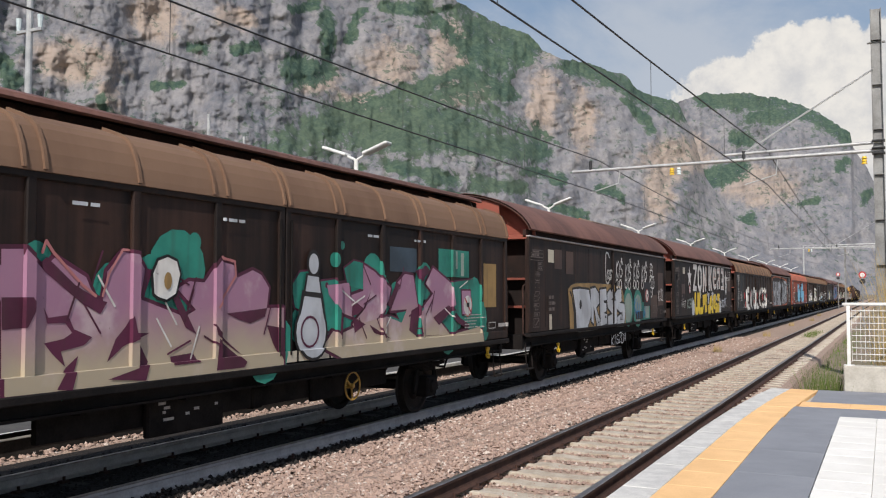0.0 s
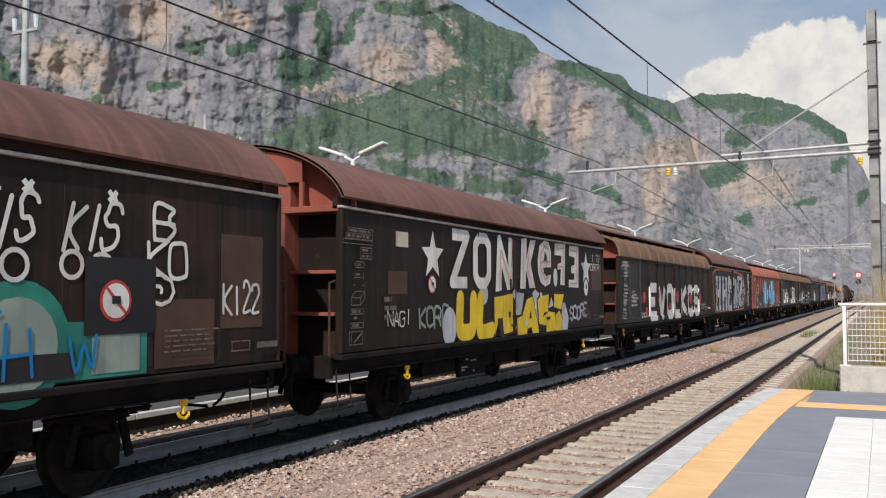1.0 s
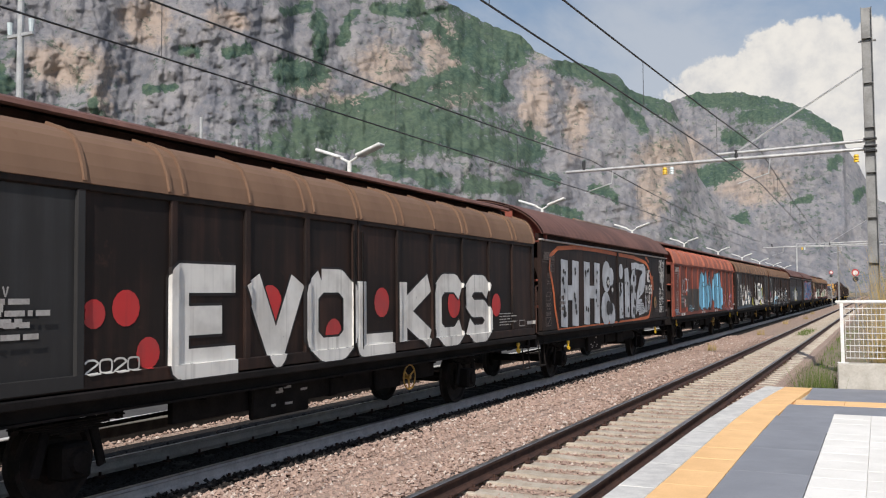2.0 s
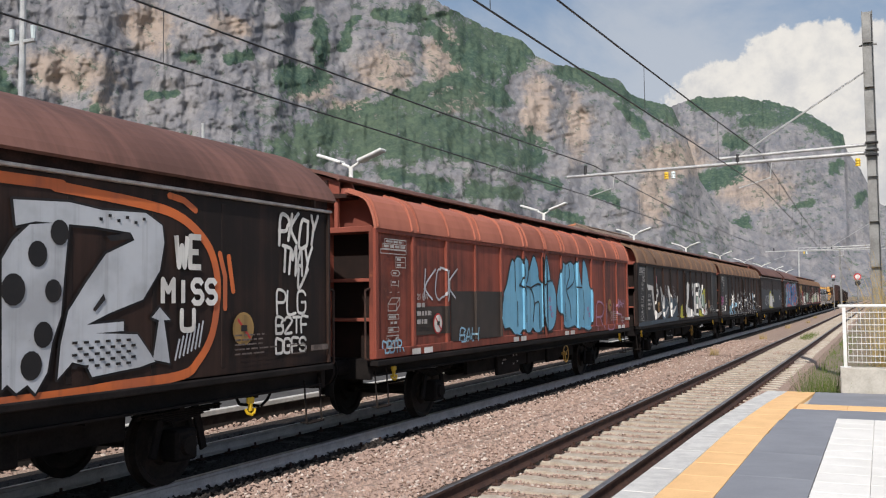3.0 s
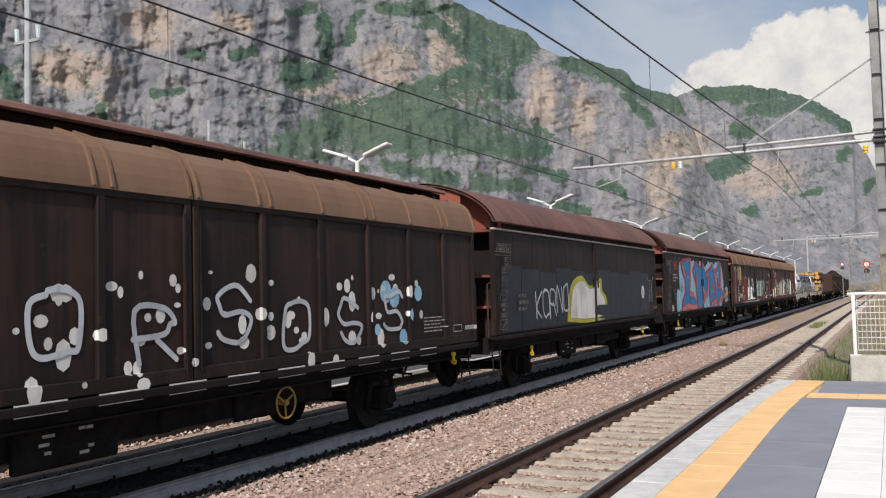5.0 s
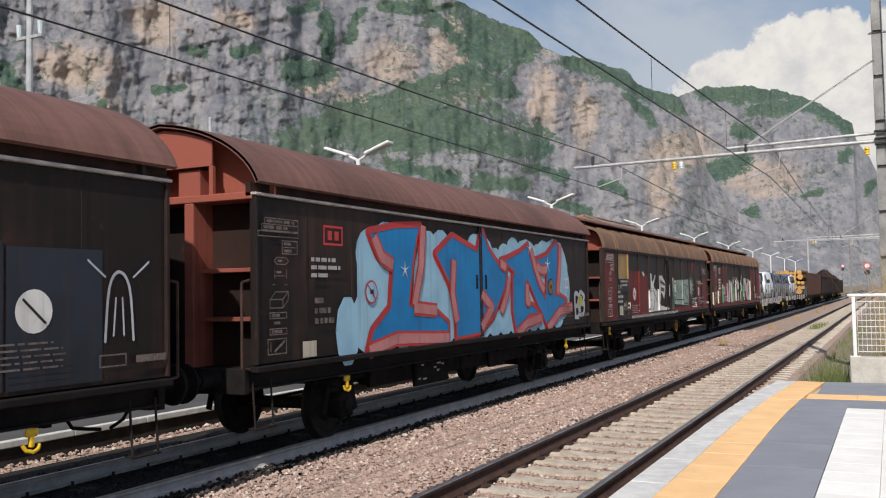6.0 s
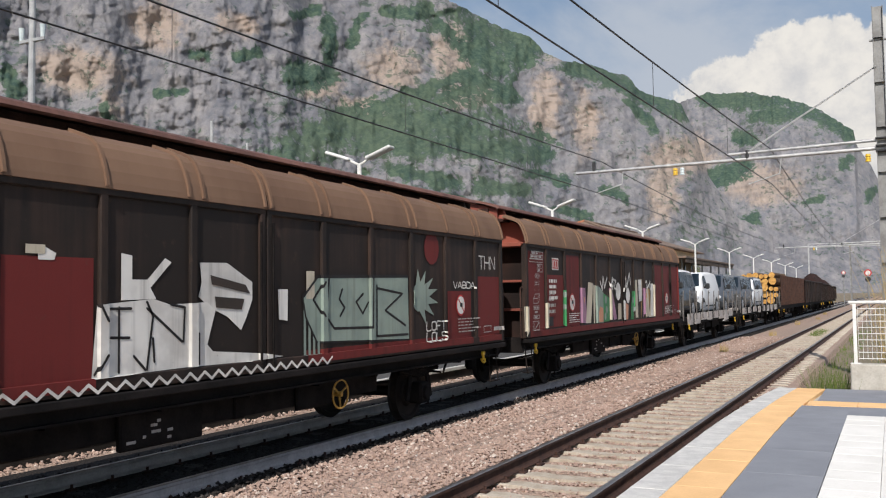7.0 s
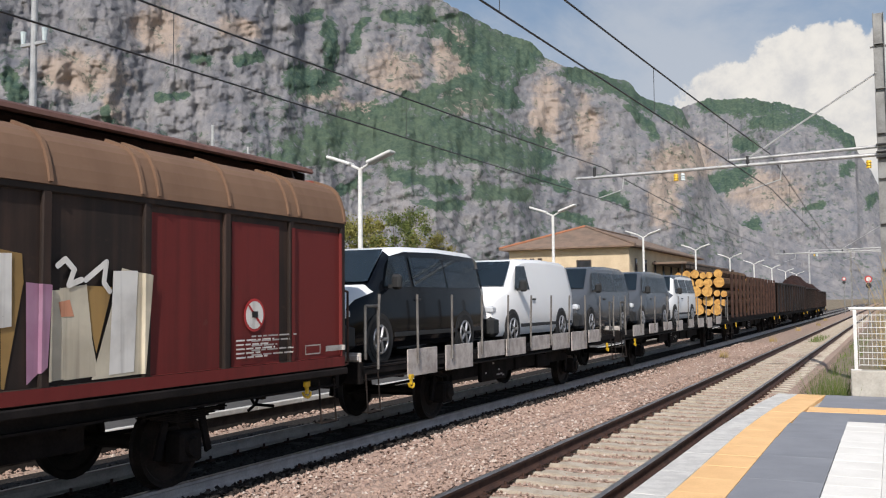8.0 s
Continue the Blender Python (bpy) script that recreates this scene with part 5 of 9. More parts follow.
shapes(w, "graffiti_letters", [[(3.26,2.37), (3.48,2.38), (3.68,2.21), (3.8,2.32), (4.15,2.15), (4.25,1.97), (4.35,1.92), (4.4,2.21), (4.59,2.4), (4.77,2.38), (4.88,2.24), (4.84,1.94), (5.45,1.76), (5.62,1.83), (5.34,2.05), (5.51,2.13), (5.75,2.12), (5.98,2.36), (6.23,2.32), (6.3,2.18), (6.57,2.27), (6.73,2.22), (6.88,2.07), (6.84,1.83), (7.12,1.83), (7.13,1.1), (4.87,1.14), (3.29,1.15)]], G["fade"], 1, B, "lilac and sand coloured angular graffiti letters", G["plum"], 0.08)
coat_1 = [(8.12,2.11), (8.66,2.15), (8.75,1.68), (8.46,1.75), (8.16,1.99)]
coat_2 = [(9.03,2.41), (9.35,2.31), (9.82,2.08), (9.75,1.9), (9.33,1.56), (8.99,1.36), (8.75,1.58), (9.09,1.8), (9.25,2.04), (9.02,1.78), (8.72,1.78), (8.72,1.98), (9.03,2.04)]
coat_3 = [(9.82,1.75), (10.02,2.17), (10.25,2.3), (10.52,2.28), (10.68,1.78), (10.49,1.37), (10.04,1.43), (10.31,1.76)]
coat_4 = [(10.94,2.16), (11.2,2.42), (11.88,2.17), (11.99,1.81), (11.31,1.63), (11.83,1.32), (10.81,1.34), (10.68,1.69), (11.2,2.0)]
coat_5 = [(8.44,1.46), (9.02,1.59), (9.68,1.67), (10.43,1.5), (10.62,1.33), (11.94,1.32), (13.07,1.41), (13.17,1.12), (10.35,1.12), (8.44,1.14), (8.01,1.29), (8.27,1.51)]
shapes(w, "graffiti_letter", [coat_1, coat_2, coat_3, coat_4, coat_5], G["fade"], 1, B, "lilac and sand coloured angular graffiti letters", G["plum"], 0.08)
coat_6 = [(3.27,1.97), (3.55,1.97), (3.61,1.9), (3.5,1.71), (3.28,1.7)]
coat_7 = [(3.69,1.88), (3.74,1.79), (3.95,1.81), (4.02,1.68), (4.23,1.6), (4.13,1.53), (3.88,1.49), (3.93,1.35), (3.79,1.47), (3.7,1.57), (3.91,1.6), (4.0,1.65), (3.92,1.74), (3.73,1.74)]
coat_8 = [(3.65,2.27), (3.71,2.32), (4.02,2.08), (4.29,1.95), (4.4,1.92), (4.32,1.81), (4.09,1.92), (3.68,2.2)]
coat_9 = [(4.64,1.69), (4.71,1.79), (4.76,1.62), (4.95,1.61), (4.61,1.5), (4.41,1.36), (4.51,1.57)]
coat_10 = [(5.32,2.03), (5.5,1.76), (5.63,1.57), (5.46,1.65), (5.38,1.77), (5.24,2.0)]
coat_11 = [(6.11,1.78), (6.84,1.83), (6.8,1.73), (6.53,1.66), (6.32,1.71)]
coat_12 = [(5.89,1.68), (6.08,1.5), (6.4,1.3), (6.18,1.41), (5.93,1.55)]
coat_13 = [(5.24,1.36), (5.57,1.38), (5.66,1.28), (5.26,1.27)]
coat_14 = [(4.82,1.51), (4.93,1.33), (4.87,1.15), (4.39,1.2), (4.78,1.28)]
coat_15 = [(6.84,1.63), (7.12,1.59), (7.13,1.2), (6.95,1.42)]
coat_16 = [(4.88,2.25), (4.98,2.24), (4.85,1.94), (4.82,1.96)]
coat_17 = [(5.96,1.51), (6.43,1.23), (6.38,1.17), (5.91,1.17)]
coat_18 = [(3.81,1.16), (3.93,1.34), (4.07,1.44), (3.98,1.14)]
for gap_shape in ([coat_6, coat_7, coat_8, coat_9, coat_10, coat_11, coat_12, coat_13, coat_14, coat_15, coat_16, coat_17, coat_18],
                  [[(8.41,1.76), (8.52,1.73), (8.5,1.39), (8.38,1.47)], [(8.75,1.69), (9.09,1.57), (8.8,1.46)], [(9.7,1.84), (9.99,2.17), (10.09,2.13), (9.82,1.78)], [(10.45,1.74), (10.75,1.82), (10.62,1.34), (10.38,1.44)], [(9.2,1.56), (9.82,1.34), (9.33,1.44)], [(11.2,1.62), (11.77,1.81), (11.94,1.73), (11.41,1.49)], [(11.94,1.67), (12.63,1.46), (12.51,1.39), (11.9,1.57)], [(10.58,2.35), (10.94,2.45), (11.1,2.36), (10.75,2.18)], [(9.02,1.8), (8.75,1.92), (8.72,1.69), (8.9,1.72)]]):
    shapes(w, "graffiti_shadow", gap_shape, G["plum"], 3, B, "dark plum gaps between the letters")
shapes(w, "graffiti_eye", [[(12.28,2.05), (12.64,2.05), (12.68,1.65), (12.31,1.65)]], G["lilac"], 3, B, "", G["plum"], 0.06)
r0 = random.Random(14)
for k in range(26):
    cu = r0.uniform(3.4, 7.0) if k % 2 else r0.uniform(8.3, 12.8)
    cv, an = r0.uniform(1.3, 2.15), r0.choice((0.35, 0.8, 1.2, 2.2, 2.7))
    paint(w, "graffiti_line", ribbon([(cu, cv), (cu + 0.35 * math.cos(an), min(cv + 0.35 * math.sin(an), 2.4))], 0.022), G["plum"] if k % 3 else G["white"], 4, B)
paint(w, "graffiti_shine", ribbon([(3.66, 2.36), (3.70, 2.46), (3.78, 2.36), (4.10, 2.08), (4.26, 1.98)], 0.03) + ribbon([(4.34, 1.98), (4.42, 2.2), (4.58, 2.42), (4.66, 2.42)], 0.025) + ribbon([(5.98, 2.40), (6.24, 2.36), (6.26, 2.2), (5.95, 1.85)], 0.03), G["pink"], 4, B)
paint(w, "graffiti_base", [slab(0.25 + 0.72 * k, 1.165, 0.93 + 0.72 * k, 1.30) for k in range(18)], G["cream"], 0, B, "sand coloured sprayed blocks along the sill")
paint(w, "spray_can_outline", [disc(7.74, 1.52, 0.37, 18, 1.0), [(7.40, 1.55), (8.12, 1.50), (7.98, 2.02), (7.54, 2.05)], [(7.56, 2.0), (7.98, 1.98), (7.92, 2.24), (7.62, 2.26)], disc(7.78, 2.38, 0.15, 14, 1.2)], G["black"], 6, B)
paint(w, "spray_can", [disc(7.74, 1.52, 0.33, 18, 1.0), [(7.44, 1.56), (8.07, 1.52), (7.94, 1.94), (7.58, 1.97)], [(7.60, 2.03), (7.94, 2.01), (7.89, 2.21), (7.65, 2.23)], disc(7.78, 2.38, 0.11, 14, 1.2)], G["silver"], 7, B, "grey painted spray can in the graffiti")
paint(w, "spray_can_mark", ribbon(disc(7.70, 1.52, 0.19, 16) + [(7.89, 1.52)], 0.03), G["plum"], 8, B)
shapes(w, "skull", [[(4.99, 2.0), (4.97, 2.2), (5.04, 2.33), (5.17, 2.37), (5.3, 2.33), (5.35, 2.2), (5.29, 2.0), (5.16, 1.94), (5.04, 1.97)]], G["white"], 6, B, "white painted skull in the graffiti", G["black"], 0.06)
paint(w, "skull_eye", [disc(5.17, 2.13, 0.055, 14, 1.6)], G["ochre"], 9, B)
paint(w, "teal_patch", [slab(9.80, 2.33, 10.65, 2.70)], G["steel_blue"], 0, B)
paint(w, "teal_patch", [slab(11.42, 2.28, 12.62, 2.74)], G["teal"], 0, B)
paint(w, "pale_strip", [slab(12.28, 2.30, 12.40, 2.70), slab(12.0, 2.42, 12.14, 2.72)], G["sage"], 1, B)
paint(w, "brown_patch", [slab(13.25, 1.75, 13.85, 2.55)], G["ochre"], 0, B)
warning_disc(w, 12.52, 1.80, 0.2, B)
for u in (3.95, 6.0, 9.1, 10.5):
    stencils(w, u, 2.80, 0.4, 1, int(u * 9), B, 0.035, 0.05, G["silver"])

# silver block letters, edged in ochre, and a row of thin tags
w = W[1]
standard_marks(w, 12.8, False, 13)
BACK[w.name] = 0.25
shapes(w, "rust_panel", [slab(1.92, 2.55, 2.42, 2.98), slab(2.72, 2.45, 3.25, 2.97), slab(11.95, 1.62, 12.70, 2.67), slab(10.95, 1.25, 11.85, 1.95)], G["rust_patch"], 0, False, "lighter brown patched paint")
shapes(w, "pale_plate", [slab(1.49, 2.68, 1.88, 2.96), slab(1.55, 1.22, 1.72, 1.55)], G["cream"], 0)
shapes(w, "graffiti_glow", [[(2.84, 2.1), (3.05, 2.19), (3.4, 2.24), (4.58, 2.26), (6.65, 2.24), (7.5, 2.2), (7.74, 1.93), (7.94, 1.4), (7.91, 1.15), (6.02, 1.17), (4.6, 1.1), (3.68, 1.11), (2.97, 1.16), (2.93, 1.63)]], G["ochre"], 0, False, "ochre sprayed glow round silver letters", G["black"], 0.05)
coat_19 = [(3.17, 2.09), (3.66, 2.12), (4.43, 2.09), (4.6, 1.78), (4.58, 1.44), (4.3, 1.18), (3.68, 1.13), (3.44, 1.16), (3.39, 1.61)]
coat_20 = [(4.56, 2.12), (4.99, 2.15), (5.29, 2.0), (5.32, 1.76), (5.04, 1.65), (5.21, 1.46), (5.37, 1.35), (5.48, 1.19), (5.13, 1.15), (4.93, 1.54), (4.83, 1.69), (4.82, 1.25), (4.64, 1.32)]
coat_21 = [(5.38, 2.1), (5.96, 2.13), (6.01, 1.84), (5.71, 1.82), (5.74, 1.76), (5.96, 1.75), (5.97, 1.55), (5.7, 1.5), (6.02, 1.46), (6.02, 1.22), (5.44, 1.18), (5.39, 1.52)]
coat_22 = [(6.06, 2.0), (6.32, 2.1), (6.71, 2.11), (6.77, 1.93), (6.43, 1.84), (6.89, 1.8), (6.99, 1.51), (6.96, 1.2), (6.12, 1.19), (6.12, 1.41), (6.55, 1.46), (6.07, 1.65)]
coat_23 = [(6.83, 2.0), (7.06, 2.11), (7.44, 2.11), (7.47, 1.8), (7.25, 1.75), (7.77, 1.71), (7.84, 1.41), (7.71, 1.14), (7.02, 1.15), (7.01, 1.36), (7.45, 1.46), (6.89, 1.62)]
shapes(w, "letter", [coat_19, coat_20, coat_21, coat_22, coat_23], G["silver"], 2, False, "silver sprayed block letter", G["black"], 0.11)
paint(w, "letter_hole", [disc(3.73, 1.74, 0.09, 14, 1.2), slab(*(5.8, 1.37), *(5.92, 1.43))], G["black"], 5)
paint(w, "black_shade", [[(2.92, 2.07), (3.06, 2.04), (3.23, 1.81), (3.39, 1.56), (3.43, 1.16), (3.25, 1.17), (3.23, 1.56), (3.09, 1.91)]], G["black"], 2)
write(w, "22", 7.30, 1.30, 0.10, 0.18, 0.025, G["black"], 5)
write(w, "HT", 5.15, 1.18, 0.12, 0.2, 0.025, G["black"], 5)
for k in range(4):
    write(w, "KIS", 6.95 + 0.95 * k, 2.42, 0.17, 0.42, 0.045, G["white"], 1, slant=0.25, wobble=0.04, seed=k)
    for c in (disc(7.05 + 0.95 * k, 2.27, 0.12), disc(7.40 + 0.95 * k, 2.25, 0.13)):
        paint(w, "tag_loop", ribbon(c + c[:1], 0.045), G["white"], 2)
    write(w, "*", 7.42 + 0.95 * k, 2.78, 0.2, 0.3, 0.05, G["white"], 1, soft=False)
write(w, "B", 10.92, 2.55, 0.28, 0.34, 0.045, G["white"], 1, wobble=0.03, seed=5)
write(w, "KO", 10.85, 2.15, 0.24, 0.36, 0.045, G["white"], 1, wobble=0.03, seed=6)
paint(w, "tag_spiral", ribbon([(11.0 + (0.03 + 0.02 * k) * math.cos(k * 0.7), 2.02 + (0.03 + 0.014 * k) * math.sin(k * 0.7)) for k in range(14)], 0.04), G["white"], 2)
write(w, "KI22", 12.0, 1.80, 0.13, 0.32, 0.035, G["white"], 2, wobble=0.04, seed=7)
write(w, "C", 5.95, 2.30, 0.35, 0.78, 0.05, G["white"], 1, wobble=0.05, seed=12)
write(w, "KISS", 6.02, 2.38, 0.09, 0.24, 0.03, G["white"], 2, slant=0.4)
paint(w, "teal_rim", [disc(8.25, 1.62, 0.55, 20), disc(9.35, 1.58, 0.55, 20), slab(9.75, 1.22, 10.85, 1.75)], G["teal"], 0, False, "teal and pale bubble graffiti")
paint(w, "pale_bubble", [disc(8.25, 1.60, 0.42, 20), disc(9.35, 1.56, 0.42, 20), slab(10.15, 1.26, 10.75, 1.62)], G["sage"], 1)
write(w, "KH", 8.9, 1.35, 0.25, 0.42, 0.035, G["blue"], 3, wobble=0.08, seed=2)
write(w, "W", 9.9, 1.35, 0.3, 0.3, 0.035, G["blue"], 3, wobble=0.06, seed=4)
shapes(w, "black_panel", [slab(9.05, 1.25, 9.95, 1.48), slab(10.05, 1.62, 10.95, 2.35)], G["black"], 2)
warning_disc(w, 10.42, 1.94, 0.2)
write(w, "KISZDA", 6.45, 0.66, 0.2, 0.24, 0.025, G["silver"], 0, slant=0.3, wobble=0.03)

# tall white capitals over yellow bubble letters
w = W[2]
standard_marks(w, 12.8, False, 23)
shapes(w, "pale_plate", [slab(1.58, 2.72, 1.98, 2.95)], G["cream"], 0)
shapes(w, "rust_panel", [slab(1.35, 2.0, 1.95, 2.35), slab(11.75, 2.1, 12.6, 2.75)], G["rust_patch"], 0)
paint(w, "graffiti_star", [star(2.82, 2.62, 0.42)], G["white"], 1, False, "white painted star")
warning_disc(w, 2.77, 2.16, 0.15)
write(w, "ZO", 3.55, 2.20, 0.62, 0.82, 0.20, G["white"], 1, G["black"], 0.03, False, 0.0, 0.58, label="tall white painted capital letters")
coat_24 = [(5.47,2.04), (5.58,3.11), (5.71,3.14), (6.11,2.56), (6.14,3.1), (6.42,3.11), (6.33,2.09), (6.07,2.08), (5.79,2.51), (5.77,2.07)]
coat_25 = [(6.77,2.11), (6.84,3.12), (7.14,3.15), (7.13,2.72), (7.36,3.12), (7.69,3.14), (7.37,2.63), (7.65,2.13), (7.3,2.12), (7.12,2.49), (7.07,2.11)]
coat_26 = [(7.8,2.73), (7.93,3.05), (8.21,3.15), (8.51,3.14), (8.66,2.92), (8.67,2.59), (8.15,2.57), (8.19,2.44), (8.36,2.39), (8.65,2.43), (8.59,2.23), (8.27,2.16), (7.98,2.25), (7.82,2.46)]
coat_27 = [(8.93,3.13), (9.66,3.15), (9.6,2.2), (9.29,2.21), (9.33,2.56), (9.1,2.55), (9.12,2.68), (9.36,2.71), (9.38,2.87), (8.9,2.87)]
coat_28 = [(9.94,3.13), (10.68,3.14), (10.65,2.15), (9.91,2.16), (9.91,2.33), (10.33,2.34), (10.33,2.49), (10.09,2.49), (10.09,2.66), (10.36,2.69), (10.37,2.86), (9.94,2.89)]
shapes(w, "letter", [coat_24, coat_25, coat_26, coat_27, coat_28], G["white"], 1, False, "tall white painted letter")
paint(w, "letter_hole", [[(8.15,2.71), (8.26,2.94), (8.38,2.8), (8.38,2.72)]], G["black"], 3)
paint(w, "full_stop", [disc(8.95, 2.37, 0.14, 16, 1.45)], G["white"], 2)
for line in ([(5.65,2.1), (5.72,2.85), (6.21,2.23), (6.31,3.06)], [(6.89,2.15), (6.97,3.1)], [(7.33,2.99), (7.15,2.55), (7.48,2.13)],
             [(7.98,2.68), (8.56,2.71), (8.51,2.97), (8.21,3.05), (7.98,2.87), (7.94,2.56), (8.27,2.32), (8.51,2.39)], [(9.0, 3.0), (9.5, 3.05), (9.45, 2.3)], [(9.15, 2.62), (9.45, 2.63)], [(10.0, 3.02), (10.5, 3.02), (10.5, 2.25), (10.0, 2.25)]):
    paint(w, "orange_scribble", ribbon(line, 0.03), G["peach"], 4)
paint(w, "graffiti_star", [star(11.28, 2.62, 0.42, 0.45)], G["white"], 1, False, "white painted star")
paint(w, "white_spot", [disc(11.28, 2.16, 0.17, 14, 1.2)], G["white"], 1)
paint(w, "white_spot_eye", [disc(11.30, 2.18, 0.06)], G["black"], 2)
shapes(w, "silver_splash", [[(6.48,1.8), (6.62,2.04), (6.98,2.01), (6.91,1.79), (6.8,1.57), (6.52,1.59)], [(7.42,1.98), (7.63,2.1), (7.9,2.01), (7.76,1.86), (7.81,1.41), (7.68,1.53)], [(8.47,1.69), (8.67,1.94), (8.83,1.74)], [(9.39,1.83), (9.63,1.79), (9.88,1.46), (9.81,1.18), (9.39,1.17)]] + [disc(3.45, 1.45, 0.28, 12, 1.2), disc(4.9, 2.0, 0.2)], G["silver"], 0, False, "", G["black"], 0.05)
write(w, "UL", 3.85, 1.34, 0.56, 0.58, 0.30, G["yellow"], 1, G["black"], 0.05, True, 0.05, 0.58, label="yellow bubble letters with black outline")
coat_29 = [(5.39,1.94), (5.87,1.97), (5.83,1.77), (5.79,1.52), (5.62,1.51), (5.41,1.22)]
coat_30 = [(5.87,1.97), (6.28,2.01), (6.45,1.93), (6.5,1.77), (6.39,1.59), (6.29,1.55), (6.55,1.37), (6.51,1.3), (6.29,1.26), (5.87,1.23), (5.79,1.43)]
coat_31 = [(6.57,1.52), (6.86,1.56), (7.12,1.89), (7.46,1.95), (7.81,1.29), (7.82,1.17), (7.47,1.16), (7.39,1.32), (7.15,1.29), (7.11,1.18), (6.6,1.15)]
coat_32 = [(7.76,1.86), (7.9,1.95), (8.47,1.99), (8.42,1.62), (8.16,1.6), (8.07,1.5), (8.47,1.62), (8.86,1.59), (8.97,1.2), (8.3,1.16), (8.32,1.32), (7.86,1.37)]
coat_33 = [(8.83,2.0), (9.51,1.99), (9.3,1.65), (8.83,1.71)]
coat_34 = [(8.91,1.53), (9.19,1.63), (9.39,1.45), (9.33,1.16), (8.94,1.15)]
shapes(w, "letter", [coat_29, coat_30, coat_31, coat_32, coat_33, coat_34], G["yellow"], 2, False, "yellow bubble letters with black outline", G["black"], 0.09)
shapes(w, "letter_hole", [[(5.52,1.54), (5.78,1.54), (5.85,1.18), (5.67,1.2)], [(6.09,1.66), (6.22,1.64), (6.19,1.56), (6.11,1.53)], [(7.22,1.5), (7.34,1.69), (7.37,1.5)], [(6.19,1.4), (6.52,1.42), (6.49,1.34), (6.36,1.34)], [(8.27,1.5), (8.57,1.51), (8.52,1.45), (8.32,1.45)]], G["black"], 5)
paint(w, "white_gleam", [disc(6.4, 2.0, 0.10), disc(7.05, 1.42, 0.08), disc(7.95, 1.98, 0.06), disc(7.62, 1.75, 0.07), disc(9.62, 1.62, 0.06)], G["white"], 6)
write(w, "NAGI", 1.33, 1.55, 0.15, 0.22, 0.025, G["white"], 1, wobble=0.03)
write(w, "KORO", 2.35, 1.5, 0.22, 0.3, 0.05, G["sage"], 0, wobble=0.05)
write(w, "SCORE", 10.0, 1.45, 0.22, 0.28, 0.06, G["silver"], 0, wobble=0.06)
write(w, "1973", 11.75, 2.82, 0.14, 0.16, 0.022, G["white"], 1, slant=0.2)
write(w, "DBTR", 11.65, 2.60, 0.16, 0.15, 0.022, G["white"], 1, slant=0.2)

# white square capitals
w = W[3]
standard_marks(w, 14.35, B, 33)
shapes(w, "grey_panel", [slab(0.10, 1.18, 2.35, 2.98)], M["grey_skin"], 0, B, "dark grey repainted panel")
stencils(w, 0.30, 2.88, 0.62, 5, 34, B)
stencils(w, 0.35, 2.2, 0.5, 6, 35, B)
stencils(w, 1.3, 1.95, 0.7, 4, 36, B)
paint(w, "red_dots", [disc(2.5, 1.85, 0.14), disc(2.9, 1.9, 0.18), disc(3.2, 1.45, 0.16), disc(5.2, 1.9, 0.24), disc(7.9, 1.9, 0.22), disc(10.4, 1.85, 0.25), disc(12.3, 1.8, 0.22), disc(0.55, 1.4, 0.1), disc(6.6, 1.5, 0.2)], G["red"], 0, B, "red sprayed dots")
write(w, "EVOLKCS", 3.62, 1.30, 0.92, 0.90, 0.31, G["white"], 1, G["black"], 0.03, False, 0.0, 0.33, B, label="white square painted capital letters")
write(w, "2020", 2.4, 1.3, 0.14, 0.12, 0.02, G["white"], 1, ribbed=B)

# a long silver dotted piece in an orange border
w = W[4]
standard_marks(w, 12.8, False, 43)
oval = [(1.2, 1.16)] + [(7.81,3.07), (8.38,3.05), (9.41,2.99), (9.89,2.92), (10.23,2.76), (10.46,2.53), (10.56,2.16), (10.47,1.67), (10.24,1.38), (9.98,1.25), (9.06,1.22), (7.84,1.19)][::-1] + [(1.2, 3.04), (0.9, 2.0), (1.2, 1.16)]
paint(w, "orange_border", ribbon(smooth_line(oval, 4), 0.10), G["orange"], 0, False, "orange painted border line")
for line in ([(9.8,3.11), (10.01,3.08), (10.19,2.99)], [(10.59,2.54), (10.68,2.29), (10.68,1.94)], [(10.74,2.51), (10.82,2.13)]):
    paint(w, "orange_dash", ribbon(line, 0.07), G["orange"], 0)
shapes(w, "silver_bar", [[(u, 1.25), (u + wd, 1.22), (u + wd + 0.06, 2.78), (u + 0.05, 2.80)] for u, wd in ((1.35, 0.5), (2.2, 0.5), (3.15, 0.48), (4.05, 0.48))] + [slab(1.8, 1.85, 2.25, 2.2), slab(3.6, 1.88, 4.1, 2.2)], G["silver"], 1, False, "silver painted upright bars")
shapes(w, "silver_bubble", [disc(5.25, 2.45, 0.42, 18), disc(5.15, 1.60, 0.45, 18), disc(5.75, 1.42, 0.32, 16), disc(5.7, 2.45, 0.25, 16), slab(6.5, 1.3, 6.95, 2.3), disc(6.75, 2.62, 0.22), [(7.15, 1.32), (7.65, 1.30), (7.72, 2.3), (7.55, 2.75), (7.15, 2.7)]], G["silver"], 1, False, "silver painted dotted bubbles")
coat_35 = [(7.82,2.38), (7.93,2.55), (8.09,2.69), (8.51,2.74), (8.47,2.35), (8.43,1.9), (8.34,1.67), (8.29,1.41), (8.17,1.24), (8.09,1.32), (7.98,1.26), (7.89,1.34), (7.84,1.3)]
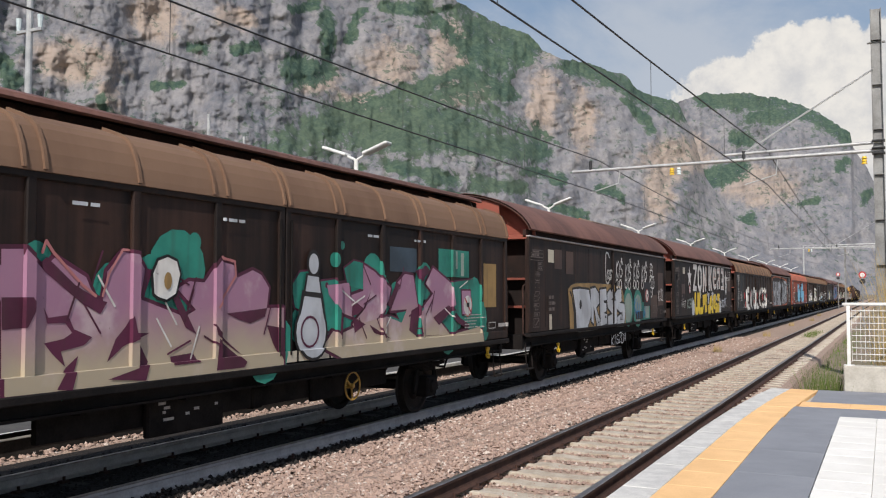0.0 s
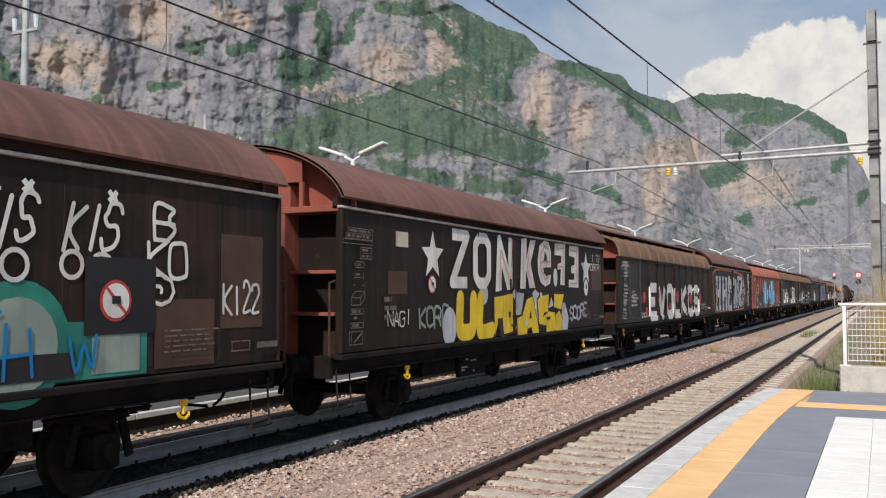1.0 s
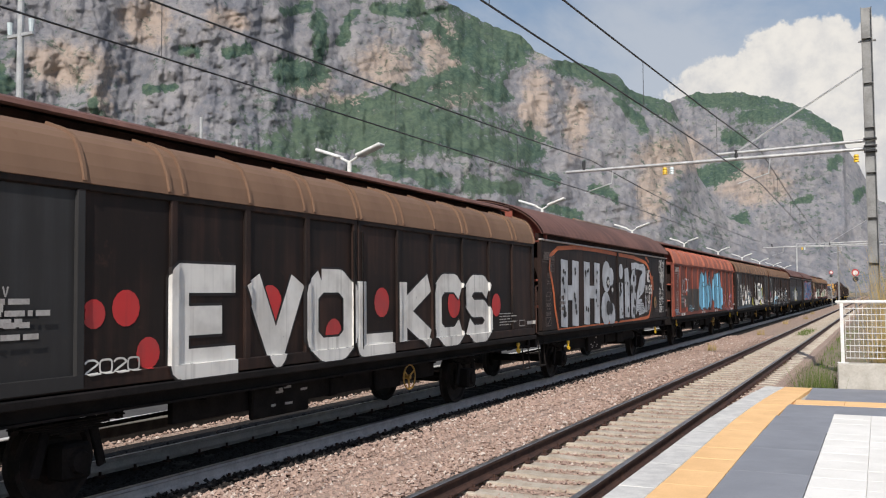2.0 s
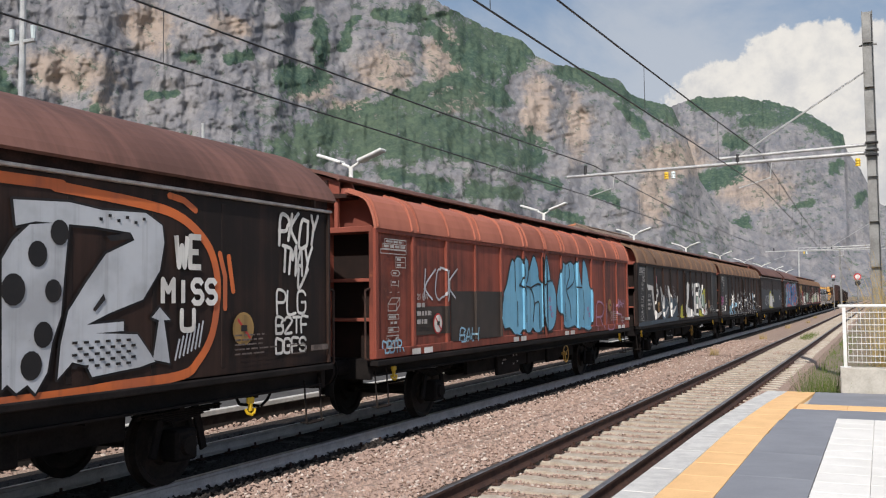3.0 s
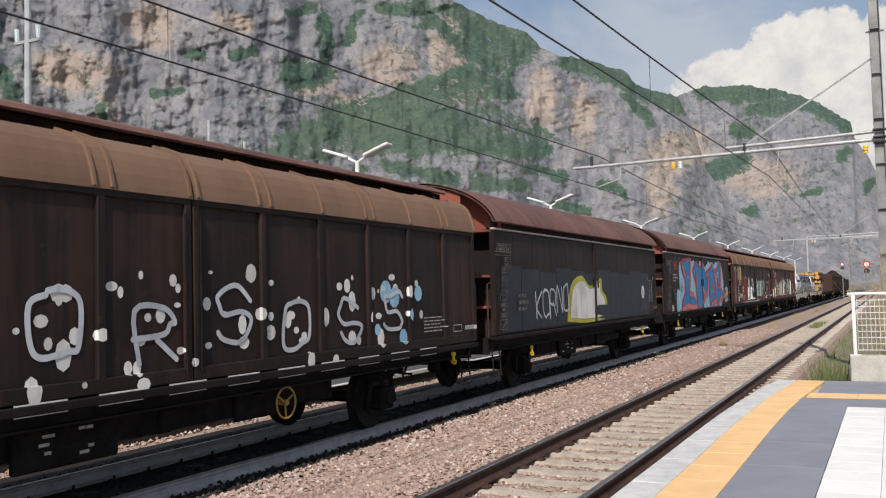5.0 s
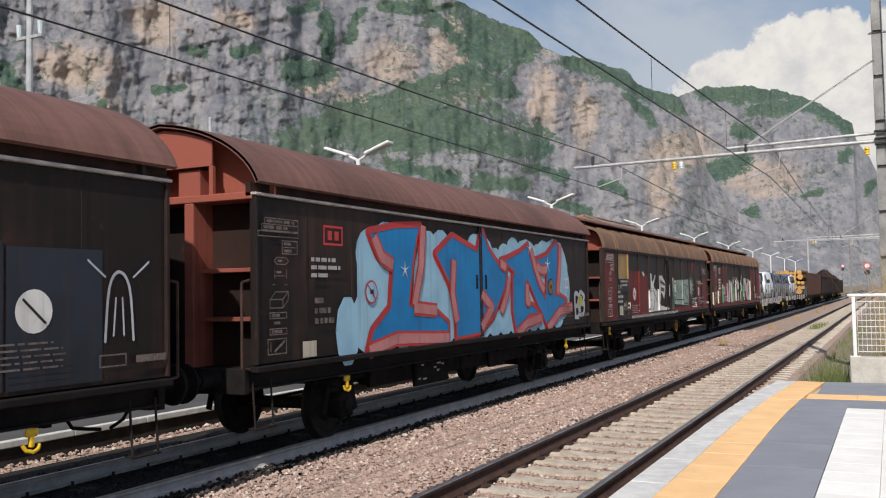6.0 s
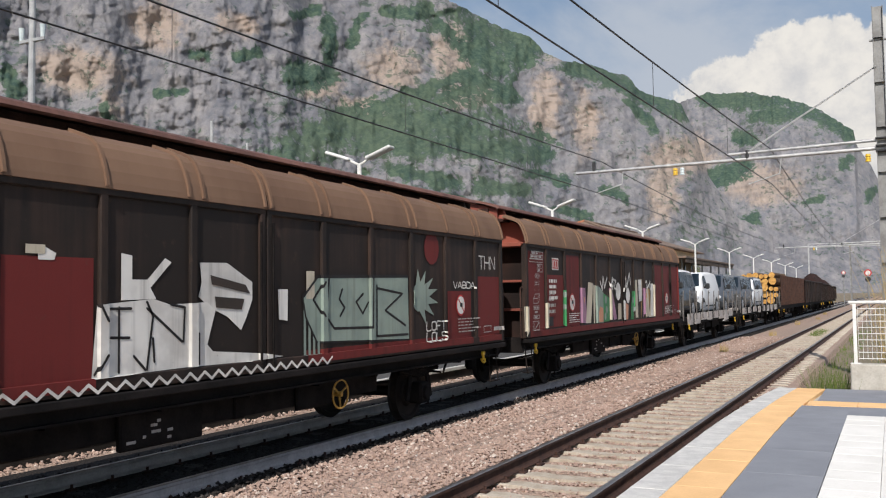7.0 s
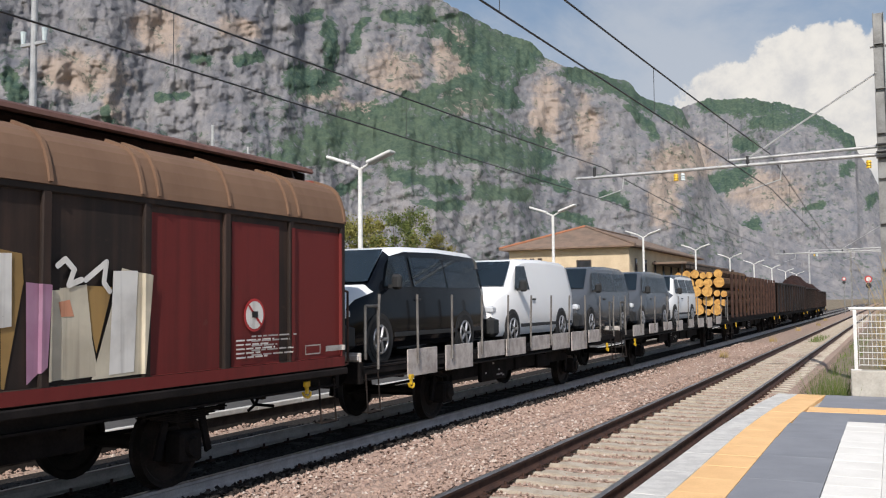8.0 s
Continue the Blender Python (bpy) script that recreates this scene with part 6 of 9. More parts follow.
coat_36 = [(7.92,2.89), (8.51,2.92), (8.9,2.88), (9.45,2.9), (9.68,2.79), (9.71,2.62), (9.65,2.33), (9.42,2.04), (8.98,1.91), (8.72,1.81), (9.17,1.83), (9.17,1.74), (8.82,1.73), (9.35,1.7), (9.52,1.51), (9.59,1.42), (9.39,1.38), (9.13,1.36), (8.79,1.33), (8.72,1.44), (8.56,1.48), (8.4,1.34), (8.43,1.65), (8.51,1.94), (8.71,2.2), (8.94,2.47), (9.3,2.62), (9.25,2.69), (8.8,2.72), (8.15,2.72), (7.95,2.67)]
coat_37 = [(9.54,1.86), (9.65,1.96), (9.8,1.83), (9.71,1.83), (9.8,1.39), (9.56,1.44), (9.64,1.83)]
shapes(w, "silver_letter", [coat_35, coat_36, coat_37], G["silver"], 2, False, "silver painted dotted letters", G["black"], 0.05)
for u, v, r in ((8.17, 2.44, 0.10), (7.93, 2.13, 0.12), (8.34, 2.12, 0.09), (8.24, 1.74, 0.10), (8.12, 1.48, 0.11), (8.40, 2.64, 0.10)):
    paint(w, "black_dot", [disc(u, v, r, 14, 1.15)], G["black"], 5)
shapes(w, "letter_slot", [[(8.94,2.64), (9.23,2.69), (9.25,2.63), (8.99,2.59)], [(8.78,1.95), (8.91,2.1), (8.93,2.04), (8.81,1.93)]], G["black"], 5)
r4 = random.Random(9)
paint(w, "black_flecks", [disc(r4.choice([1.6, 2.45, 3.4, 4.3, 7.35, 6.7]) + r4.uniform(-0.13, 0.13), r4.uniform(1.35, 2.6), r4.uniform(0.025, 0.075), 10) for k in range(45)] + [slab(u, v, u + 0.06, v + 0.025) for u, v in [(8.55 + 0.13 * (k % 6) + 0.06 * (k // 6 % 2), 1.42 + 0.055 * (k // 6)) for k in range(30)]] + [slab(8.85 + 0.11 * k, 2.78 + 0.04 * (k % 2), 8.89 + 0.11 * k, 2.81 + 0.04 * (k % 2)) for k in range(6)], G["black"], 5)
paint(w, "black_eyes", [disc(5.35, 2.30, 0.16), disc(5.75, 2.10, 0.14), disc(5.35, 1.62, 0.2), disc(5.62, 1.60, 0.17)], G["black"], 4)
paint(w, "white_eyes", [disc(5.36, 2.30, 0.11, 12, 0.7), disc(5.76, 2.10, 0.09, 12, 0.7)], G["white"], 5)
write(w, "WE", 9.88, 2.38, 0.17, 0.32, 0.065, G["white"], 3, soft=False)
write(w, "MISS", 9.69, 2.0, 0.155, 0.24, 0.06, G["white"], 3, soft=False, gap=0.42)
write(w, "U", 9.97, 1.72, 0.18, 0.20, 0.06, G["white"], 3)
paint(w, "white_fringe", [q for k in range(7) for q in ribbon([(9.88 + 0.06 * k, 1.42 + 0.02 * k), (9.94 + 0.06 * k, 1.62 + 0.03 * k)], 0.025)], G["silver"], 3)
write(w, "PKOY", 11.66, 2.72, 0.17, 0.36, 0.05, G["white"], 1, slant=0.15, wobble=0.05)
write(w, "TMAY", 11.70, 2.40, 0.13, 0.32, 0.045, G["white"], 1, slant=0.15, wobble=0.05)
write(w, "V", 11.98, 2.16, 0.2, 0.25, 0.045, G["white"], 1, slant=0.4)
write(w, "PLG", 11.63, 1.86, 0.17, 0.27, 0.035, G["white"], 1)
write(w, "B2TF", 11.61, 1.62, 0.14, 0.19, 0.035, G["white"], 1)
write(w, "DGFS", 11.61, 1.38, 0.13, 0.17, 0.035, G["white"], 1)
warning_disc(w, 10.98, 1.70, 0.19, False, G["ochre"], G["ochre"])

# the red wagon with two pale blue bubble words
w = W[5]
standard_marks(w, 14.35, B, 53)
shapes(w, "soot_panel", [slab(2.48, 1.30, 4.72, 2.15), slab(1.2, 1.45, 2.4, 1.9)], G["grime"], 0, B, "black overpainted patch")
coat_38 = [(4.71,1.72), (4.69,1.63), (4.77,1.5), (4.92,1.44), (5.17,1.45), (5.44,1.31), (5.54,1.32), (5.66,1.28), (5.88,1.39), (6.02,1.36), (6.18,1.32), (6.34,1.33), (6.46,1.41), (6.59,1.34), (6.81,1.3), (7.04,1.37), (7.11,1.62), (7.13,2.24), (7.0,2.35), (6.87,2.42), (6.82,2.66), (6.63,2.88), (6.5,2.84), (6.29,2.58), (6.25,2.75), (6.08,2.85), (5.92,2.77), (5.79,2.83), (5.6,2.83), (5.46,2.73), (5.36,2.77), (5.23,2.63), (5.04,2.27), (4.77,2.01)]
coat_39 = [(7.18,2.36), (7.21,2.81), (7.38,2.95), (7.53,2.7), (7.63,2.41), (7.79,2.35), (7.99,2.05), (7.95,1.58), (7.73,1.36), (7.42,1.31), (7.23,1.42), (7.16,1.86)]
coat_40 = [(8.06,2.05), (8.18,2.32), (8.42,2.74), (8.54,2.82), (8.72,2.78), (8.91,2.82), (9.11,2.85), (9.31,2.79), (9.45,2.83), (9.62,2.88), (9.73,2.73), (9.9,2.35), (9.99,2.35), (10.06,2.87), (10.21,2.91), (10.41,2.68), (10.57,2.32), (10.81,2.11), (10.83,1.62), (10.54,1.26), (10.15,1.24), (9.85,1.32), (9.56,1.28), (9.35,1.37), (9.09,1.35), (8.77,1.33), (8.52,1.41), (8.4,1.63), (8.12,1.77)]
for hull in [coat_38, coat_39, coat_40]:
    paint(w, "bubble_rim", ribbon(smooth_line(hull + hull[:1], 3), 0.09), G["black"], 0, B)
    paint(w, "bubble_letters", [smooth_line(hull + hull[:1], 3)[:-1]], G["bubble"], 1, B, "pale blue bubble graffiti with black outlines")
coat_41 = [(5.46,2.75), (5.48,2.17)]
coat_42 = [(5.59,1.95), (5.58,1.47)]
coat_43 = [(5.9,2.78), (5.95,2.51), (5.79,2.33), (5.7,2.28)]
coat_44 = [(5.7,2.28), (5.94,2.22), (6.06,1.89), (5.98,1.55)]
coat_45 = [(6.25,2.69), (6.17,2.4), (5.98,2.25)]
coat_46 = [(5.98,2.25), (6.34,2.23), (6.55,1.94), (6.46,1.53)]
coat_47 = [(6.34,2.23), (6.76,2.32), (6.95,2.3)]
coat_48 = [(6.57,1.88), (6.68,1.93), (6.85,1.9), (6.87,1.38)]
coat_49 = [(8.66,2.79), (8.62,2.33)]
coat_50 = [(8.91,2.8), (8.97,2.55), (8.71,2.22), (8.96,1.9), (9.02,1.53)]
coat_51 = [(9.31,2.79), (9.3,2.41), (8.78,2.22)]
coat_52 = [(9.44,2.42), (9.5,1.81), (9.4,1.4)]
coat_53 = [(9.51,2.27), (9.94,2.27)]
coat_54 = [(10.02,2.19), (10.08,1.8), (10.0,1.49)]
coat_55 = [(8.65,1.9), (8.64,1.48)]
coat_56 = [(7.25,1.96), (7.35,1.93)]
coat_57 = [(7.63,2.41), (7.33,2.36), (7.17,2.3)]
for line in [coat_41, coat_42, coat_43, coat_44, coat_45, coat_46, coat_47, coat_48, coat_49, coat_50, coat_51, coat_52, coat_53, coat_54, coat_55, coat_56, coat_57]:
    paint(w, "bubble_line", ribbon(smooth_line(line, 4), 0.035), G["black"], 3, B)
for u, v in ((7.45, 1.95), (7.5, 1.75), (7.58, 1.6), (10.3, 1.7), (10.4, 1.55)):
    write(w, "XO", u, v, 0.06, 0.09, 0.015, G["magenta"], 4, ribbed=B)
write(w, "KOK", 1.45, 2.05, 0.35, 0.5, 0.035, G["silver"], 1, slant=0.2, wobble=0.08, ribbed=B)
write(w, "BAH", 2.80, 1.28, 0.2, 0.22, 0.03, G["sky"], 2, slant=0.2, ribbed=B)
write(w, "DBTR", 0.14, 1.24, 0.12, 0.16, 0.03, G["sky"], 1, ribbed=B)
warning_disc(w, 1.95, 1.62, 0.17, B)
warning_disc(w, 12.38, 1.81, 0.17, B, G["ochre"], G["ochre"])
write(w, "RUS", 11.1, 1.22, 0.65, 0.68, 0.05, G["lilac"], 1, slant=0.15, gap=0.45, wobble=0.05, ribbed=B)
write(w, "BAH", 13.2, 1.75, 0.2, 0.2, 0.03, G["lilac"], 1, ribbed=B)
for u in (0.95, 5.2, 8.4, 13.0):
    paint(w, "lever_plate", [slab(u, 1.17, u + 0.28, 1.26), slab(u + 0.4, 1.17, u + 0.7, 1.26)], G["white"], 6, B)

# white dripping strokes and a white and yellow piece
w = W[6]
standard_marks(w, 14.35, B, 63)
shapes(w, "grey_panel", [slab(12.95, 1.2, 14.25, 2.98), slab(-0.08, 1.2, 2.12, 2.98)], M["grey_skin"], 0, B, "dark grey repainted panel")
shapes(w, "blue_grey_mist", [[(3.15,2.05), (4.26,1.96), (4.45,1.44), (3.85,1.18), (3.36,1.22)], [(4.53,1.96), (5.76,1.98), (5.91,1.36), (4.95,1.21), (4.59,1.28)], [(-0.15,1.24), (0.49,1.27), (2.1,1.28), (5.74,1.3), (5.73,1.19), (2.1,1.16), (-0.09,1.12)]], G["steel_blue"], 0, B, "blue-grey sprayed mist")
coat_58 = [(1.06,2.42), (1.75,2.39), (2.04,2.37), (2.11,2.06), (2.22,1.74), (2.28,1.55), (2.7,1.49), (3.2,1.56), (3.19,1.47), (2.81,1.36), (2.22,1.3), (2.06,1.56), (1.88,2.06), (1.82,2.24), (1.32,2.24), (1.08,2.32)]
coat_59 = [(3.04,2.37), (3.21,2.34), (3.44,2.12), (3.62,1.9), (3.61,1.76), (3.49,1.7), (3.46,1.52), (3.86,1.54), (4.25,1.73), (4.29,1.65), (3.98,1.46), (3.51,1.31), (3.37,1.56), (3.2,1.98)]
coat_60 = [(4.18,2.41), (4.37,2.4), (4.75,2.03), (4.78,1.73), (4.66,1.58), (5.11,1.57), (5.59,1.74), (5.62,1.66), (5.18,1.44), (4.69,1.33), (4.55,1.58), (4.39,1.96)]
coat_61 = [(5.64,1.86), (5.76,2.07), (5.9,2.04), (5.79,1.78)]
shapes(w, "white_drip", [coat_58, coat_59, coat_60, coat_61], G["white"], 1, B, "white sprayed sweeping strokes")
shapes(w, "drip_nick", [[(3.32,2.01), (3.44,2.05), (3.47,1.87), (3.37,1.8)], [(4.56,2.02), (4.68,2.05), (4.73,1.84), (4.6,1.79)]], G["steel_blue"], 2, B)
paint(w, "white_squiggle", ribbon(smooth_line([(2.58,2.43), (2.61,2.25), (2.74,2.22), (2.71,2.12), (2.56,2.05), (2.38,2.05), (2.35,1.9), (2.28,1.83)], 4), 0.10), G["white"], 1, B)
paint(w, "pink_bar", [[(2.51,2.7), (2.61,2.71), (2.58,2.48), (2.51,2.47)]], G["pink"], 1, B)
warning_disc(w, 2.76, 1.70, 0.17, B, G["ochre"], G["ochre"])
for u in (3.85, 5.1):
    for k in range(3):
        paint(w, "thin_drip", ribbon([(u + 0.17 * k, 2.42 - 0.12 * k), (u + 0.06 + 0.17 * k, 2.25 - 0.12 * k), (u + 0.02 + 0.17 * k, 2.05 - 0.06 * k)], 0.02) + ribbon([(u, 2.06), (u + 0.6, 1.72)], 0.02), G["silver"], 2, B)
shapes(w, "yellow_mist", [[(6.25,1.24), (6.45,1.67), (6.73,1.75), (6.81,1.27)], [(7.1,1.29), (7.31,1.56), (8.51,1.46), (8.5,1.17)], [(10.47,1.55), (10.83,2.43), (11.43,2.21), (11.54,1.52)]] + [[(10.66,2.09), (10.72,2.17), (11.16,2.19), (11.31,2.36), (11.51,2.3), (11.41,2.03), (11.52,1.8), (11.34,1.7), (11.27,2.0), (10.92,2.06)], [(9.84,1.24), (10.01,1.48), (10.35,1.53), (10.53,1.44), (10.78,1.27), (10.71,1.22)]], G["lime"], 0, B, "yellow sprayed mist")
shapes(w, "white_piece", [[(7.51,2.4), (7.73,2.57), (8.1,2.47), (7.9,2.01), (7.63,1.64), (8.51,1.51), (8.94,1.4), (8.62,1.24), (7.36,1.26), (7.11,1.52), (7.33,2.01)], [(8.98,2.52), (9.97,2.58), (10.21,2.4), (9.81,2.15), (9.7,1.26), (8.89,1.32)], disc(8.6, 2.3, 0.26, 16)], G["white"], 1, B, "white sprayed piece with black outline", G["black"], 0.11)
shapes(w, "white_letter", [[(9.85,2.45), (10.01,2.55), (10.18,2.53), (10.25,2.44), (10.21,2.29), (10.01,2.26), (10.04,2.0), (10.15,1.95), (10.41,2.14), (10.72,2.52), (10.82,2.45), (10.59,2.09), (10.32,1.85), (10.53,1.74), (10.72,1.53), (11.4,1.39), (11.35,1.56), (11.34,1.7), (11.72,1.74), (11.83,1.33), (11.4,1.28), (10.84,1.26), (10.65,1.35), (10.47,1.54), (10.01,1.58), (9.84,1.31)]], G["white"], 2, B, "white sprayed piece with black outline", G["black"], 0.11)
shapes(w, "pale_blob", [[(10.56,1.89), (10.66,2.09), (10.92,2.17), (11.27,2.11), (11.34,1.86), (11.3,1.54), (11.05,1.42), (10.72,1.58), (10.58,1.74)], [(10.12,2.19), (10.29,2.39), (10.53,2.34), (10.41,2.19), (10.23,2.02), (10.12,2.07)]], G["sage"], 1, B)
shapes(w, "white_piece_eye", [disc(8.6, 2.30, 0.11), [(9.3,2.39), (9.77,2.41), (9.6,2.2), (9.24,2.2)], [(11.5,1.61), (11.64,1.62), (11.7,1.46), (11.5,1.44)], [(9.85,2.4), (10.04,2.43), (10.11,2.41), (10.06,2.36), (9.85,2.33)], slab(9.3, 1.75, 9.62, 2.05), slab(9.3, 1.38, 9.62, 1.55)], G["black"], 4, B)
paint(w, "pale_eye", [slab(9.33, 1.78, 9.59, 2.02)], G["sage"], 5, B)
write(w, "2018", 10.9, 1.34, 0.13, 0.12, 0.02, G["red"], 5, ribbed=B)
warning_disc(w, 12.27, 1.70, 0.19, B, G["ochre"], G["ochre"])

# splashes of white and blue
w = W[7]
shapes(w, "grey_panel", [slab(0.1, 1.2, 2.02, 2.96)], M["grey_skin"], 0, B, "dark grey repainted panel")
standard_marks(w, 14.35, B, 73)
r7 = random.Random(21)
paint(w, "blue_splash", [disc(2.5 + 0.3 * k, 1.35 + r7.uniform(-0.1, 0.35), r7.uniform(0.10, 0.24), 10) for k in range(8)] + [disc(11.0 + 0.25 * k, 1.35 + r7.uniform(0, 0.7), r7.uniform(0.08, 0.2), 10) for k in range(6)], G["sky"], 0, B, "pale blue sprayed splashes")
burst = []
for k in range(11):
    an = 2 * math.pi * k / 11 + 0.2
    burst.append([(3.75 + 0.08 * math.cos(an + 1.5), 1.85 + 0.08 * math.sin(an + 1.5)), (3.75 + 0.75 * math.cos(an), 1.85 + 0.55 * math.sin(an)), (3.75 - 0.08 * math.cos(an + 1.5), 1.85 - 0.08 * math.sin(an + 1.5))])
paint(w, "white_burst", burst, G["white"], 1, B, "white sprayed star burst")
paint(w, "white_flecks", [disc(r7.uniform(5.0, 12.8), r7.uniform(1.15, 2.3), r7.uniform(0.03, 0.10), 8, r7.uniform(0.5, 1.6)) for k in range(70)] + [slab(2.3 + 0.9 * k, 1.05, 2.85 + 0.9 * k, 1.16) for k in range(12)], G["white"], 0, B, "white flecks of worn graffiti")
for k in range(6):
    write(w, r7.choice("SGKRO"), 5.2 + 1.2 * k, 1.45, 0.5, 0.55, 0.06, G["silver"], 1, wobble=0.12, seed=k, ribbed=B)
write(w, "BA", 0.1, 1.72, 0.34, 0.3, 0.06, G["magenta"], 2, wobble=0.06, ribbed=B)
write(w, "ZERO", 0.12, 1.36, 0.2, 0.22, 0.035, G["white"], 2, ribbed=B)
write(w, "VOT", 1.1, 1.82, 0.18, 0.24, 0.03, G["silver"], 1, ribbed=B)
warning_disc(w, 2.67, 1.72, 0.18, B, G["ochre"], G["ochre"])

# blue-black lower wall with a white and yellow flare
w = W[8]
standard_marks(w, 12.8, False, 83)
shapes(w, "dark_panel", [slab(0.4 + 1.05 * k, 1.24, 1.42 + 1.05 * k, 2.50 - 0.05 * (k % 3)) for k in range(11)], G["navy"], 0, False, "blue-black painted lower wall")
flare = smooth_line([(4.2, 1.3), (4.5, 2.1), (5.3, 2.35), (6.0, 2.1), (6.9, 2.3), (7.0, 2.0), (7.3, 1.85), (7.4, 1.62), (6.6, 1.6), (6.4, 1.35), (7.2, 1.25), (5.5, 1.22)], 4)
paint(w, "yellow_flare", [flare], G["lime"], 1, False, "yellow edged white graffiti flare")
paint(w, "white_flare", [[(5.8 + (u - 5.8) * 0.86, 1.7 + (v - 1.7) * 0.8) for u, v in flare]], G["white"], 2)
paint(w, "sign_face", [disc(11.17, 1.90, 0.19, 20)], G["white"], 2, False, "round white warning sign")
paint(w, "sign_bar", ribbon([(11.06, 2.0), (11.28, 1.8)], 0.025), G["black"], 3)
paint(w, "ghost_tag", ribbon(smooth_line([(11.95, 1.6), (12.0, 2.1), (12.12, 2.25), (12.25, 2.1), (12.3, 1.6)], 4), 0.03) + ribbon([(12.05, 1.65), (12.08, 2.0)], 0.02) + ribbon([(12.18, 1.65), (12.16, 2.0)], 0.02) + ribbon([(11.75, 2.35), (11.95, 2.2)], 0.02) + ribbon([(12.5, 2.35), (12.3, 2.2)], 0.02), G["silver"], 2)
write(w, "KORNO", 2.2, 1.5, 0.35, 0.55, 0.05, G["silver"], 2, wobble=0.1)

# great blue letters edged in red
w = W[9]
standard_marks(w, 12.8, False, 93)
paint(w, "pale_halo", [disc(2.6 + 0.45 * k, 2.55 + 0.12 * math.sin(k * 1.7), 0.38, 14) for k in range(19)] + [disc(2.55 + 0.5 * k, 1.62, 0.46, 14) for k in range(17)] + [slab(2.25, 1.45, 10.7, 2.5), disc(2.0, 1.5, 0.3, 10, 1.6), disc(10.9, 2.0, 0.5, 14, 1.3)], G["sky"], 0, False, "pale blue sprayed halo")
big_l = [(2.55, 2.86), (3.28, 2.98), (4.12, 3.04), (4.0, 2.86), (3.84, 2.42), (3.71, 1.82), (4.58, 1.71), (5.06, 1.49), (5.05, 1.23), (3.66, 1.33), (2.98, 1.3), (2.48, 1.2), (2.62, 1.48), (3.12, 1.79), (3.21, 2.37), (2.78, 2.56)]
big_m = [(4.61, 2.62), (5.25, 2.94), (6.25, 2.72), (6.36, 2.97), (6.52, 3.1), (6.76, 2.78), (7.22, 2.5), (7.65, 2.44), (7.52, 2.06), (6.95, 1.54), (6.33, 1.26), (5.35, 1.22), (5.33, 1.78), (5.09, 2.16)]
big_n = [(7.32,2.57), (7.77,2.65), (8.28,2.76), (8.77,2.93), (8.85,2.72), (9.03,2.45), (9.31,2.17), (9.56,1.99), (9.73,1.84), (9.82,2.23), (9.84,2.48), (9.78,2.53), (9.56,2.48), (9.23,2.54), (9.11,2.62), (9.83,2.75), (10.45,3.05), (10.57,3.02), (10.55,2.5), (10.34,1.89), (10.59,1.91), (11.13,1.77), (10.49,1.53), (9.91,1.29), (9.78,1.24), (9.47,1.55), (9.31,1.65), (8.88,2.05), (8.68,2.22), (8.62,2.16), (8.59,1.79), (8.77,1.75), (9.15,1.66), (9.35,1.53), (8.77,1.51), (8.42,1.37), (8.09,1.2), (8.03,1.2), (7.87,1.61), (7.89,2.11), (7.9,2.31), (8.01,2.36), (7.6,2.5)]
for k, shape in enumerate((big_l, big_m, big_n)):
    paint(w, "letter_edge", ribbon(shape + shape[:1], 0.15), G["red"], 2, False, "red edge of a great blue letter")
    paint(w, "letter", [shape], G["blue"], 4, False, "great blue angular graffiti letter")
    paint(w, "letter_rim", ribbon(shape + shape[:1], 0.045), G["red"], 5)
for k, line in enumerate(([(2.67, 2.8), (2.89, 2.52), (3.21, 2.41)], [(4.18, 3.05), (4.1, 2.42), (3.86, 1.81)], [(2.51, 1.2), (3.31, 1.33), (5.05, 1.25)], [(3.85, 1.77), (4.62, 1.71)], [(5.28, 2.54), (5.21, 1.97), (5.36, 1.5)], [(6.41, 1.96), (6.86, 1.7), (6.38, 1.36)], [(8.9,2.84), (9.11,2.51), (9.39,2.17), (9.65,1.99)], [(9.23,2.51), (9.48,2.42), (9.83,2.44)], [(10.71,3.0), (10.65,2.5), (10.49,1.92)], [(8.66,2.14), (8.64,1.79), (8.8,1.75)], [(8.09,1.17), (8.62,1.36), (9.47,1.44)], [(9.82,1.2), (10.59,1.53), (11.48,1.62)], [(7.27,2.53), (7.57,2.45)], [(7.72,2.26), (7.6,1.97), (7.28,1.6)])):
    paint(w, "red_rim", ribbon(line, 0.23, False), G["red"], 6)
    paint(w, "pink_side", ribbon(line, 0.15, False), G["pink"], 7, False, "pink shaded side of a letter")
paint(w, "halo_edge", [[(7.27,2.69), (7.48,2.83), (7.83,2.92), (8.14,2.83), (8.34,2.98), (8.69,3.04), (8.99,2.98), (9.23,2.87), (9.48,3.01), (9.65,3.06), (9.92,3.02), (10.3,3.12), (10.81,3.04), (11.09,2.79), (11.26,2.52), (11.19,2.04), (11.13,1.77), (10.39,1.54), (9.91,1.23), (9.23,1.25), (8.03,1.19), (7.78,1.4), (7.55,1.3), (7.28,1.28)]], G["sky"], 1, False, "pale blue sprayed halo")
paint(w, "letter_gleam", [star(3.55, 2.35, 0.16, 0.15), star(9.85, 2.55, 0.2, 0.12), star(8.8, 2.85, 0.16, 0.12)], G["white"], 9)
warning_disc(w, 2.60, 2.02, 0.17, False, G["sky"])
warning_disc(w, 10.07, 2.07, 0.18, False, G["ochre"], G["ochre"])
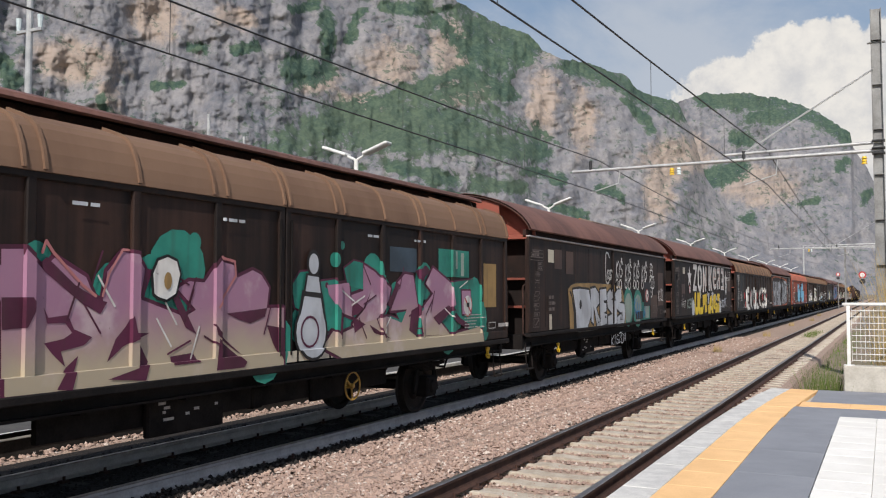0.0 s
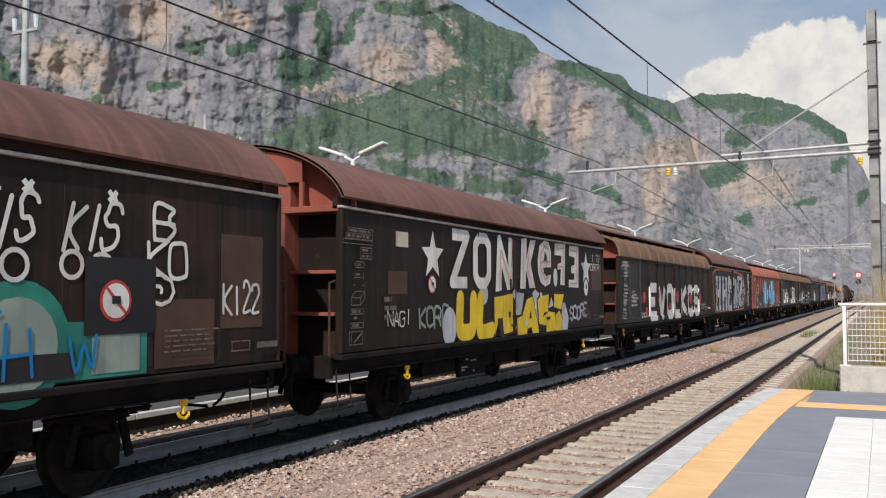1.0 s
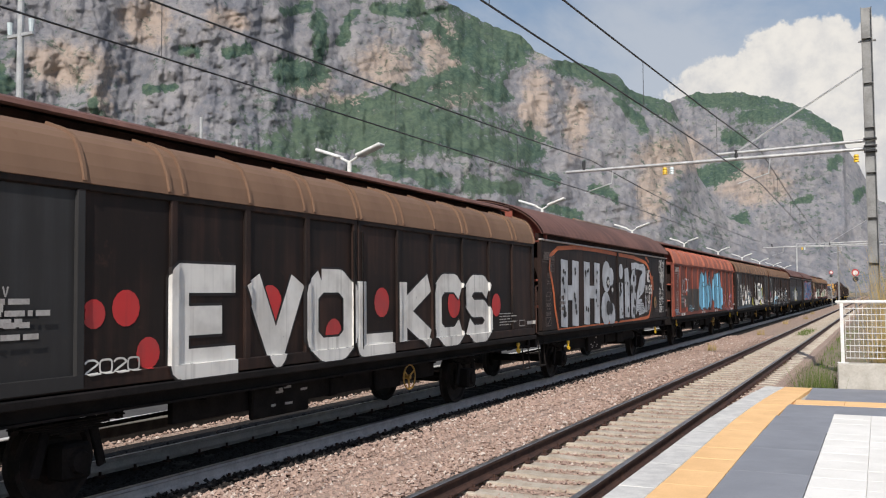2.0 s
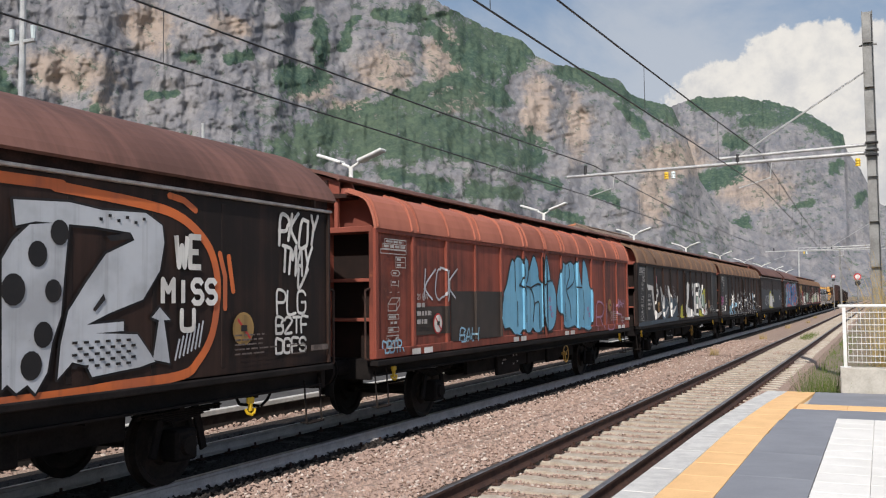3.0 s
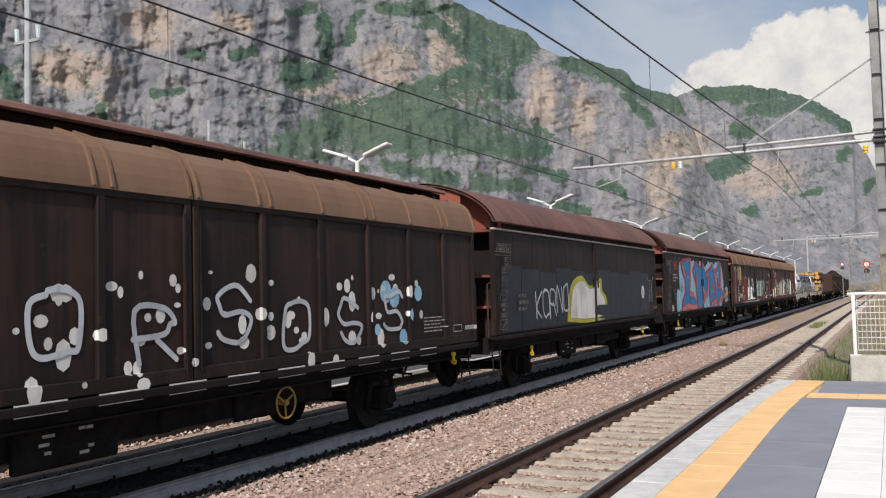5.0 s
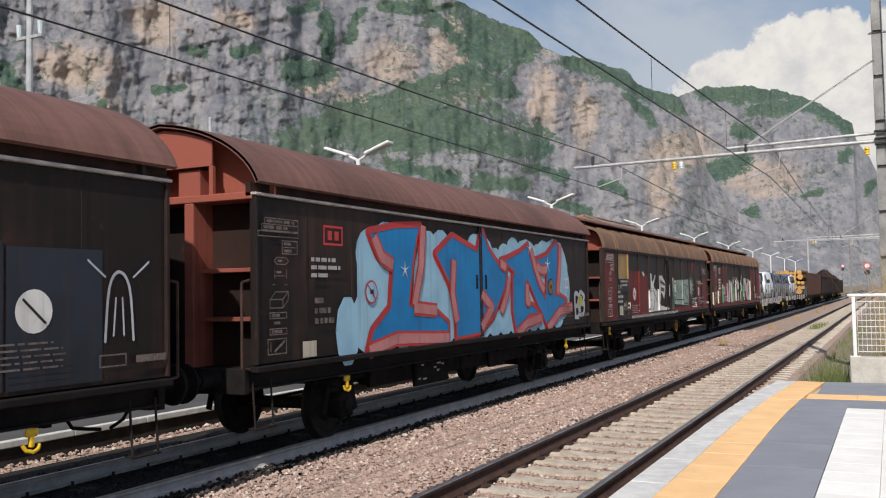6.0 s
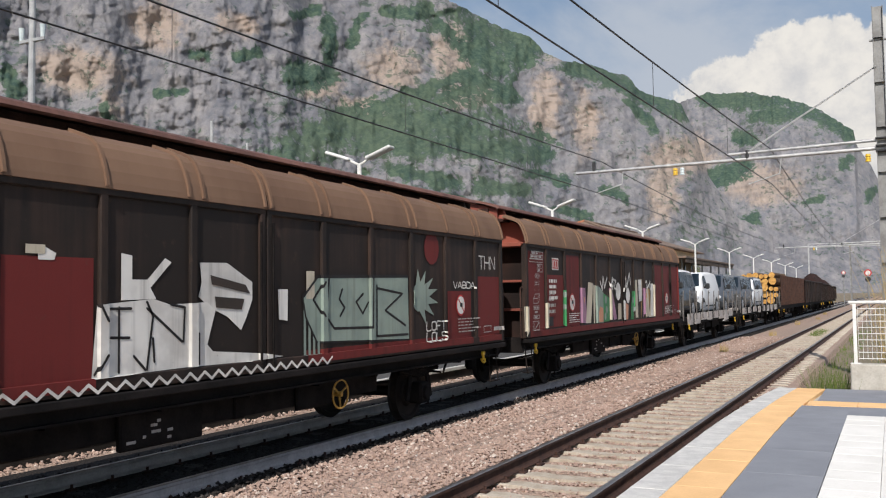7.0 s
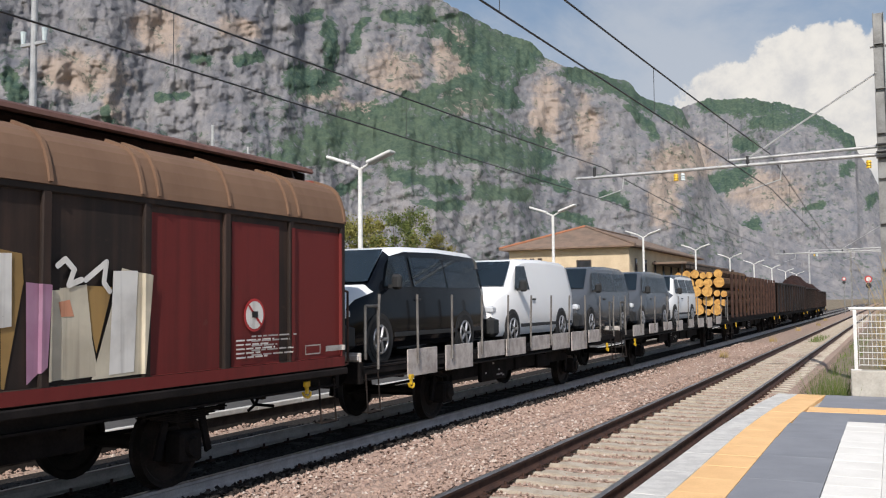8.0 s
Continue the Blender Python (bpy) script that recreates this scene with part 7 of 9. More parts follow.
paint(w, "rail_logo", frame_lines(1.44, 2.64, 1.90, 2.90, 0.03) + [slab(1.54, 2.71, 1.64, 2.83), slab(1.70, 2.71, 1.80, 2.83)], G["red"], 0, False, "faded red rectangular emblem")
stencils(w, 1.1, 2.42, 0.7, 3, 94)
shapes(w, "pale_plate", [slab(0.95, 1.22, 1.25, 1.42)], G["cream"], 1)
write(w, "BB", 11.75, 1.42, 0.3, 0.5, 0.10, G["silver"], 1, G["black"], 0.02, wobble=0.05)
write(w, "O0", 10.9, 2.05, 0.14, 0.2, 0.03, G["white"], 5)
paint(w, "yellow_slip", [slab(12.0, 1.62, 12.25, 1.85)], G["lime"], 4)

# brown and red wagon with silver letters and a sage figure
w = W[10]
shapes(w, "red_panel", [slab(0.08, 1.18, 1.05, 2.98), slab(2.45, 1.2, 3.62, 2.50), slab(3.67, 1.2, 4.64, 2.40), slab(11.95, 1.2, 12.95, 2.1), slab(13.2, 1.2, 14.2, 2.36), disc(11.47, 2.78, 0.26), slab(7.99, 1.2, 12.0, 1.36)], M["crimson_skin"], 0, B, "repainted traffic red panels")
standard_marks(w, 14.35, B, 103)
paint(w, "ochre_panel", [slab(1.38, 2.28, 2.28, 2.96)], G["ochre"], 1, B)
shapes(w, "black_panel", [slab(1.38, 1.92, 2.35, 2.26), slab(1.38, 1.25, 1.75, 1.9)], G["black"], 1, B)
shapes(w, "pale_plate", [slab(1.40, 1.3, 1.75, 1.55), slab(8.0, 2.0, 8.18, 2.35), slab(3.9, 2.42, 4.1, 2.5)], G["cream"], 2, B)
stencils(w, 1.45, 2.18, 0.75, 2, 104, B)
stencils(w, 2.6, 1.52, 0.85, 5, 105, B, 0.02, 0.03)
warning_disc(w, 2.95, 1.85, 0.2, B)
warning_disc(w, 12.50, 1.86, 0.18, B)
write(w, "MIAG", 1.85, 1.45, 0.14, 0.2, 0.03, G["cream"], 3, wobble=0.04, ribbed=B)
shapes(w, "white_letter", [[(4.97,2.46), (5.11,2.44), (5.11,2.21), (5.31,2.21), (5.55,2.43), (5.64,2.39), (5.35,2.13), (5.43,2.02), (4.97,2.01)], [(6.06,2.4), (6.5,2.41), (6.94,2.2), (6.94,2.0), (6.84,1.81), (6.74,1.66), (6.5,1.82), (6.22,1.92), (6.04,2.04), (6.09,2.19)], [(4.68,1.97), (5.39,2.02), (5.63,1.96), (6.18,1.98), (6.31,1.89), (6.18,1.53), (6.27,1.45), (7.09,1.38), (7.53,1.32), (6.89,1.3), (5.88,1.31), (5.1,1.3), (4.62,1.29)], [(4.03,2.44), (4.11,2.48), (4.22,2.43), (4.2,2.37), (4.03,2.37)], [(7.42,2.12), (7.62,2.12), (7.61,1.74), (7.44,1.76)]], G["white"], 1, B, "white sprayed square block letters")
shapes(w, "letter_hole", [[(6.22,2.27), (6.81,2.17), (6.89,2.07), (6.24,2.17)], [(6.29,2.04), (6.79,2.01), (6.74,1.89), (6.31,1.92)]], G["grime"], 3, B)
for line in [[(4.94,1.94), (4.94,1.33)], [(4.69,1.97), (4.78,1.82)], [(4.83,1.93), (5.09,1.93)], [(4.84,1.66), (5.07,1.65)], [(5.3,1.99), (5.38,1.85), (5.3,1.33)], [(5.3,1.93), (5.79,1.58)], [(5.81,1.58), (5.83,1.93), (5.63,1.96)], [(4.65,1.33), (4.78,1.5)], [(5.13,1.47), (5.28,1.33)], [(6.05,1.65), (6.05,1.33)], [(5.38,1.63), (5.4,1.4)]]:
    paint(w, "letter_line", ribbon(line, 0.028), G["black"], 3, B)
paint(w, "sage_fringe", [slab(7.95 + 0.10 * k, 1.30, 8.0 + 0.10 * k, 1.9) for k in range(4)], G["sage"], 1, B)
shapes(w, "sage_body", [[(7.94,2.03), (8.25,2.28), (10.65,2.32), (10.67,1.38), (8.24,1.46), (8.0,1.78)]], G["sage"], 1, B, "sage green sprayed banknote figure", G["black"], 0.05)
for line in [[(7.94,2.03), (8.25,2.28), (10.65,2.32)], [(8.51,2.25), (8.44,1.77), (8.63,1.61), (9.56,1.59)], [(9.58,2.29), (9.56,1.59)], [(8.38,2.21), (8.15,1.99), (8.37,1.78)], [(9.73,2.14), (10.47,2.06), (9.96,1.82), (10.55,1.59)], [(9.35,2.06), (9.17,1.95), (9.34,1.79), (9.49,1.94)], [(9.73,2.18), (9.72,1.46), (10.63,1.45)], [(8.82,2.12), (8.75,1.99), (8.88,1.88), (8.77,1.77)]]:
    paint(w, "sage_line", ribbon(line, 0.035), G["black"], 3, B)
spikes = [[(11.0 + 0.15 * math.cos(an + 1.2), 2.0 + 0.12 * math.sin(an + 1.2)), (11.0 + 0.68 * math.cos(an), 2.0 + 0.45 * math.sin(an)), (11.0 + 0.15 * math.cos(an - 1.2), 2.0 + 0.12 * math.sin(an - 1.2))] for an in (-1.2, -0.7, -0.2, 0.3, 0.75, 1.2, 1.6)]
paint(w, "sage_star", spikes + [disc(11.0, 2.0, 0.22)], G["sage"], 2, B)
zig = [(2.45 + 0.11 * k, 1.20 + (0.05 if k % 2 else -0.03)) for k in range(56)]
paint(w, "white_zigzag", ribbon(zig, 0.03), G["white"], 4, B, "white zigzag line along the sill")
write(w, "LOFT", 11.25, 1.48, 0.14, 0.13, 0.022, G["white"], 3, ribbed=B)
write(w, "LOLS", 11.25, 1.31, 0.14, 0.13, 0.022, G["white"], 3, ribbed=B)
write(w, "THN", 13.3, 2.5, 0.2, 0.22, 0.025, G["white"], 1, ribbed=B)
write(w, "VABDA", 12.25, 2.15, 0.14, 0.1, 0.02, G["white"], 1, ribbed=B)

# red wagon with pale blocks
w = W[11]
for box in ((0.08, 1.3, 1.0, 2.92), (1.09, 1.32, 2.26, 2.45), (2.40, 1.3, 3.38, 2.92), (10.82, 1.3, 11.85, 2.92), (12.05, 1.3, 12.92, 2.92), (13.12, 1.3, 14.25, 2.92), (0.05, 1.17, 14.3, 1.295)):
    paint(w, "red_panel", [slab(*box)], M["crimson_skin"], 0, B, "repainted traffic red panel")
standard_marks(w, 14.35, B, 113)
paint(w, "rail_logo", [slab(1.50, 2.56, 1.93, 2.82)], G["white"], 1, B, "white and red rectangular emblem")
paint(w, "logo_frame", frame_lines(1.53, 2.59, 1.90, 2.79, 0.025) + [slab(1.60, 2.63, 1.69, 2.75), slab(1.74, 2.63, 1.83, 2.75)], G["red"], 2, B)
stencils(w, 1.2, 2.28, 0.75, 4, 114, B, 0.07, 0.05, G["white"])
stencils(w, 2.5, 1.58, 0.85, 5, 115, B, 0.018, 0.03, G["white"])
stencils(w, 12.08, 1.58, 0.75, 5, 116, B, 0.018, 0.03, G["white"])
paint(w, "vent_box", [slab(1.15, 1.35, 1.52, 1.55)], G["black"], 2, B)
warning_disc(w, 2.80, 1.84, 0.21, B)
warning_disc(w, 12.43, 1.87, 0.19, B)
for tone, quads in (("lilac", [[(3.4,2.18), (3.83,2.17), (3.94,1.33), (3.39,1.36)], [(5.81,2.18), (6.13,2.16), (6.56,1.37), (6.27,1.34)]]),
                    ("cream", [[(3.82,1.33), (4.06,2.32), (4.46,2.29), (4.23,1.33)], [(4.46,2.25), (4.66,2.24), (4.56,1.31), (4.45,1.32)], [(5.86,2.14), (6.05,2.16), (6.04,1.35), (5.85,1.36)], [(6.67,1.77), (6.99,1.77), (6.98,1.35), (6.66,1.34)], [(8.47,2.42), (8.72,2.43), (8.79,1.35), (8.43,1.34)], [(9.72,2.15), (10.02,2.19), (10.14,1.35), (9.78,1.34)], [(-0.22,1.79), (-0.02,1.79), (-0.04,1.29), (-0.18,1.18)], [(1.01,1.85), (1.16,1.85), (1.12,1.32), (0.99,1.32)]]),
                    ("ochre", [[(9.13, 2.47), (9.34, 2.44), (9.36, 2.2), (9.19, 1.31), (9.16, 1.32)], [(9.96, 2.18), (10.33, 2.17), (10.15, 1.56)]]),
                    ("lilac", [[(9.38, 2.2), (9.62, 2.18), (9.58, 1.47), (9.4, 1.33)]]),
                    ("cream", [[(9.61, 2.13), (9.98, 2.15), (10.17, 1.37), (9.59, 1.34)], [(10.44, 2.35), (10.81, 2.29), (10.72, 1.33), (10.09, 1.32)]]),
                    ("peach", [[(9.71, 2.03), (9.83, 2.05), (9.88, 1.9), (9.74, 1.9)]]),
                    ("white", [[(8.83,2.43), (9.23,2.44), (9.24,1.83), (8.88,1.79)], [(10.33,2.32), (10.64,2.33), (10.6,1.36), (10.29,1.35)], [(7.1,1.86), (7.43,1.81), (7.35,1.31), (7.08,1.33)]]), ("sage", [[(4.62,2.24), (5.05,2.19), (5.36,2.05), (5.31,1.3), (4.66,1.32)]]),
                    ("green", [[(5.32,2.05), (5.86,1.92), (5.85,1.33), (5.31,1.32)], [(2.18,2.12), (2.33,2.12), (2.29,1.32), (2.16,1.35)], [(8.13,2.1), (8.38,2.1), (8.28,1.31), (7.94,1.31)]]),
                    ("peach", [[(4.85,1.52), (5.01,1.72), (5.27,1.67), (5.26,1.32), (4.85,1.34)], [(7.42,1.79), (7.72,1.71), (7.66,1.32), (7.39,1.33)], [(3.66,1.98), (3.77,1.94), (3.73,1.79)]])):
    shapes(w, "sprayed_block", quads, G[tone], {"lilac": 1, "cream": 2, "white": 3, "sage": 1, "green": 2, "peach": 3, "ochre": 0}[tone], B, "leaning pale sprayed blocks")
shapes(w, "white_dot", [disc(6.68, 2.09, 0.24), disc(7.66, 1.98, 0.21)], G["white"], 4, B)
for u, v, r in ((5.5, 1.88, 0.1), (5.56, 1.62, 0.1), (5.44, 1.46, 0.09), (2.24, 2.02, 0.07), (2.22, 1.75, 0.07), (8.24, 1.6, 0.1), (8.2, 1.85, 0.1)):
    paint(w, "pale_dot", [disc(u, v, r)], G["sage"], 4, B)
for line in [[(5.02,2.34), (5.19,2.13), (5.28,2.47), (5.4,2.18), (5.63,2.44)], [(5.81,2.35), (5.99,2.16), (6.13,2.45), (6.19,2.23)], [(6.19,2.41), (6.44,2.37), (6.28,2.18), (6.58,2.14)], [(7.15,2.1), (7.44,2.48), (7.55,2.19), (7.84,2.59), (7.97,2.29)], [(9.69, 2.35), (9.77, 2.41), (9.87, 2.32), (9.81, 2.18), (9.95, 2.23)], [(10.0, 2.23), (10.24, 2.4), (10.21, 2.21), (10.28, 2.13)]]:
    paint(w, "white_tag", ribbon(line, 0.055), G["white"], 5, B)
# ---- car carriers, log wagon and the tail of the train ----
def car_paint(name, colour, rough=0.25, coat=0.6, dusty=0.02, spec=0.22):
    n = Nodes(name)
    dust = n.noise(3.0, 4)
    n.bsdf.inputs["Coat Weight"].default_value = coat * 0.1
    return n.done(n.mix(n.maths("MULTIPLY", n.ramp(dust, 0.45, 0.75), dusty), colour, (0.30, 0.27, 0.23)), rough, 0.0, spec)


VAN = {"black": car_paint("black_van_lacquer", (0.004, 0.005, 0.007), 0.12, dusty=0.004, spec=0.14), "white": car_paint("white_van_lacquer", (0.80, 0.80, 0.80)), "grey": car_paint("grey_van_lacquer", (0.075, 0.082, 0.095)),
       # blue in the glass colour stands for reflected sky
       "glass": car_paint("sky_tinted_van_glass", (0.030, 0.046, 0.062), 0.05, 1.0, 0.01, 0.9), "tyre": plain("tyre_rubber", (0.014, 0.014, 0.014), (0.025, 0.024, 0.023), 8, 0.85),
       "rim": plain("light_alloy_rim", (0.42, 0.42, 0.43), (0.30, 0.30, 0.31), 8, 0.3, 0.7), "trim": plain("black_plastic_trim", (0.016, 0.016, 0.017), (0.028, 0.028, 0.028), 8, 0.6),
       "lamp": car_paint("headlamp_glass", (0.55, 0.57, 0.60), 0.1, 1.0)}
LONG = 5.05


def van(y, body, roof, glazed, label):
    """A delivery van, nose towards the front of the train."""
    z = 1.10
    top = tagged(empty("van", FAR, y, z), label, "van", "vans on the car carriers")
    # stations along the van: place, lower edge, belt, roof line, half width below and above
    ring = [(0.00, 0.30, 0.60, 0.82, 0.78, 0.74), (0.05, 0.22, 0.76, 0.95, 0.87, 0.80), (0.28, 0.20, 0.94, 1.06, 0.92, 0.86), (0.80, 0.20, 1.06, 1.19, 0.94, 0.86), (1.00, 0.20, 1.08, 1.33, 0.95, 0.83), (1.52, 0.20, 1.10, 1.74, 0.95, 0.77),
            (2.0, 0.20, 1.10, 1.83, 0.95, 0.76), (3.2, 0.20, 1.10, 1.86, 0.95, 0.77), (4.7, 0.22, 1.10, 1.83, 0.95, 0.77), (4.95, 0.28, 1.08, 1.76, 0.92, 0.75), (LONG, 0.34, 1.02, 1.55, 0.86, 0.72)]
    bm = bmesh.new()
    rows = []
    for p, low, belt, high, wide, slim in ring:
        half = [(wide * 0.94, low), (wide, low + 0.10), (wide, (low + belt) / 2), (wide - 0.015, belt), (slim + 0.02, high - 0.10), (slim - 0.10, high - 0.015)]
        line = half + [(-a, b) for a, b in half[::-1]]
        rows.append([bm.verts.new((a, p, b)) for a, b in line])
    for a, b in zip(rows, rows[1:]):
        for k in range(len(a)):
            j = (k + 1) % len(a)
            bm.faces.new((a[k], a[j], b[j], b[k]))
    bm.faces.new(rows[0])
    bm.faces.new(rows[-1][::-1])
    shell = part("body", bm, [body, roof], top, smooth=True)
    for poly in shell.data.polygons:
        c = poly.center
        if (abs(poly.normal.z) > 0.75 and c.z > 1.5) or (poly.normal.z > 0.12 and c.z > 0.80 and c.y < 0.80):
            poly.material_index = 1
    shell.data.set_sharp_from_angle(angle=radians(38))
    bm = bmesh.new()
    q = [bm.verts.new(v) for v in ((0.80, 0.82, 1.225), (-0.80, 0.82, 1.225), (-0.68, 1.50, 1.755), (0.68, 1.50, 1.755))]
    bm.faces.new(q)
    bmesh.ops.solidify(bm, geom=bm.faces[:], thickness=0.03)
    part("windscreen", bm, VAN["glass"], top)
    for s in (-1, 1):
        windows = [(1.10, 1.98)] + ([(2.10, 3.30), (3.36, 4.72)] if glazed else [])
        for a, b in windows:
            bm = bmesh.new()
            lean = 0.36 if a < 1.5 else 0.0
            pts = [(a, 1.15), (b, 1.15), (b, 1.66), (a + lean, 1.64)]
            bm.faces.new([bm.verts.new((s * (0.948 - 0.150 * (v - 1.10) / 0.63), u, v)) for u, v in pts])
            bmesh.ops.solidify(bm, geom=bm.faces[:], thickness=0.012)
            part("side_window", bm, VAN["glass"], top)
        bm = bmesh.new()
        add_box(bm, s * 0.98, s * 1.15, 1.22, 1.34, 1.10, 1.34, 0.04)
        add_box(bm, s * 0.90, s * 1.0, 1.25, 1.31, 1.12, 1.18)
        part("mirror", bm, VAN["trim"], top)
        bm = bmesh.new()
        add_box(bm, s * 0.44, s * 0.90, -0.005, 0.22, 0.66, 0.81, 0.04)
        part("headlight", bm, VAN["lamp"], top)
        bm = bmesh.new()
        add_box(bm, s * 0.945, s * 0.962, 1.40, 4.75, 0.36, 0.43, 0.005)
        part("side_trim", bm, VAN["trim"], top)
        bm = bmesh.new()
        add_box(bm, s * 0.945, s * 0.972, 2.10, 2.28, 0.92, 0.96, 0.008)
        part("door_handle", bm, VAN["trim"], top)
        for p in (0.95, 4.0):
            bm = bmesh.new()
            add_tube(bm, (s * 0.60, p, 0.34), (s * 0.953, p, 0.34), 0.40, 0.40, 24)
            part("wheel_arch", bm, VAN["trim"], top)
            bm = bmesh.new()
            add_tube(bm, (s * 0.66, p, 0.335), (s * 0.962, p, 0.335), 0.335, 0.325, 26)
            wheel = part("wheel", bm, VAN["tyre"], top)
            bm = bmesh.new()
            for k in range(5):
                an = 2 * math.pi * k / 5
                add_tube(bm, (s * 0.966, p + 0.03 * math.cos(an), 0.335 + 0.03 * math.sin(an)), (s * 0.966, p + 0.20 * math.cos(an), 0.335 + 0.20 * math.sin(an)), 0.026, sides=6)
            rim = [(s * 0.966, p + 0.21 * math.cos(2 * math.pi * k / 18), 0.335 + 0.21 * math.sin(2 * math.pi * k / 18)) for k in range(19)]
            add_path(bm, rim, 0.018, 6)
            ob = part("rim", bm, VAN["rim"], wheel)
    bm = bmesh.new()
    add_box(bm, -0.92, 0.92, -0.03, 0.36, 0.20, 0.60, 0.07)
    add_box(bm, -0.50, 0.50, -0.02, 0.08, 0.58, 0.70, 0.02)
    part("bumper", bm, VAN["trim"], top)
    bm = bmesh.new()
    add_box(bm, -0.48, 0.48, -0.035, -0.01, 0.66, 0.69, 0.008)
    part("grille_bar", bm, VAN["rim"], top)
    TRAIN.append((top, y, z))


def car_carrier(y, length):
    """Flat car carrier with a low deck, side plates and a row of thin stanchions."""
    top = tagged(empty("car_carrier", FAR, y, 0), "dirty steel car carrier wagon with thin stanchions", "freight wagon", "wagons of the train")
    bm = bmesh.new()
    add_box(bm, -1.30, 1.30, 0, length, 0.98, 1.075, 0.01)
    part("deck", bm, M["sole"], top)
    for s in (-1, 1):
        bm = bmesh.new()
        add_box(bm, s * 0.55, s * 1.05, 0.1, length - 0.1, 1.075, 1.10)
        part("wheel_track", bm, M["sole"], top)
        n = 10
        for k in range(n + 1):
            p = 0.35 + (length - 0.7) * k / n
            bm = bmesh.new()
            lean = rng.uniform(-0.05, 0.05)
            add_path(bm, [(s * 1.36, p, 1.05), (s * 1.36, p + lean * 0.4, 1.6), (s * 1.37, p + lean, 2.12)], 0.020, 6)
            part("stanchion", bm, M["stake"], top)
        for k in range(8):
            p = 1.3 + (length - 2.4) * k / 8
            wide, deep = rng.uniform(0.9, 1.25), rng.uniform(0.20, 0.42)
            bm = bmesh.new()
            add_box(bm, s * 1.305, s * 1.33, p, p + wide, 1.26 - deep, 1.28, 0.006)
            part("side_plate", bm, M["pale_trim"], top)
    for q in (0.3, length - 0.3):
        bm = bmesh.new()
        add_path(bm, [(1.30, q - 0.2, 1.2), (1.30, q - 0.2, 1.95), (1.30, q + 0.15, 1.95), (1.30, q + 0.15, 1.2)], 0.022, 6)
        part("end_rail", bm, M["zinc"], top)
    bm = bmesh.new()
    add_box(bm, -1.30, 1.30, -0.04, -0.003, 1.17, 1.30, 0.008)
    add_box(bm, 0.45, 1.28, -0.08, -0.04, 1.19, 1.27, 0.008)
    part("end_plate", bm, M["pale_trim"], top)
    underframe(top, length, (3.1, length - 2.9))
    TRAIN.append((top, y, 0.0))


car_carrier(180.0, 12.9)
car_carrier(193.4, 17.9)
van(180.15, VAN["black"], VAN["white"], True, "black van with white covered bonnet and roof")
van(185.55, VAN["white"], VAN["white"], False, "white panel van on the car carrier")
van(190.95, VAN["grey"], VAN["grey"], True, "dark grey van on the car carrier")
van(196.30, VAN["grey"], VAN["grey"], True, "dark grey van on the car carrier")
van(201.10, VAN["white"], VAN["grey"], True, "white van at the end of the car carrier")


def bark_paint():
    n = Nodes("rough_brown_bark")
    fine, wide = n.noise(9.0, 5, 0.7, n.mapped(3, 0.6, 3)), n.noise(2.0, 4)
    n.bump(fine, 0.8, 0.02)
    return n.done(n.mix(n.ramp(n.maths("ADD", n.maths("MULTIPLY", fine, 0.6), n.maths("MULTIPLY", wide, 0.4)), 0.38, 0.62), (0.055, 0.034, 0.023), (0.16, 0.095, 0.055)), 0.95, 0.0, 0.15)


def cut_paint():
    n = Nodes("sawn_log_ends")
    rings = n.noise(7.0, 5, 0.6)
    return n.done(n.mix(n.ramp(rings, 0.35, 0.65), (0.62, 0.36, 0.11), (0.42, 0.21, 0.06)), 0.85, 0.0, 0.2)


M["bark"], M["cut"] = bark_paint(), cut_paint()


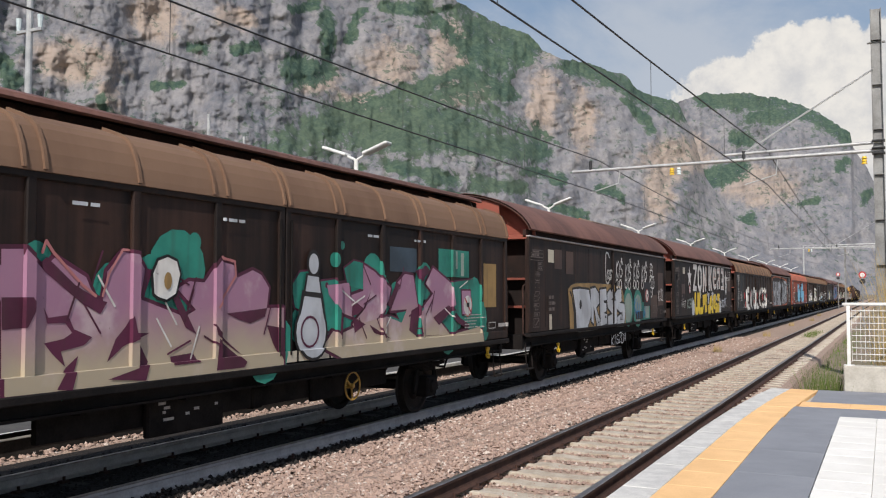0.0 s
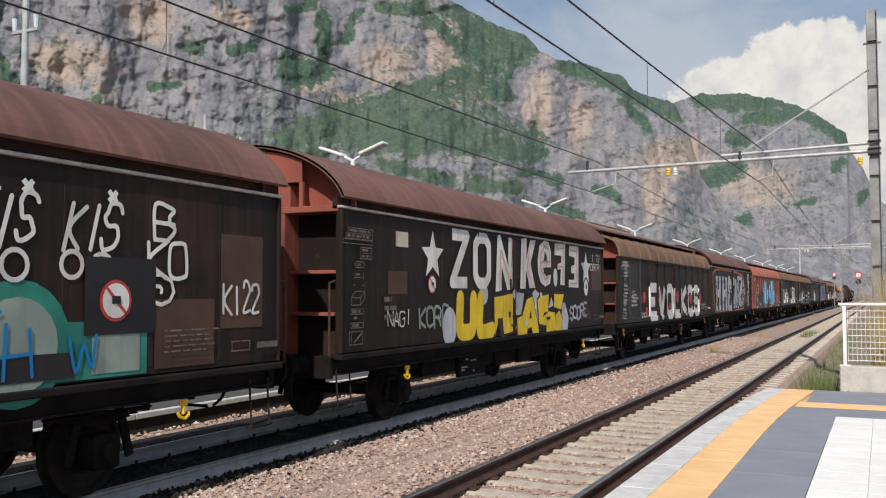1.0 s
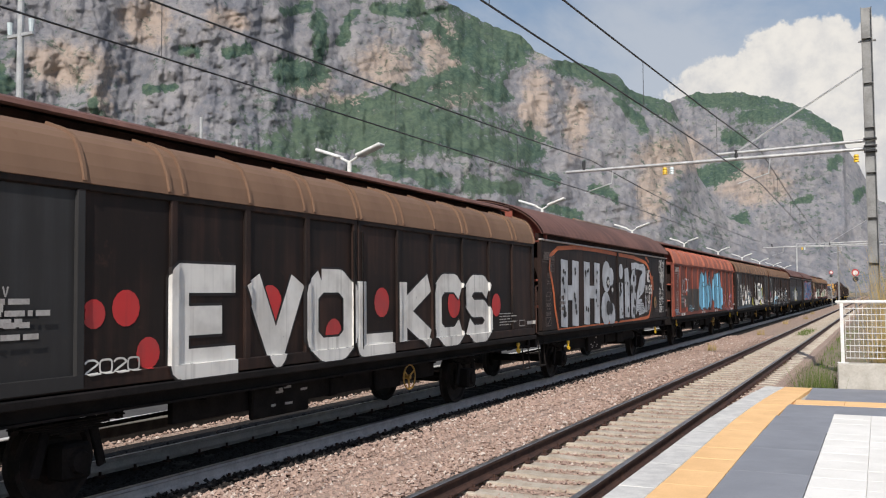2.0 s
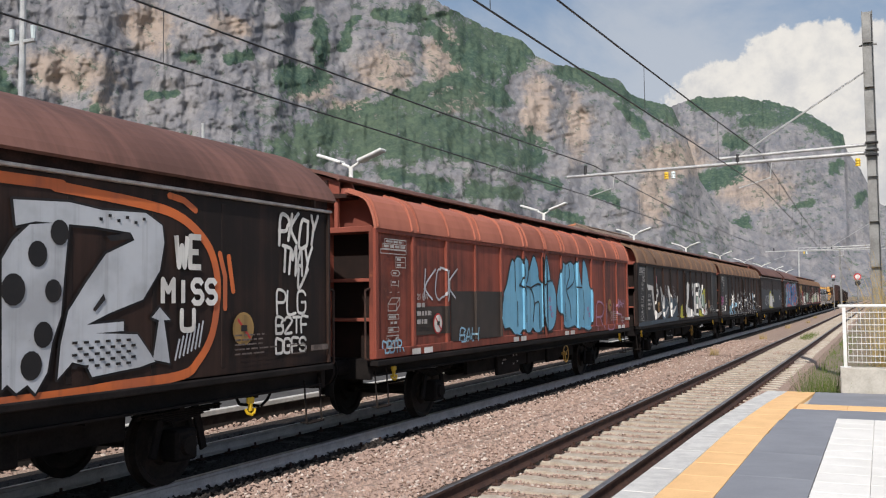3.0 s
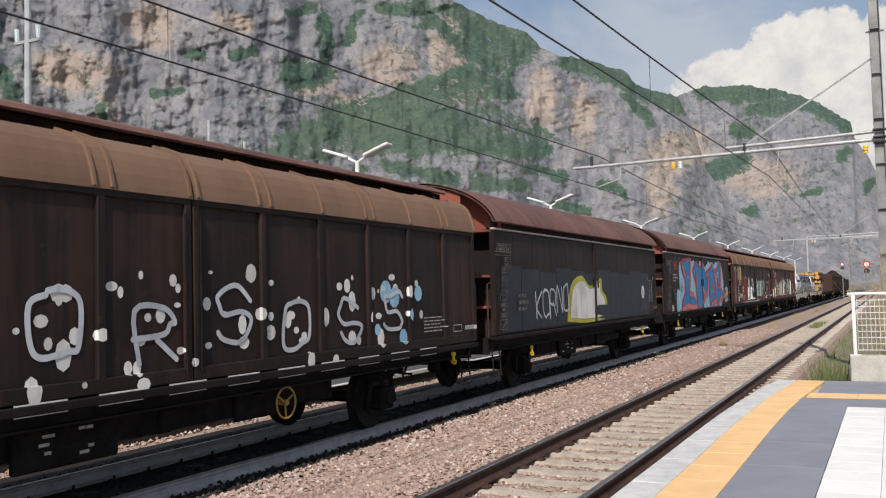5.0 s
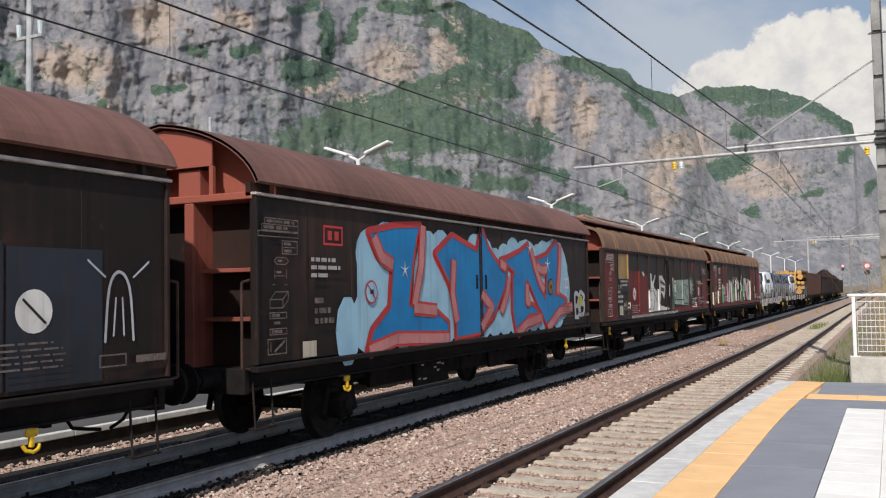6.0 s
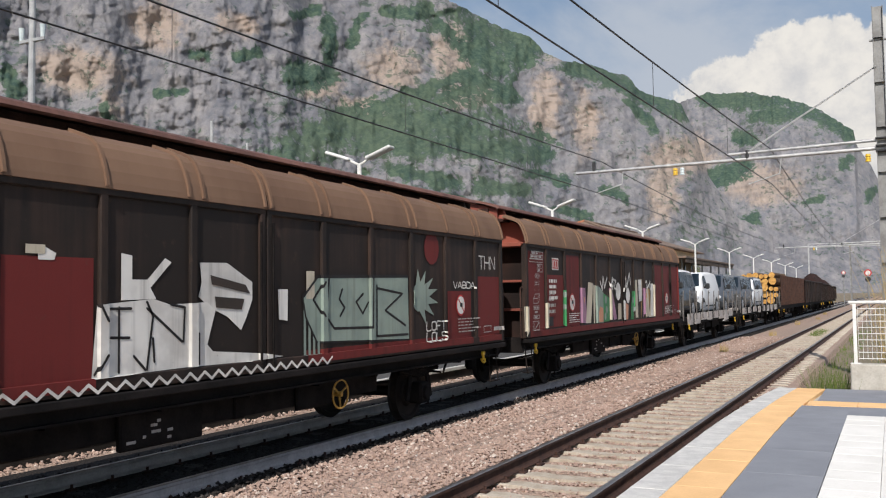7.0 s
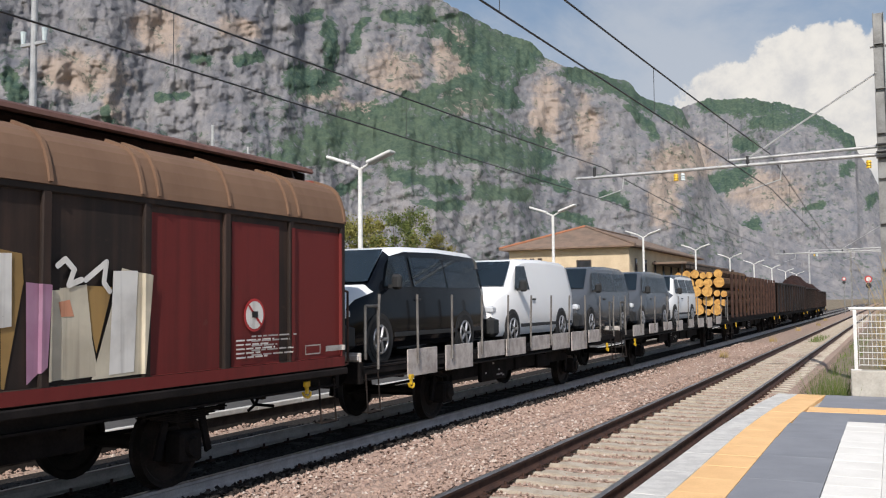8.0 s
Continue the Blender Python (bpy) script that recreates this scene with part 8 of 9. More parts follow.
def log_wagon(y, length):
    """Stake wagon loaded with two stacks of round logs."""
    top = tagged(empty("log_wagon", FAR, y, 0), "stake wagon loaded with stacked round logs", "freight wagon", "wagons of the train")
    bm = bmesh.new()
    add_box(bm, -1.30, 1.30, 0, length, 1.10, 1.22, 0.01)
    part("deck", bm, M["soot"], top)
    for s in (-1, 1):
        for k in range(14):
            p = 0.5 + (length - 1.0) * k / 13
            bm = bmesh.new()
            add_box(bm, s * 1.28, s * 1.40, p - 0.06, p + 0.06, 1.15, 3.15, 0.015)
            part("stake", bm, M["rail_side"], top)
    meshes = []
    for r in (0.15, 0.20, 0.25):
        bm = bmesh.new()
        n = 14
        ends = [[bm.verts.new((r * (1 + 0.06 * math.sin(3 * k + 9 * r)) * math.cos(2 * math.pi * k / n), p, r * (1 + 0.05 * math.cos(2 * k)) * math.sin(2 * math.pi * k / n))) for k in range(n)] for p in (0.0, 7.7)]
        for k in range(n):
            bm.faces.new((ends[0][k], ends[0][(k + 1) % n], ends[1][(k + 1) % n], ends[1][k]))
        bm.faces.new(ends[0])
        bm.faces.new(ends[1])
        bmesh.ops.recalc_face_normals(bm, faces=bm.faces)
        me = bpy.data.meshes.new("log")
        bm.to_mesh(me)
        bm.free()
        me.materials.append(M["bark"])
        me.materials.append(M["cut"])
        for poly in me.polygons:
            poly.material_index = 1 if abs(poly.normal.y) > 0.9 else 0
        meshes.append((r, me))
    rl = random.Random(6)
    for bay in range(2):
        z, level = 1.24, 0
        while z < 3.0:
            x, big = -1.24, 0.0
            while True:
                r, me = rl.choice(meshes)
                if x + 2 * r > 1.26:
                    break
                ob = new("log", me)
                ob.parent = top
                ob.location = (x + r, 0.4 + bay * 8.0 + rl.uniform(-0.12, 0.25), z + r + rl.uniform(0, 0.04))
                ob.rotation_euler.y = rl.uniform(0, 6)
                x += 2 * r + 0.01
                big = max(big, r)
            z += 1.72 * big
            level += 1
    underframe(top, length, (1.8, 3.6, length - 3.6, length - 1.8))
    TRAIN.append((top, y, 0.0))


log_wagon(212.0, 17.6)


def open_wagon(y, length, high, heap, label, skin):
    """High-sided open wagon with outside ribs and a rough load."""
    top = tagged(empty("open_wagon", FAR, y, 0), label, "freight wagon", "wagons of the train")
    for s in (-1, 1):
        bm = bmesh.new()
        add_box(bm, s * 1.30, s * 1.36, 0, length, 1.12, high)
        for k in range(12):
            p = 0.1 + (length - 0.2) * k / 11
            add_box(bm, s * 1.35, s * 1.44, p - 0.06, p + 0.06, 1.12, high, 0.01)
        add_box(bm, s * 1.29, s * 1.43, 0, length, high - 0.08, high + 0.04, 0.01)
        part("side_wall", bm, skin, top)
    for p in (0.0, length - 0.06):
        bm = bmesh.new()
        add_box(bm, -1.36, 1.36, p, p + 0.06, 1.12, high)
        part("end_wall", bm, skin, top)
    bm = bmesh.new()
    add_box(bm, -1.30, 1.30, 0.06, length - 0.06, 1.08, 1.2)
    part("floor", bm, M["soot"], top)
    nx, ny = 10, 40
    xs, ys = np.linspace(-1.28, 1.28, nx), np.linspace(0.1, length - 0.1, ny)
    gx, gy = np.meshgrid(xs, ys, indexing="ij")
    gz = high - 0.5 + heap * (1 - (gx / 1.3) ** 2) * np.clip(np.sin(np.pi * (gy - 0.1) / (length - 0.2)), 0, 1) ** 0.4 + 0.35 * waves(gx * 2.2, gy * 2.2, 77, 4)
    bm = bmesh.new()
    vs = [[bm.verts.new((gx[i, j], gy[i, j], gz[i, j])) for j in range(ny)] for i in range(nx)]
    for i in range(nx - 1):
        for j in range(ny - 1):
            bm.faces.new((vs[i][j], vs[i + 1][j], vs[i + 1][j + 1], vs[i][j + 1]))
    part("load", bm, M["roof_dark"], top)
    underframe(top, length, (1.8, 3.6, length - 3.6, length - 1.8))
    TRAIN.append((top, y, 0.0))


open_wagon(230.3, 20.2, 3.0, 0.1, "rusty brown high-sided open wagon", M["dark_skin"])
open_wagon(251.5, 12.5, 2.9, 1.5, "dark open wagon heaped with scrap", M["dark_skin"])
open_wagon(264.9, 12.0, 2.7, 1.2, "dark open wagon heaped with scrap", M["dark_skin"])
# ---- masts, lamps and wires ----
def lamp_post(y, x=-16.0, high=7.12):
    """White platform lamp with two wing-shaped heads."""
    top = tagged(empty("platform_lamp", x, y, -0.02), "white platform lamp post with two slanting heads", "lamp post", "platform lamps")
    bm = bmesh.new()
    add_tube(bm, (0, 0, 0), (0, 0, high - 0.55), 0.095, 0.075, 12)
    add_tube(bm, (0, 0, 0), (0, 0, 0.25), 0.14, 0.14, 12)
    part("pole", bm, M["white_steel"], top)
    for s in (-1, 1):
        bm = bmesh.new()
        add_tube(bm, (0, 0, high - 0.60), (s * 0.42, 0, high - 0.40), 0.045, sides=8)
        part("arm", bm, M["white_steel"], top)
        bm = bmesh.new()
        t = Matrix.Translation((s * 0.80, 0, high - 0.24)) @ Matrix.Rotation(-s * 0.33, 4, "Y")
        add_box(bm, -0.50, 0.50, -0.20, 0.20, -0.06, 0.05, 0.035, t)
        part("head", bm, M["white_steel"], top)
    return top


lamp_post(26.0)
for i in range(1, 9):
    copy_thing(bpy.data.objects["platform_lamp"], Matrix.Translation((-16.0, 26.0 + 19.4 * i, -0.02)))

INSULATOR = plain("pale_glass_insulator", (0.60, 0.66, 0.66), (0.45, 0.52, 0.53), 8, 0.25)


def mast(x, y, high, reach, label, z0=-0.45, arms=True):
    """Catenary mast: a tapering post, a long double cross arm over the tracks, stays and insulators."""
    top = tagged(empty("catenary_mast", x, y, z0), label, "catenary mast")
    g = -z0
    bm = bmesh.new()
    for s in (-1, 1):
        add_box(bm, s * 0.115, s * 0.135, -0.11, 0.11, 0, high + g, 0.006)
    add_box(bm, -0.118, 0.118, -0.012, 0.012, 0, high + g)
    for k in range(int((high + g) / 1.2)):
        add_box(bm, -0.118, 0.118, -0.10, 0.10, 0.8 + 1.2 * k, 0.815 + 1.2 * k)
    part("post", bm, M["mast"], top)
    bm = bmesh.new()
    add_box(bm, -0.35, 0.35, -0.35, 0.35, 0.0, 0.55, 0.03)
    part("footing", bm, M["concrete"], top)
    if arms:
        bm = bmesh.new()
        add_tube(bm, (0.1, 0, 5.80 + g), (reach, 0, 5.72 + g), 0.052, 0.045, 12)
        part("cross_arm", bm, M["zinc_pale"], top)
        bm = bmesh.new()
        add_tube(bm, (0.1, 0, 6.02 + g), (-4.0, 0, 5.93 + g), 0.045, 0.04, 12)
        part("upper_arm", bm, M["zinc_pale"], top)
        for d in (-0.06, 0.06):
            bm = bmesh.new()
            add_tube(bm, (-0.08, d, 8.0 + g), (-3.35, d, 6.0 + g), 0.014, sides=6)
            part("stay", bm, M["zinc_pale"], top)
        for p in (0.9, 1.9, 3.3):
            bm = bmesh.new()
            add_box(bm, -0.16, 0.16, -0.14, 0.14, 5.7 + g - p * 0.0 + (p - 0.9) * 0.14, 5.74 + g + (p - 0.9) * 0.14, 0.005)
            part("clamp", bm, M["dark_wire"], top)
        for px, colour in ((-5.24, INSULATOR), (-5.44, M["yellow"]), (-0.35, M["yellow"])):
            bm = bmesh.new()
            for k in range(3):
                add_tube(bm, (px, 0, 5.66 + g - 0.07 * k), (px, 0, 5.60 + g - 0.07 * k), 0.05, 0.075, 12)
            part("insulator", bm, colour, top)
        for px in (NEAR - x, FAR - x):
            bm = bmesh.new()
            add_tube(bm, (px, 0, 5.75 + g), (px, 0, 6.02 + g), 0.05, 0.05, 10)
            part("messenger_clamp", bm, M["dark_wire"], top)
            bm = bmesh.new()
            add_path(bm, [(px + 0.9, 0, 5.72 + g), (px + 0.85, 0, 5.30 + g), (px + 0.02, 0, 5.06 + g)], 0.016, 6)
            part("steady_arm", bm, M["zinc_pale"], top)
    bm = bmesh.new()
    add_tube(bm, (-0.22, 0, high - 0.9 + g), (0.22, 0, high - 0.9 + g), 0.03, sides=8)
    part("top_bracket", bm, M["mast"], top)
    return top


M["zinc_pale"] = plain("galvanised_tube", (0.50, 0.50, 0.49), (0.34, 0.34, 0.34), 4, 0.5, 0.3)
mast(-0.10, 26.5, 9.6, -8.45, "grey lattice catenary mast with a long cross arm")
mast(-0.20, 80.0, 9.6, -8.45, "grey lattice catenary mast farther down the line")
mast(-5.8, 158.0, 9.6, -3.0, "slim catenary mast between the tracks", arms=False)


def side_mast(x, y, high, z0, bar=True):
    top = tagged(empty("line_mast", x, y, z0), "slim grey line mast beyond the train", "mast", "line masts")
    bm = bmesh.new()
    add_tube(bm, (0, 0, 0), (0, 0, high - z0), 0.10, 0.07, 10)
    part("pole", bm, M["zinc_pale"], top)
    if bar:
        bm = bmesh.new()
        add_box(bm, -0.42, 0.42, -0.04, 0.04, 8.14 - z0, 8.22 - z0, 0.01)
        part("cross_bar", bm, M["zinc_pale"], top)
        for p in (-0.36, 0.36):
            bm = bmesh.new()
            add_tube(bm, (p, 0, 8.22 - z0), (p, 0, 8.52 - z0), 0.05, 0.07, 8)
            part("insulator", bm, INSULATOR, top)


side_mast(-18.0, 14.6, 9.9, -0.02)
side_mast(-26.0, 30.2, 9.7, -0.5, False)
side_mast(-30.0, 37.6, 10.2, -0.5, False)


def wire(name, pts, r, label):
    cu = bpy.data.curves.new(name, "CURVE")
    cu.dimensions, cu.bevel_depth, cu.bevel_resolution = "3D", r, 1
    sp = cu.splines.new("POLY")
    sp.points.add(len(pts) - 1)
    for p, q in zip(sp.points, pts):
        p.co = (*q, 1)
    cu.materials.append(M["dark_wire"])
    return tagged(new(name, cu), label, "overhead wire", "overhead wires")


def catenary(x, swing, hold=(-27.0, 26.5, 80.0, 133.5, 187.0)):
    """Contact wire and messenger wire over one track, with droppers."""
    knots = [-27.0, 3.0, 26.5, 80.0, 133.5, 187.0]

    def sway(y):
        return x + float(np.interp(y, knots, swing))

    wire("contact_wire", [(sway(y), y, 5.04) for y in knots], 0.012, "thin dark contact wire over the track")
    pts, drops = [], []
    for a, b in zip(hold, hold[1:]):
        for k in range(16):
            t = k / 16
            pts.append((sway(a + (b - a) * t), a + (b - a) * t, 6.02 - 1.6 * 0.42 * t * (1 - t) * 2.0))
        for k in range(1, 9):
            t = k / 9
            drops.append((a + (b - a) * t, 6.02 - 1.6 * 0.42 * t * (1 - t) * 2.0))
    wire("messenger_wire", pts + [(sway(hold[-1]), hold[-1], 6.02)], 0.014, "thin dark messenger wire above the contact wire")
    for y, z in drops:
        wire("dropper", [(sway(y), y, z), (sway(y), y, 5.04)], 0.005, "thin dropper wire between two overhead wires")


catenary(NEAR, (-0.3, -0.30, 0.62, -0.2, 0.2, -0.2))
catenary(FAR, (-0.3, -0.25, 0.25, -0.2, 0.2, -0.2))


def signal(x, y, high):
    """Colour light signal with a round white and red marker."""
    top = tagged(empty("rail_signal", x, y, -0.45), "slim railway signal with a round red and white marker", "railway signal", "railway signals")
    bm = bmesh.new()
    add_tube(bm, (0, 0, 0), (0, 0, high), 0.07, 0.06, 10)
    part("pole", bm, M["mast"], top)
    bm = bmesh.new()
    add_tube(bm, (0, -0.12, high - 0.35), (0, 0.02, high - 0.35), 0.20, 0.20, 18)
    part("lamp_head", bm, M["dark_wire"], top)
    bm = bmesh.new()
    add_tube(bm, (0, -0.03, high + 0.12), (0, 0.0, high + 0.12), 0.26, 0.26, 20)
    part("marker", bm, G["red"], top, "red rim of the marker")
    bm = bmesh.new()
    add_tube(bm, (0, -0.04, high + 0.12), (0, -0.03, high + 0.12), 0.17, 0.17, 20)
    part("marker_face", bm, G["white"], top)


signal(-5.75, 132.0, 4.9)
signal(-1.55, 73.0, 3.7)


def far_portal():
    """A light portal over the lines in the distance."""
    top = tagged(empty("signal_portal", -12.5, 165.0, -0.45), "pale steel portal over the distant tracks", "portal")
    for x in (0.0, 14.0):
        bm = bmesh.new()
        add_box(bm, x - 0.12, x + 0.12, -0.12, 0.12, 0, 10.6, 0.01)
        part("post", bm, M["zinc_pale"], top)
    bm = bmesh.new()
    for z in (10.0, 10.6):
        add_box(bm, 0.0, 14.0, -0.06, 0.06, z, z + 0.09)
    for k in range(14):
        add_tube(bm, (k, 0, 10.05), (k + 1, 0, 10.6), 0.03, sides=5)
    part("beam", bm, M["zinc_pale"], top)


far_portal()
# ---- station building, trees, reeds and weeds ----
M["plaster"] = plain("warm_cream_plaster", (0.66, 0.53, 0.36), (0.54, 0.42, 0.28), 0.8, 0.9, grain=20)
M["roof_tile"] = plain("weathered_roof_tiles", (0.24, 0.165, 0.12), (0.15, 0.11, 0.085), 0.9, 0.9, bump=0.5, grain=9)
M["red_tile"] = plain("new_orange_roof_tiles", (0.42, 0.17, 0.09), (0.27, 0.12, 0.07), 0.9, 0.9, bump=0.5, grain=9)
M["dark_glass"] = plain("dark_window_glass", (0.02, 0.022, 0.025), (0.04, 0.04, 0.045), 2, 0.15)
M["timber"] = plain("dark_canopy_timber", (0.06, 0.045, 0.035), (0.11, 0.08, 0.06), 3, 0.85)


def station():
    """Long cream station building with a hipped tiled roof, windows and a platform canopy."""
    x0, x1, y0, y1, eave = -31.0, -20.0, 76.0, 106.0, 6.55
    top = tagged(empty("station_building", x0, y0, -0.45), "cream plastered station building with a hipped tile roof", "building")
    w, d, g = x1 - x0, y1 - y0, 0.45
    for name, box in (("wall", (0, w, 0, 0.4)), ("wall", (0, w, d - 0.4, d)), ("wall", (0, 0.4, 0.4, d - 0.4)), ("wall", (w - 0.4, w, 0.4, d - 0.4))):
        bm = bmesh.new()
        add_box(bm, *box, 0, eave + g)
        part(name, bm, M["plaster"], top)
    bm = bmesh.new()
    o, h, r = 0.7, eave + g, eave + g + 2.35
    a = [bm.verts.new(v) for v in ((-o, -o, h), (w + o, -o, h), (w + o, d + o, h), (-o, d + o, h))]
    b = [bm.verts.new(v) for v in ((-o, -o, h + 0.14), (w + o, -o, h + 0.14), (w + o, d + o, h + 0.14), (-o, d + o, h + 0.14))]
    e = [bm.verts.new((w / 2, 5.4, r)), bm.verts.new((w / 2, d - 5.4, r))]
    bm.faces.new(a)
    for k in range(4):
        bm.faces.new((a[k], a[(k + 1) % 4], b[(k + 1) % 4], b[k]))
    bm.faces.new((b[0], b[1], e[0]))
    bm.faces.new((b[1], b[2], e[1], e[0]))
    bm.faces.new((b[2], b[3], e[1]))
    bm.faces.new((b[3], b[0], e[0], e[1]))
    roof = part("roof", bm, [M["roof_tile"], M["red_tile"]], top)
    for poly in roof.data.polygons:
        if poly.normal.x < -0.2 and poly.normal.z > 0.3:
            poly.material_index = 1
    # ridge and hip tiles
    for p, q in (((w / 2, 5.4, r + 0.04), (w / 2, d - 5.4, r + 0.04)), ((-o, -o, h + 0.18), (w / 2, 5.4, r + 0.04)), ((w + o, -o, h + 0.18), (w / 2, 5.4, r + 0.04))):
        bm = bmesh.new()
        add_tube(bm, p, q, 0.12, sides=8)
        part("ridge_tiles", bm, M["red_tile"] if p[0] < 0 else M["roof_tile"], top)

    def window(x, y, z, wide, tall, axis):
        f = bmesh.new()
        if axis == "y":
            add_box(f, x - wide / 2 - 0.1, x + wide / 2 + 0.1, y - 0.05, y + 0.1, z - 0.1, z + tall + 0.1, 0.02)
        else:
            add_box(f, x - 0.1, x + 0.05, y - wide / 2 - 0.1, y + wide / 2 + 0.1, z - 0.1, z + tall + 0.1, 0.02)
        ob = part("window", f, M["timber"], top)
        f = bmesh.new()
        if axis == "y":
            add_box(f, x - wide / 2, x + wide / 2, y - 0.07, y, z, z + tall)
        else:
            add_box(f, x, x + 0.07, y - wide / 2, y + wide / 2, z, z + tall)
        part("pane", f, M["dark_glass"], ob)

    window(4.9 + 2.1, 0, 4.55, 1.15, 1.35, "y")
    for k in range(4):
        window(0.7 + 0.75 * k, 0, 5.65, 0.22, 0.5, "y")
    for k in range(8):
        window(w, 2.2 + 3.5 * k, 4.4, 0.5, 1.6, "x")
    for k in range(6):
        window(w, 3.4 + 4.6 * k, 0.9, 1.3, 2.2, "x")
    bm = bmesh.new()
    add_box(bm, w + 0.02, w + 3.2, 8.0, d + 6.0, 5.75, 5.95, 0.02)
    part("canopy", bm, M["roof_tile"], top)
    bm = bmesh.new()
    for k in range(30):
        add_box(bm, w + 3.1, w + 3.16, 8.2 + k * 0.92, 8.2 + k * 0.92 + 0.7, 5.35, 5.75)
    part("canopy_valance", bm, M["timber"], top)
    for k in range(6):
        bm = bmesh.new()
        add_tube(bm, (w + 2.6, 9 + 5 * k, 0.4), (w + 2.6, 9 + 5 * k, 5.75), 0.09, 0.07, 10)
        part("canopy_post", bm, M["mast"], top)


station()


def leaf_paint(name, a, b):
    n = Nodes(name)
    isle = n.node("ShaderNodeNewGeometry").outputs["Random Per Island"]
    n.bsdf.inputs["Transmission Weight"].default_value = 0.0
    return n.done(n.mix(isle, a, b), 0.7, 0.0, 0.25)


M["leaf"] = leaf_paint("mixed_green_leaves", (0.060, 0.095, 0.022), (0.150, 0.165, 0.045))
M["leaf_yellow"] = leaf_paint("yellow_green_leaves", (0.12, 0.125, 0.028), (0.24, 0.21, 0.06))
M["reed"] = leaf_paint("dry_straw_reeds", (0.50, 0.36, 0.15), (0.30, 0.22, 0.09))
M["weed"] = leaf_paint("green_weeds", (0.075, 0.125, 0.025), (0.16, 0.19, 0.05))
M["wood"] = plain("brown_tree_bark", (0.09, 0.065, 0.045), (0.05, 0.038, 0.028), 6, 0.95, bump=0.5)


def tree(x, y, high, wide, leaves, seed, material, label):
    """A tree: tapered trunk, forking limbs and a ragged crown of single leaves in clumps."""
    r = np.random.default_rng(seed)
    top = tagged(empty("tree", x, y, -0.5), label, "tree", "trees behind the station")
    bm = bmesh.new()
    add_tube(bm, (0, 0, 0), (0.1, 0, high * 0.45), 0.16, 0.09, 10)
    tips = []
    for k in range(9):
        an, up = 2 * math.pi * k / 9 + r.uniform(-0.3, 0.3), r.uniform(0.45, 0.95)
        tip = (wide * 0.36 * math.cos(an) * r.uniform(0.4, 1.1), wide * 0.36 * math.sin(an) * r.uniform(0.4, 1.1), high * up)
        add_tube(bm, (0.08, 0, high * r.uniform(0.2, 0.42)), tip, 0.06, 0.015, 6)
        tips.append(tip)
    part("trunk", bm, M["wood"], top)
    clumps = []
    for k in range(46):
        an, rad, up = r.uniform(0, 6.28), wide / 2 * math.sqrt(r.uniform(0.02, 1)), r.uniform(0.16, 1.0)
        shape = math.sqrt(max(0.05, 1 - ((up - 0.5) / 0.55) ** 2))
        clumps.append((rad * shape * math.cos(an), rad * shape * math.sin(an), high * up, r.uniform(0.28, 0.6)))
    c = np.array(clumps)[r.integers(0, 46, leaves)]
    mid = c[:, :3] + r.normal(0, 1, (leaves, 3)) * c[:, 3:4] * 0.55
    u = r.normal(0, 1, (leaves, 3))
    u /= np.linalg.norm(u, axis=1)[:, None]
    v = np.cross(u, r.normal(0, 1, (leaves, 3)))
    v /= np.linalg.norm(v, axis=1)[:, None]
    s = r.uniform(0.05, 0.12, (leaves, 1))
    pts = np.stack([mid - u * s, mid + v * s * 0.5, mid + u * s, mid - v * s * 0.5], 1).reshape(-1, 3)
    crown = raw_mesh("crown", pts.tolist(), np.arange(leaves * 4).reshape(-1, 4).tolist(), material)
    crown.parent = top
    return top


tree(-29.0, 46.5, 8.0, 6.0, 11000, 3, M["leaf_yellow"], "yellow-green bushy tree behind the platform")
tree(-31.0, 55.5, 8.7, 7.0, 14000, 4, M["leaf"], "green bushy tree behind the platform")
tree(-32.0, 61.5, 7.6, 5.4, 10000, 5, M["leaf_yellow"], "yellow-green bushy tree behind the platform")
tree(-33.0, 50.0, 7.6, 6.0, 9000, 6, M["leaf"], "green bushy tree behind the platform")
tree(-24.0, 116.0, 8.0, 6.0, 6000, 7, M["leaf"], "green tree beyond the station")
tree(-30.0, 60.0, 4.0, 5.0, 6000, 8, M["leaf"], "low green tree beside the station")


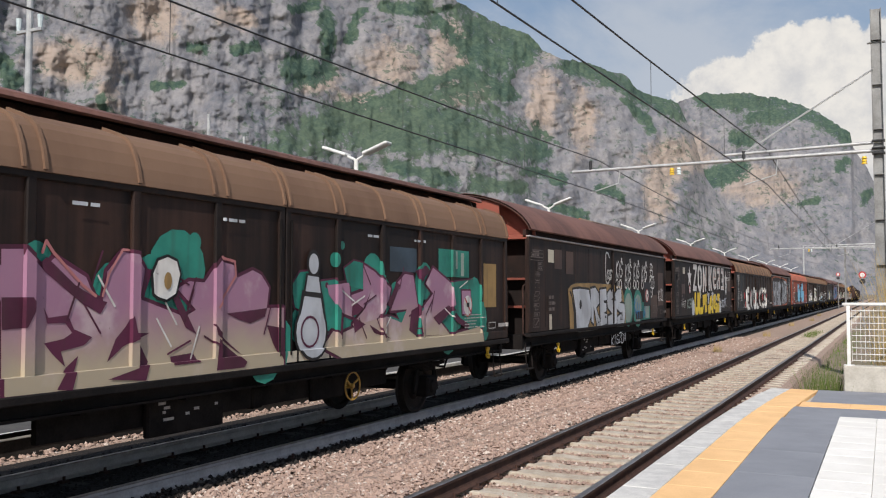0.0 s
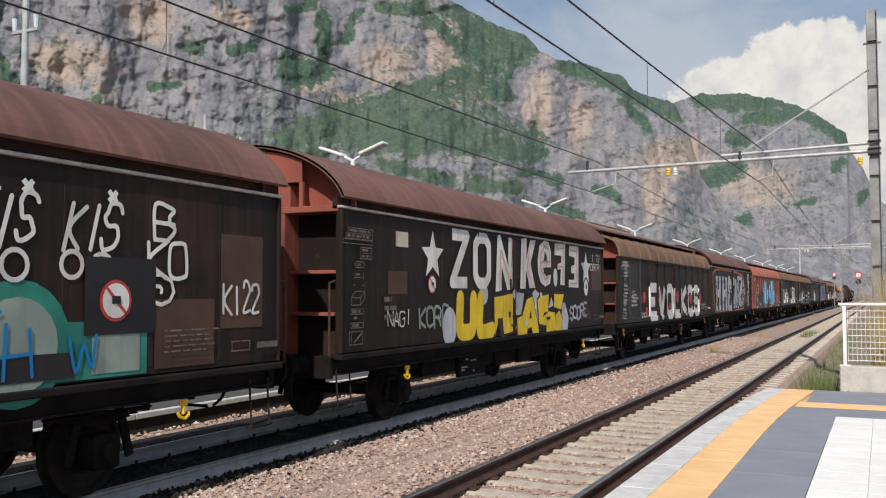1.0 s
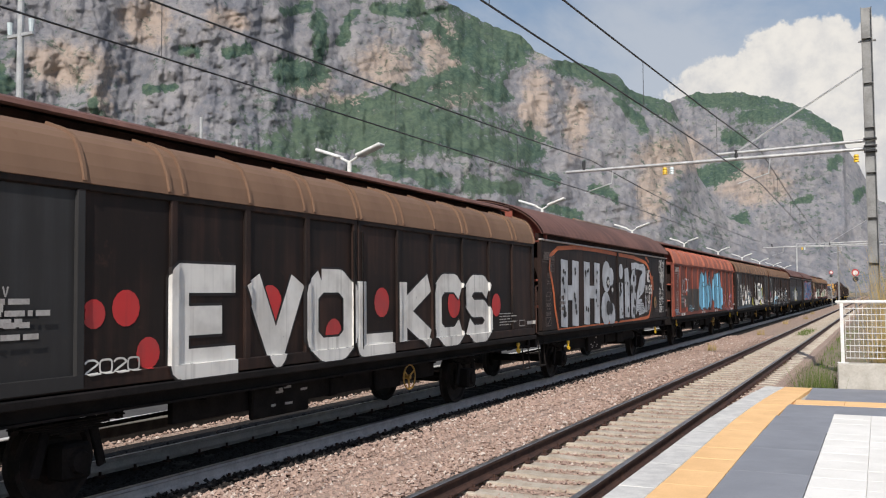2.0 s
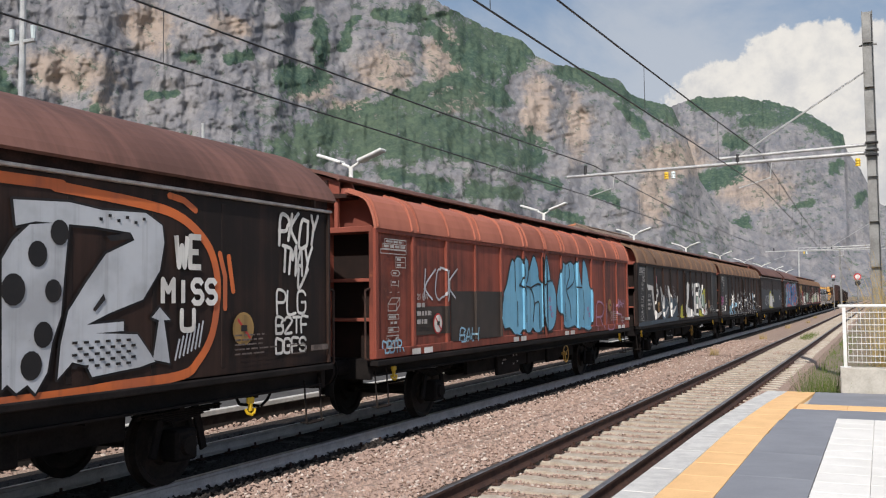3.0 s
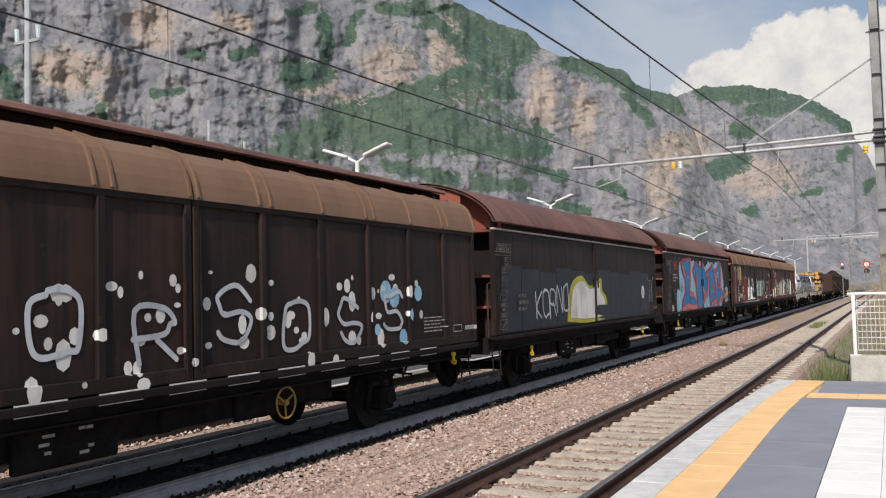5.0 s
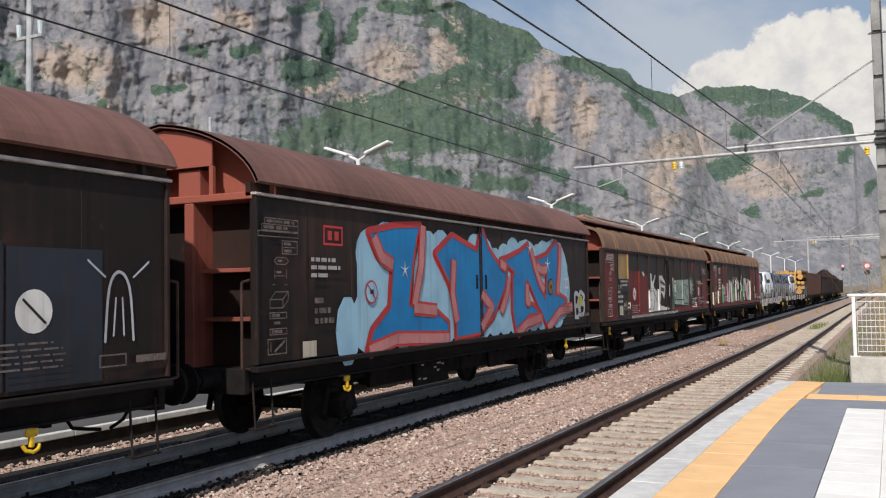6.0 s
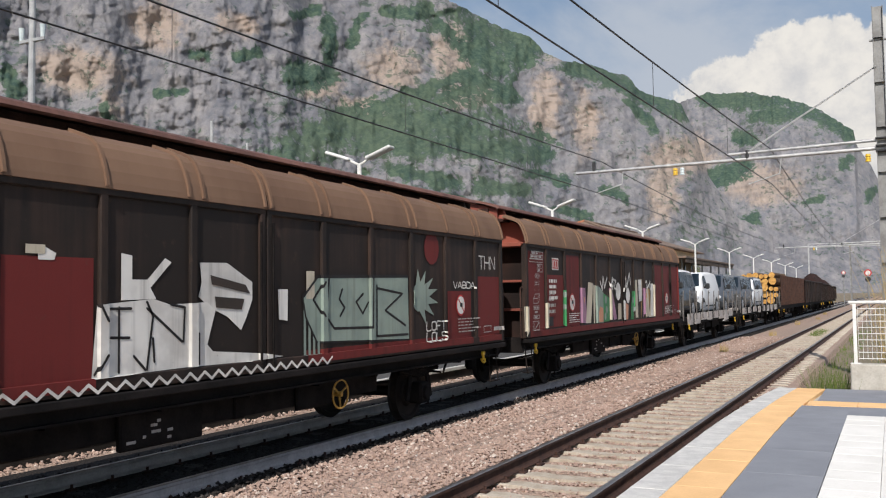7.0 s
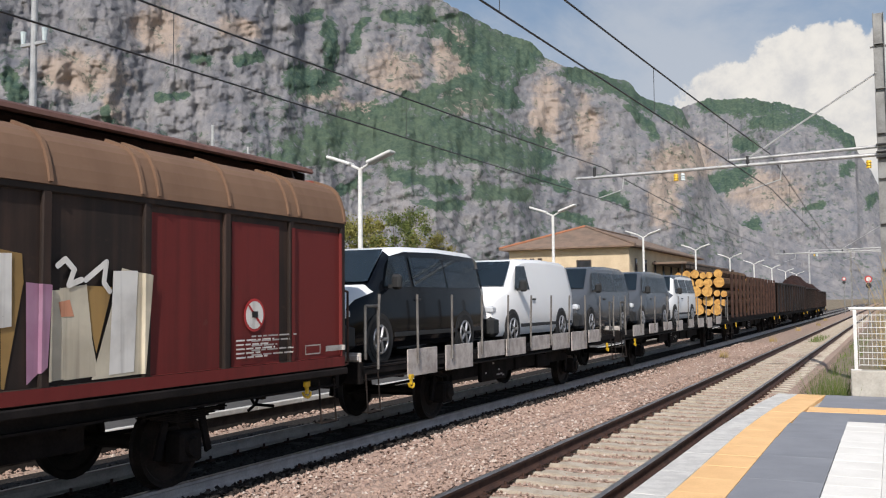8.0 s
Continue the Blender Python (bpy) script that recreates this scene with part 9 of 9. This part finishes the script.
def blades(name, material, seed, boxes, label, category):
    """Grass or reeds: bent tapering blades in rectangles (x0, x1, y0, y1, z, count, height, width)."""
    r = np.random.default_rng(seed)
    verts, faces, off = [], [], 0
    for x0, x1, y0, y1, z, count, high, wide in boxes:
        p = np.stack([r.uniform(x0, x1, count), r.uniform(y0, y1, count), np.full(count, z)], 1)
        lean = r.normal(0, 0.13, (count, 2))
        h = high * r.uniform(0.45, 1.0, count)
        turn = r.uniform(0, 3.14, count)
        side = np.stack([np.cos(turn), np.sin(turn), np.zeros(count)], 1) * wide * r.uniform(0.5, 1, (count, 1))
        rows = []
        for k, t in enumerate((0.0, 0.4, 0.75, 1.0)):
            mid = p + np.stack([lean[:, 0] * h * t * t, lean[:, 1] * h * t * t, h * t], 1)
            rows += [mid - side * (1 - t * 0.9), mid + side * (1 - t * 0.9)]
        verts.append(np.stack(rows, 1).reshape(-1, 3))
        q = np.array([(0, 1, 3, 2), (2, 3, 5, 4), (4, 5, 7, 6)])
        faces.append((q[None] + (np.arange(count) * 8)[:, None, None]).reshape(-1, 4) + off)
        off += count * 8
    return tagged(raw_mesh(name, np.concatenate(verts).tolist(), np.concatenate(faces).tolist(), material), label, category, kind="stuff")


blades("dry_reeds", M["reed"], 1, [(-0.10, 4.5, 15.4, 19.0, -0.4, 3600, 3.0, 0.011), (0.1, 5.0, 19, 24, -0.4, 2400, 3.5, 0.015)], "dry straw-coloured reeds behind the fence", "reeds")
blades("green_weeds", M["weed"], 2, [(-1.15, -0.62, 14.85, 15.6, -0.42, 900, 1.35, 0.012), (-0.3, 4.0, 15.4, 18.0, -0.4, 900, 1.7, 0.014), (-3.9, -3.3, 49, 56, -0.22, 300, 0.25, 0.012), (-2.6, -1.2, 30, 60, -0.45, 500, 0.3, 0.02)], "green weeds at the platform's end", "weeds")
for i, (x, y) in enumerate([(-5.4, 33.0), (-5.2, 46.0), (-5.5, 62.0), (-5.1, 74.0), (-5.6, 90.0)]):
    blades("dry_tuft", M["reed"], 10 + i, [(x - 0.16, x + 0.16, y - 0.2, y + 0.2, -0.06, 90, 0.32, 0.008)], "dry grass tuft growing in the ballast", "grass tuft")
# ---- what moves ----
def motions():
    steps = [i / 30 for i in range(241)]
    for thing, y, z in TRAIN:
        walk(thing, [(t, pose(FAR, y - SPEED * t, z)) for t in (0.0, 1.0, 2.0, 3.0, 4.0, 5.0, 6.0, 7.0, 8.0)])
    for wheel, y in WHEELS:
        walk(wheel, [(t, Matrix.Translation((0, y, WHEEL_R)) @ Matrix.Rotation(SPEED * t / WHEEL_R, 4, "X")) for t in steps])


motions()
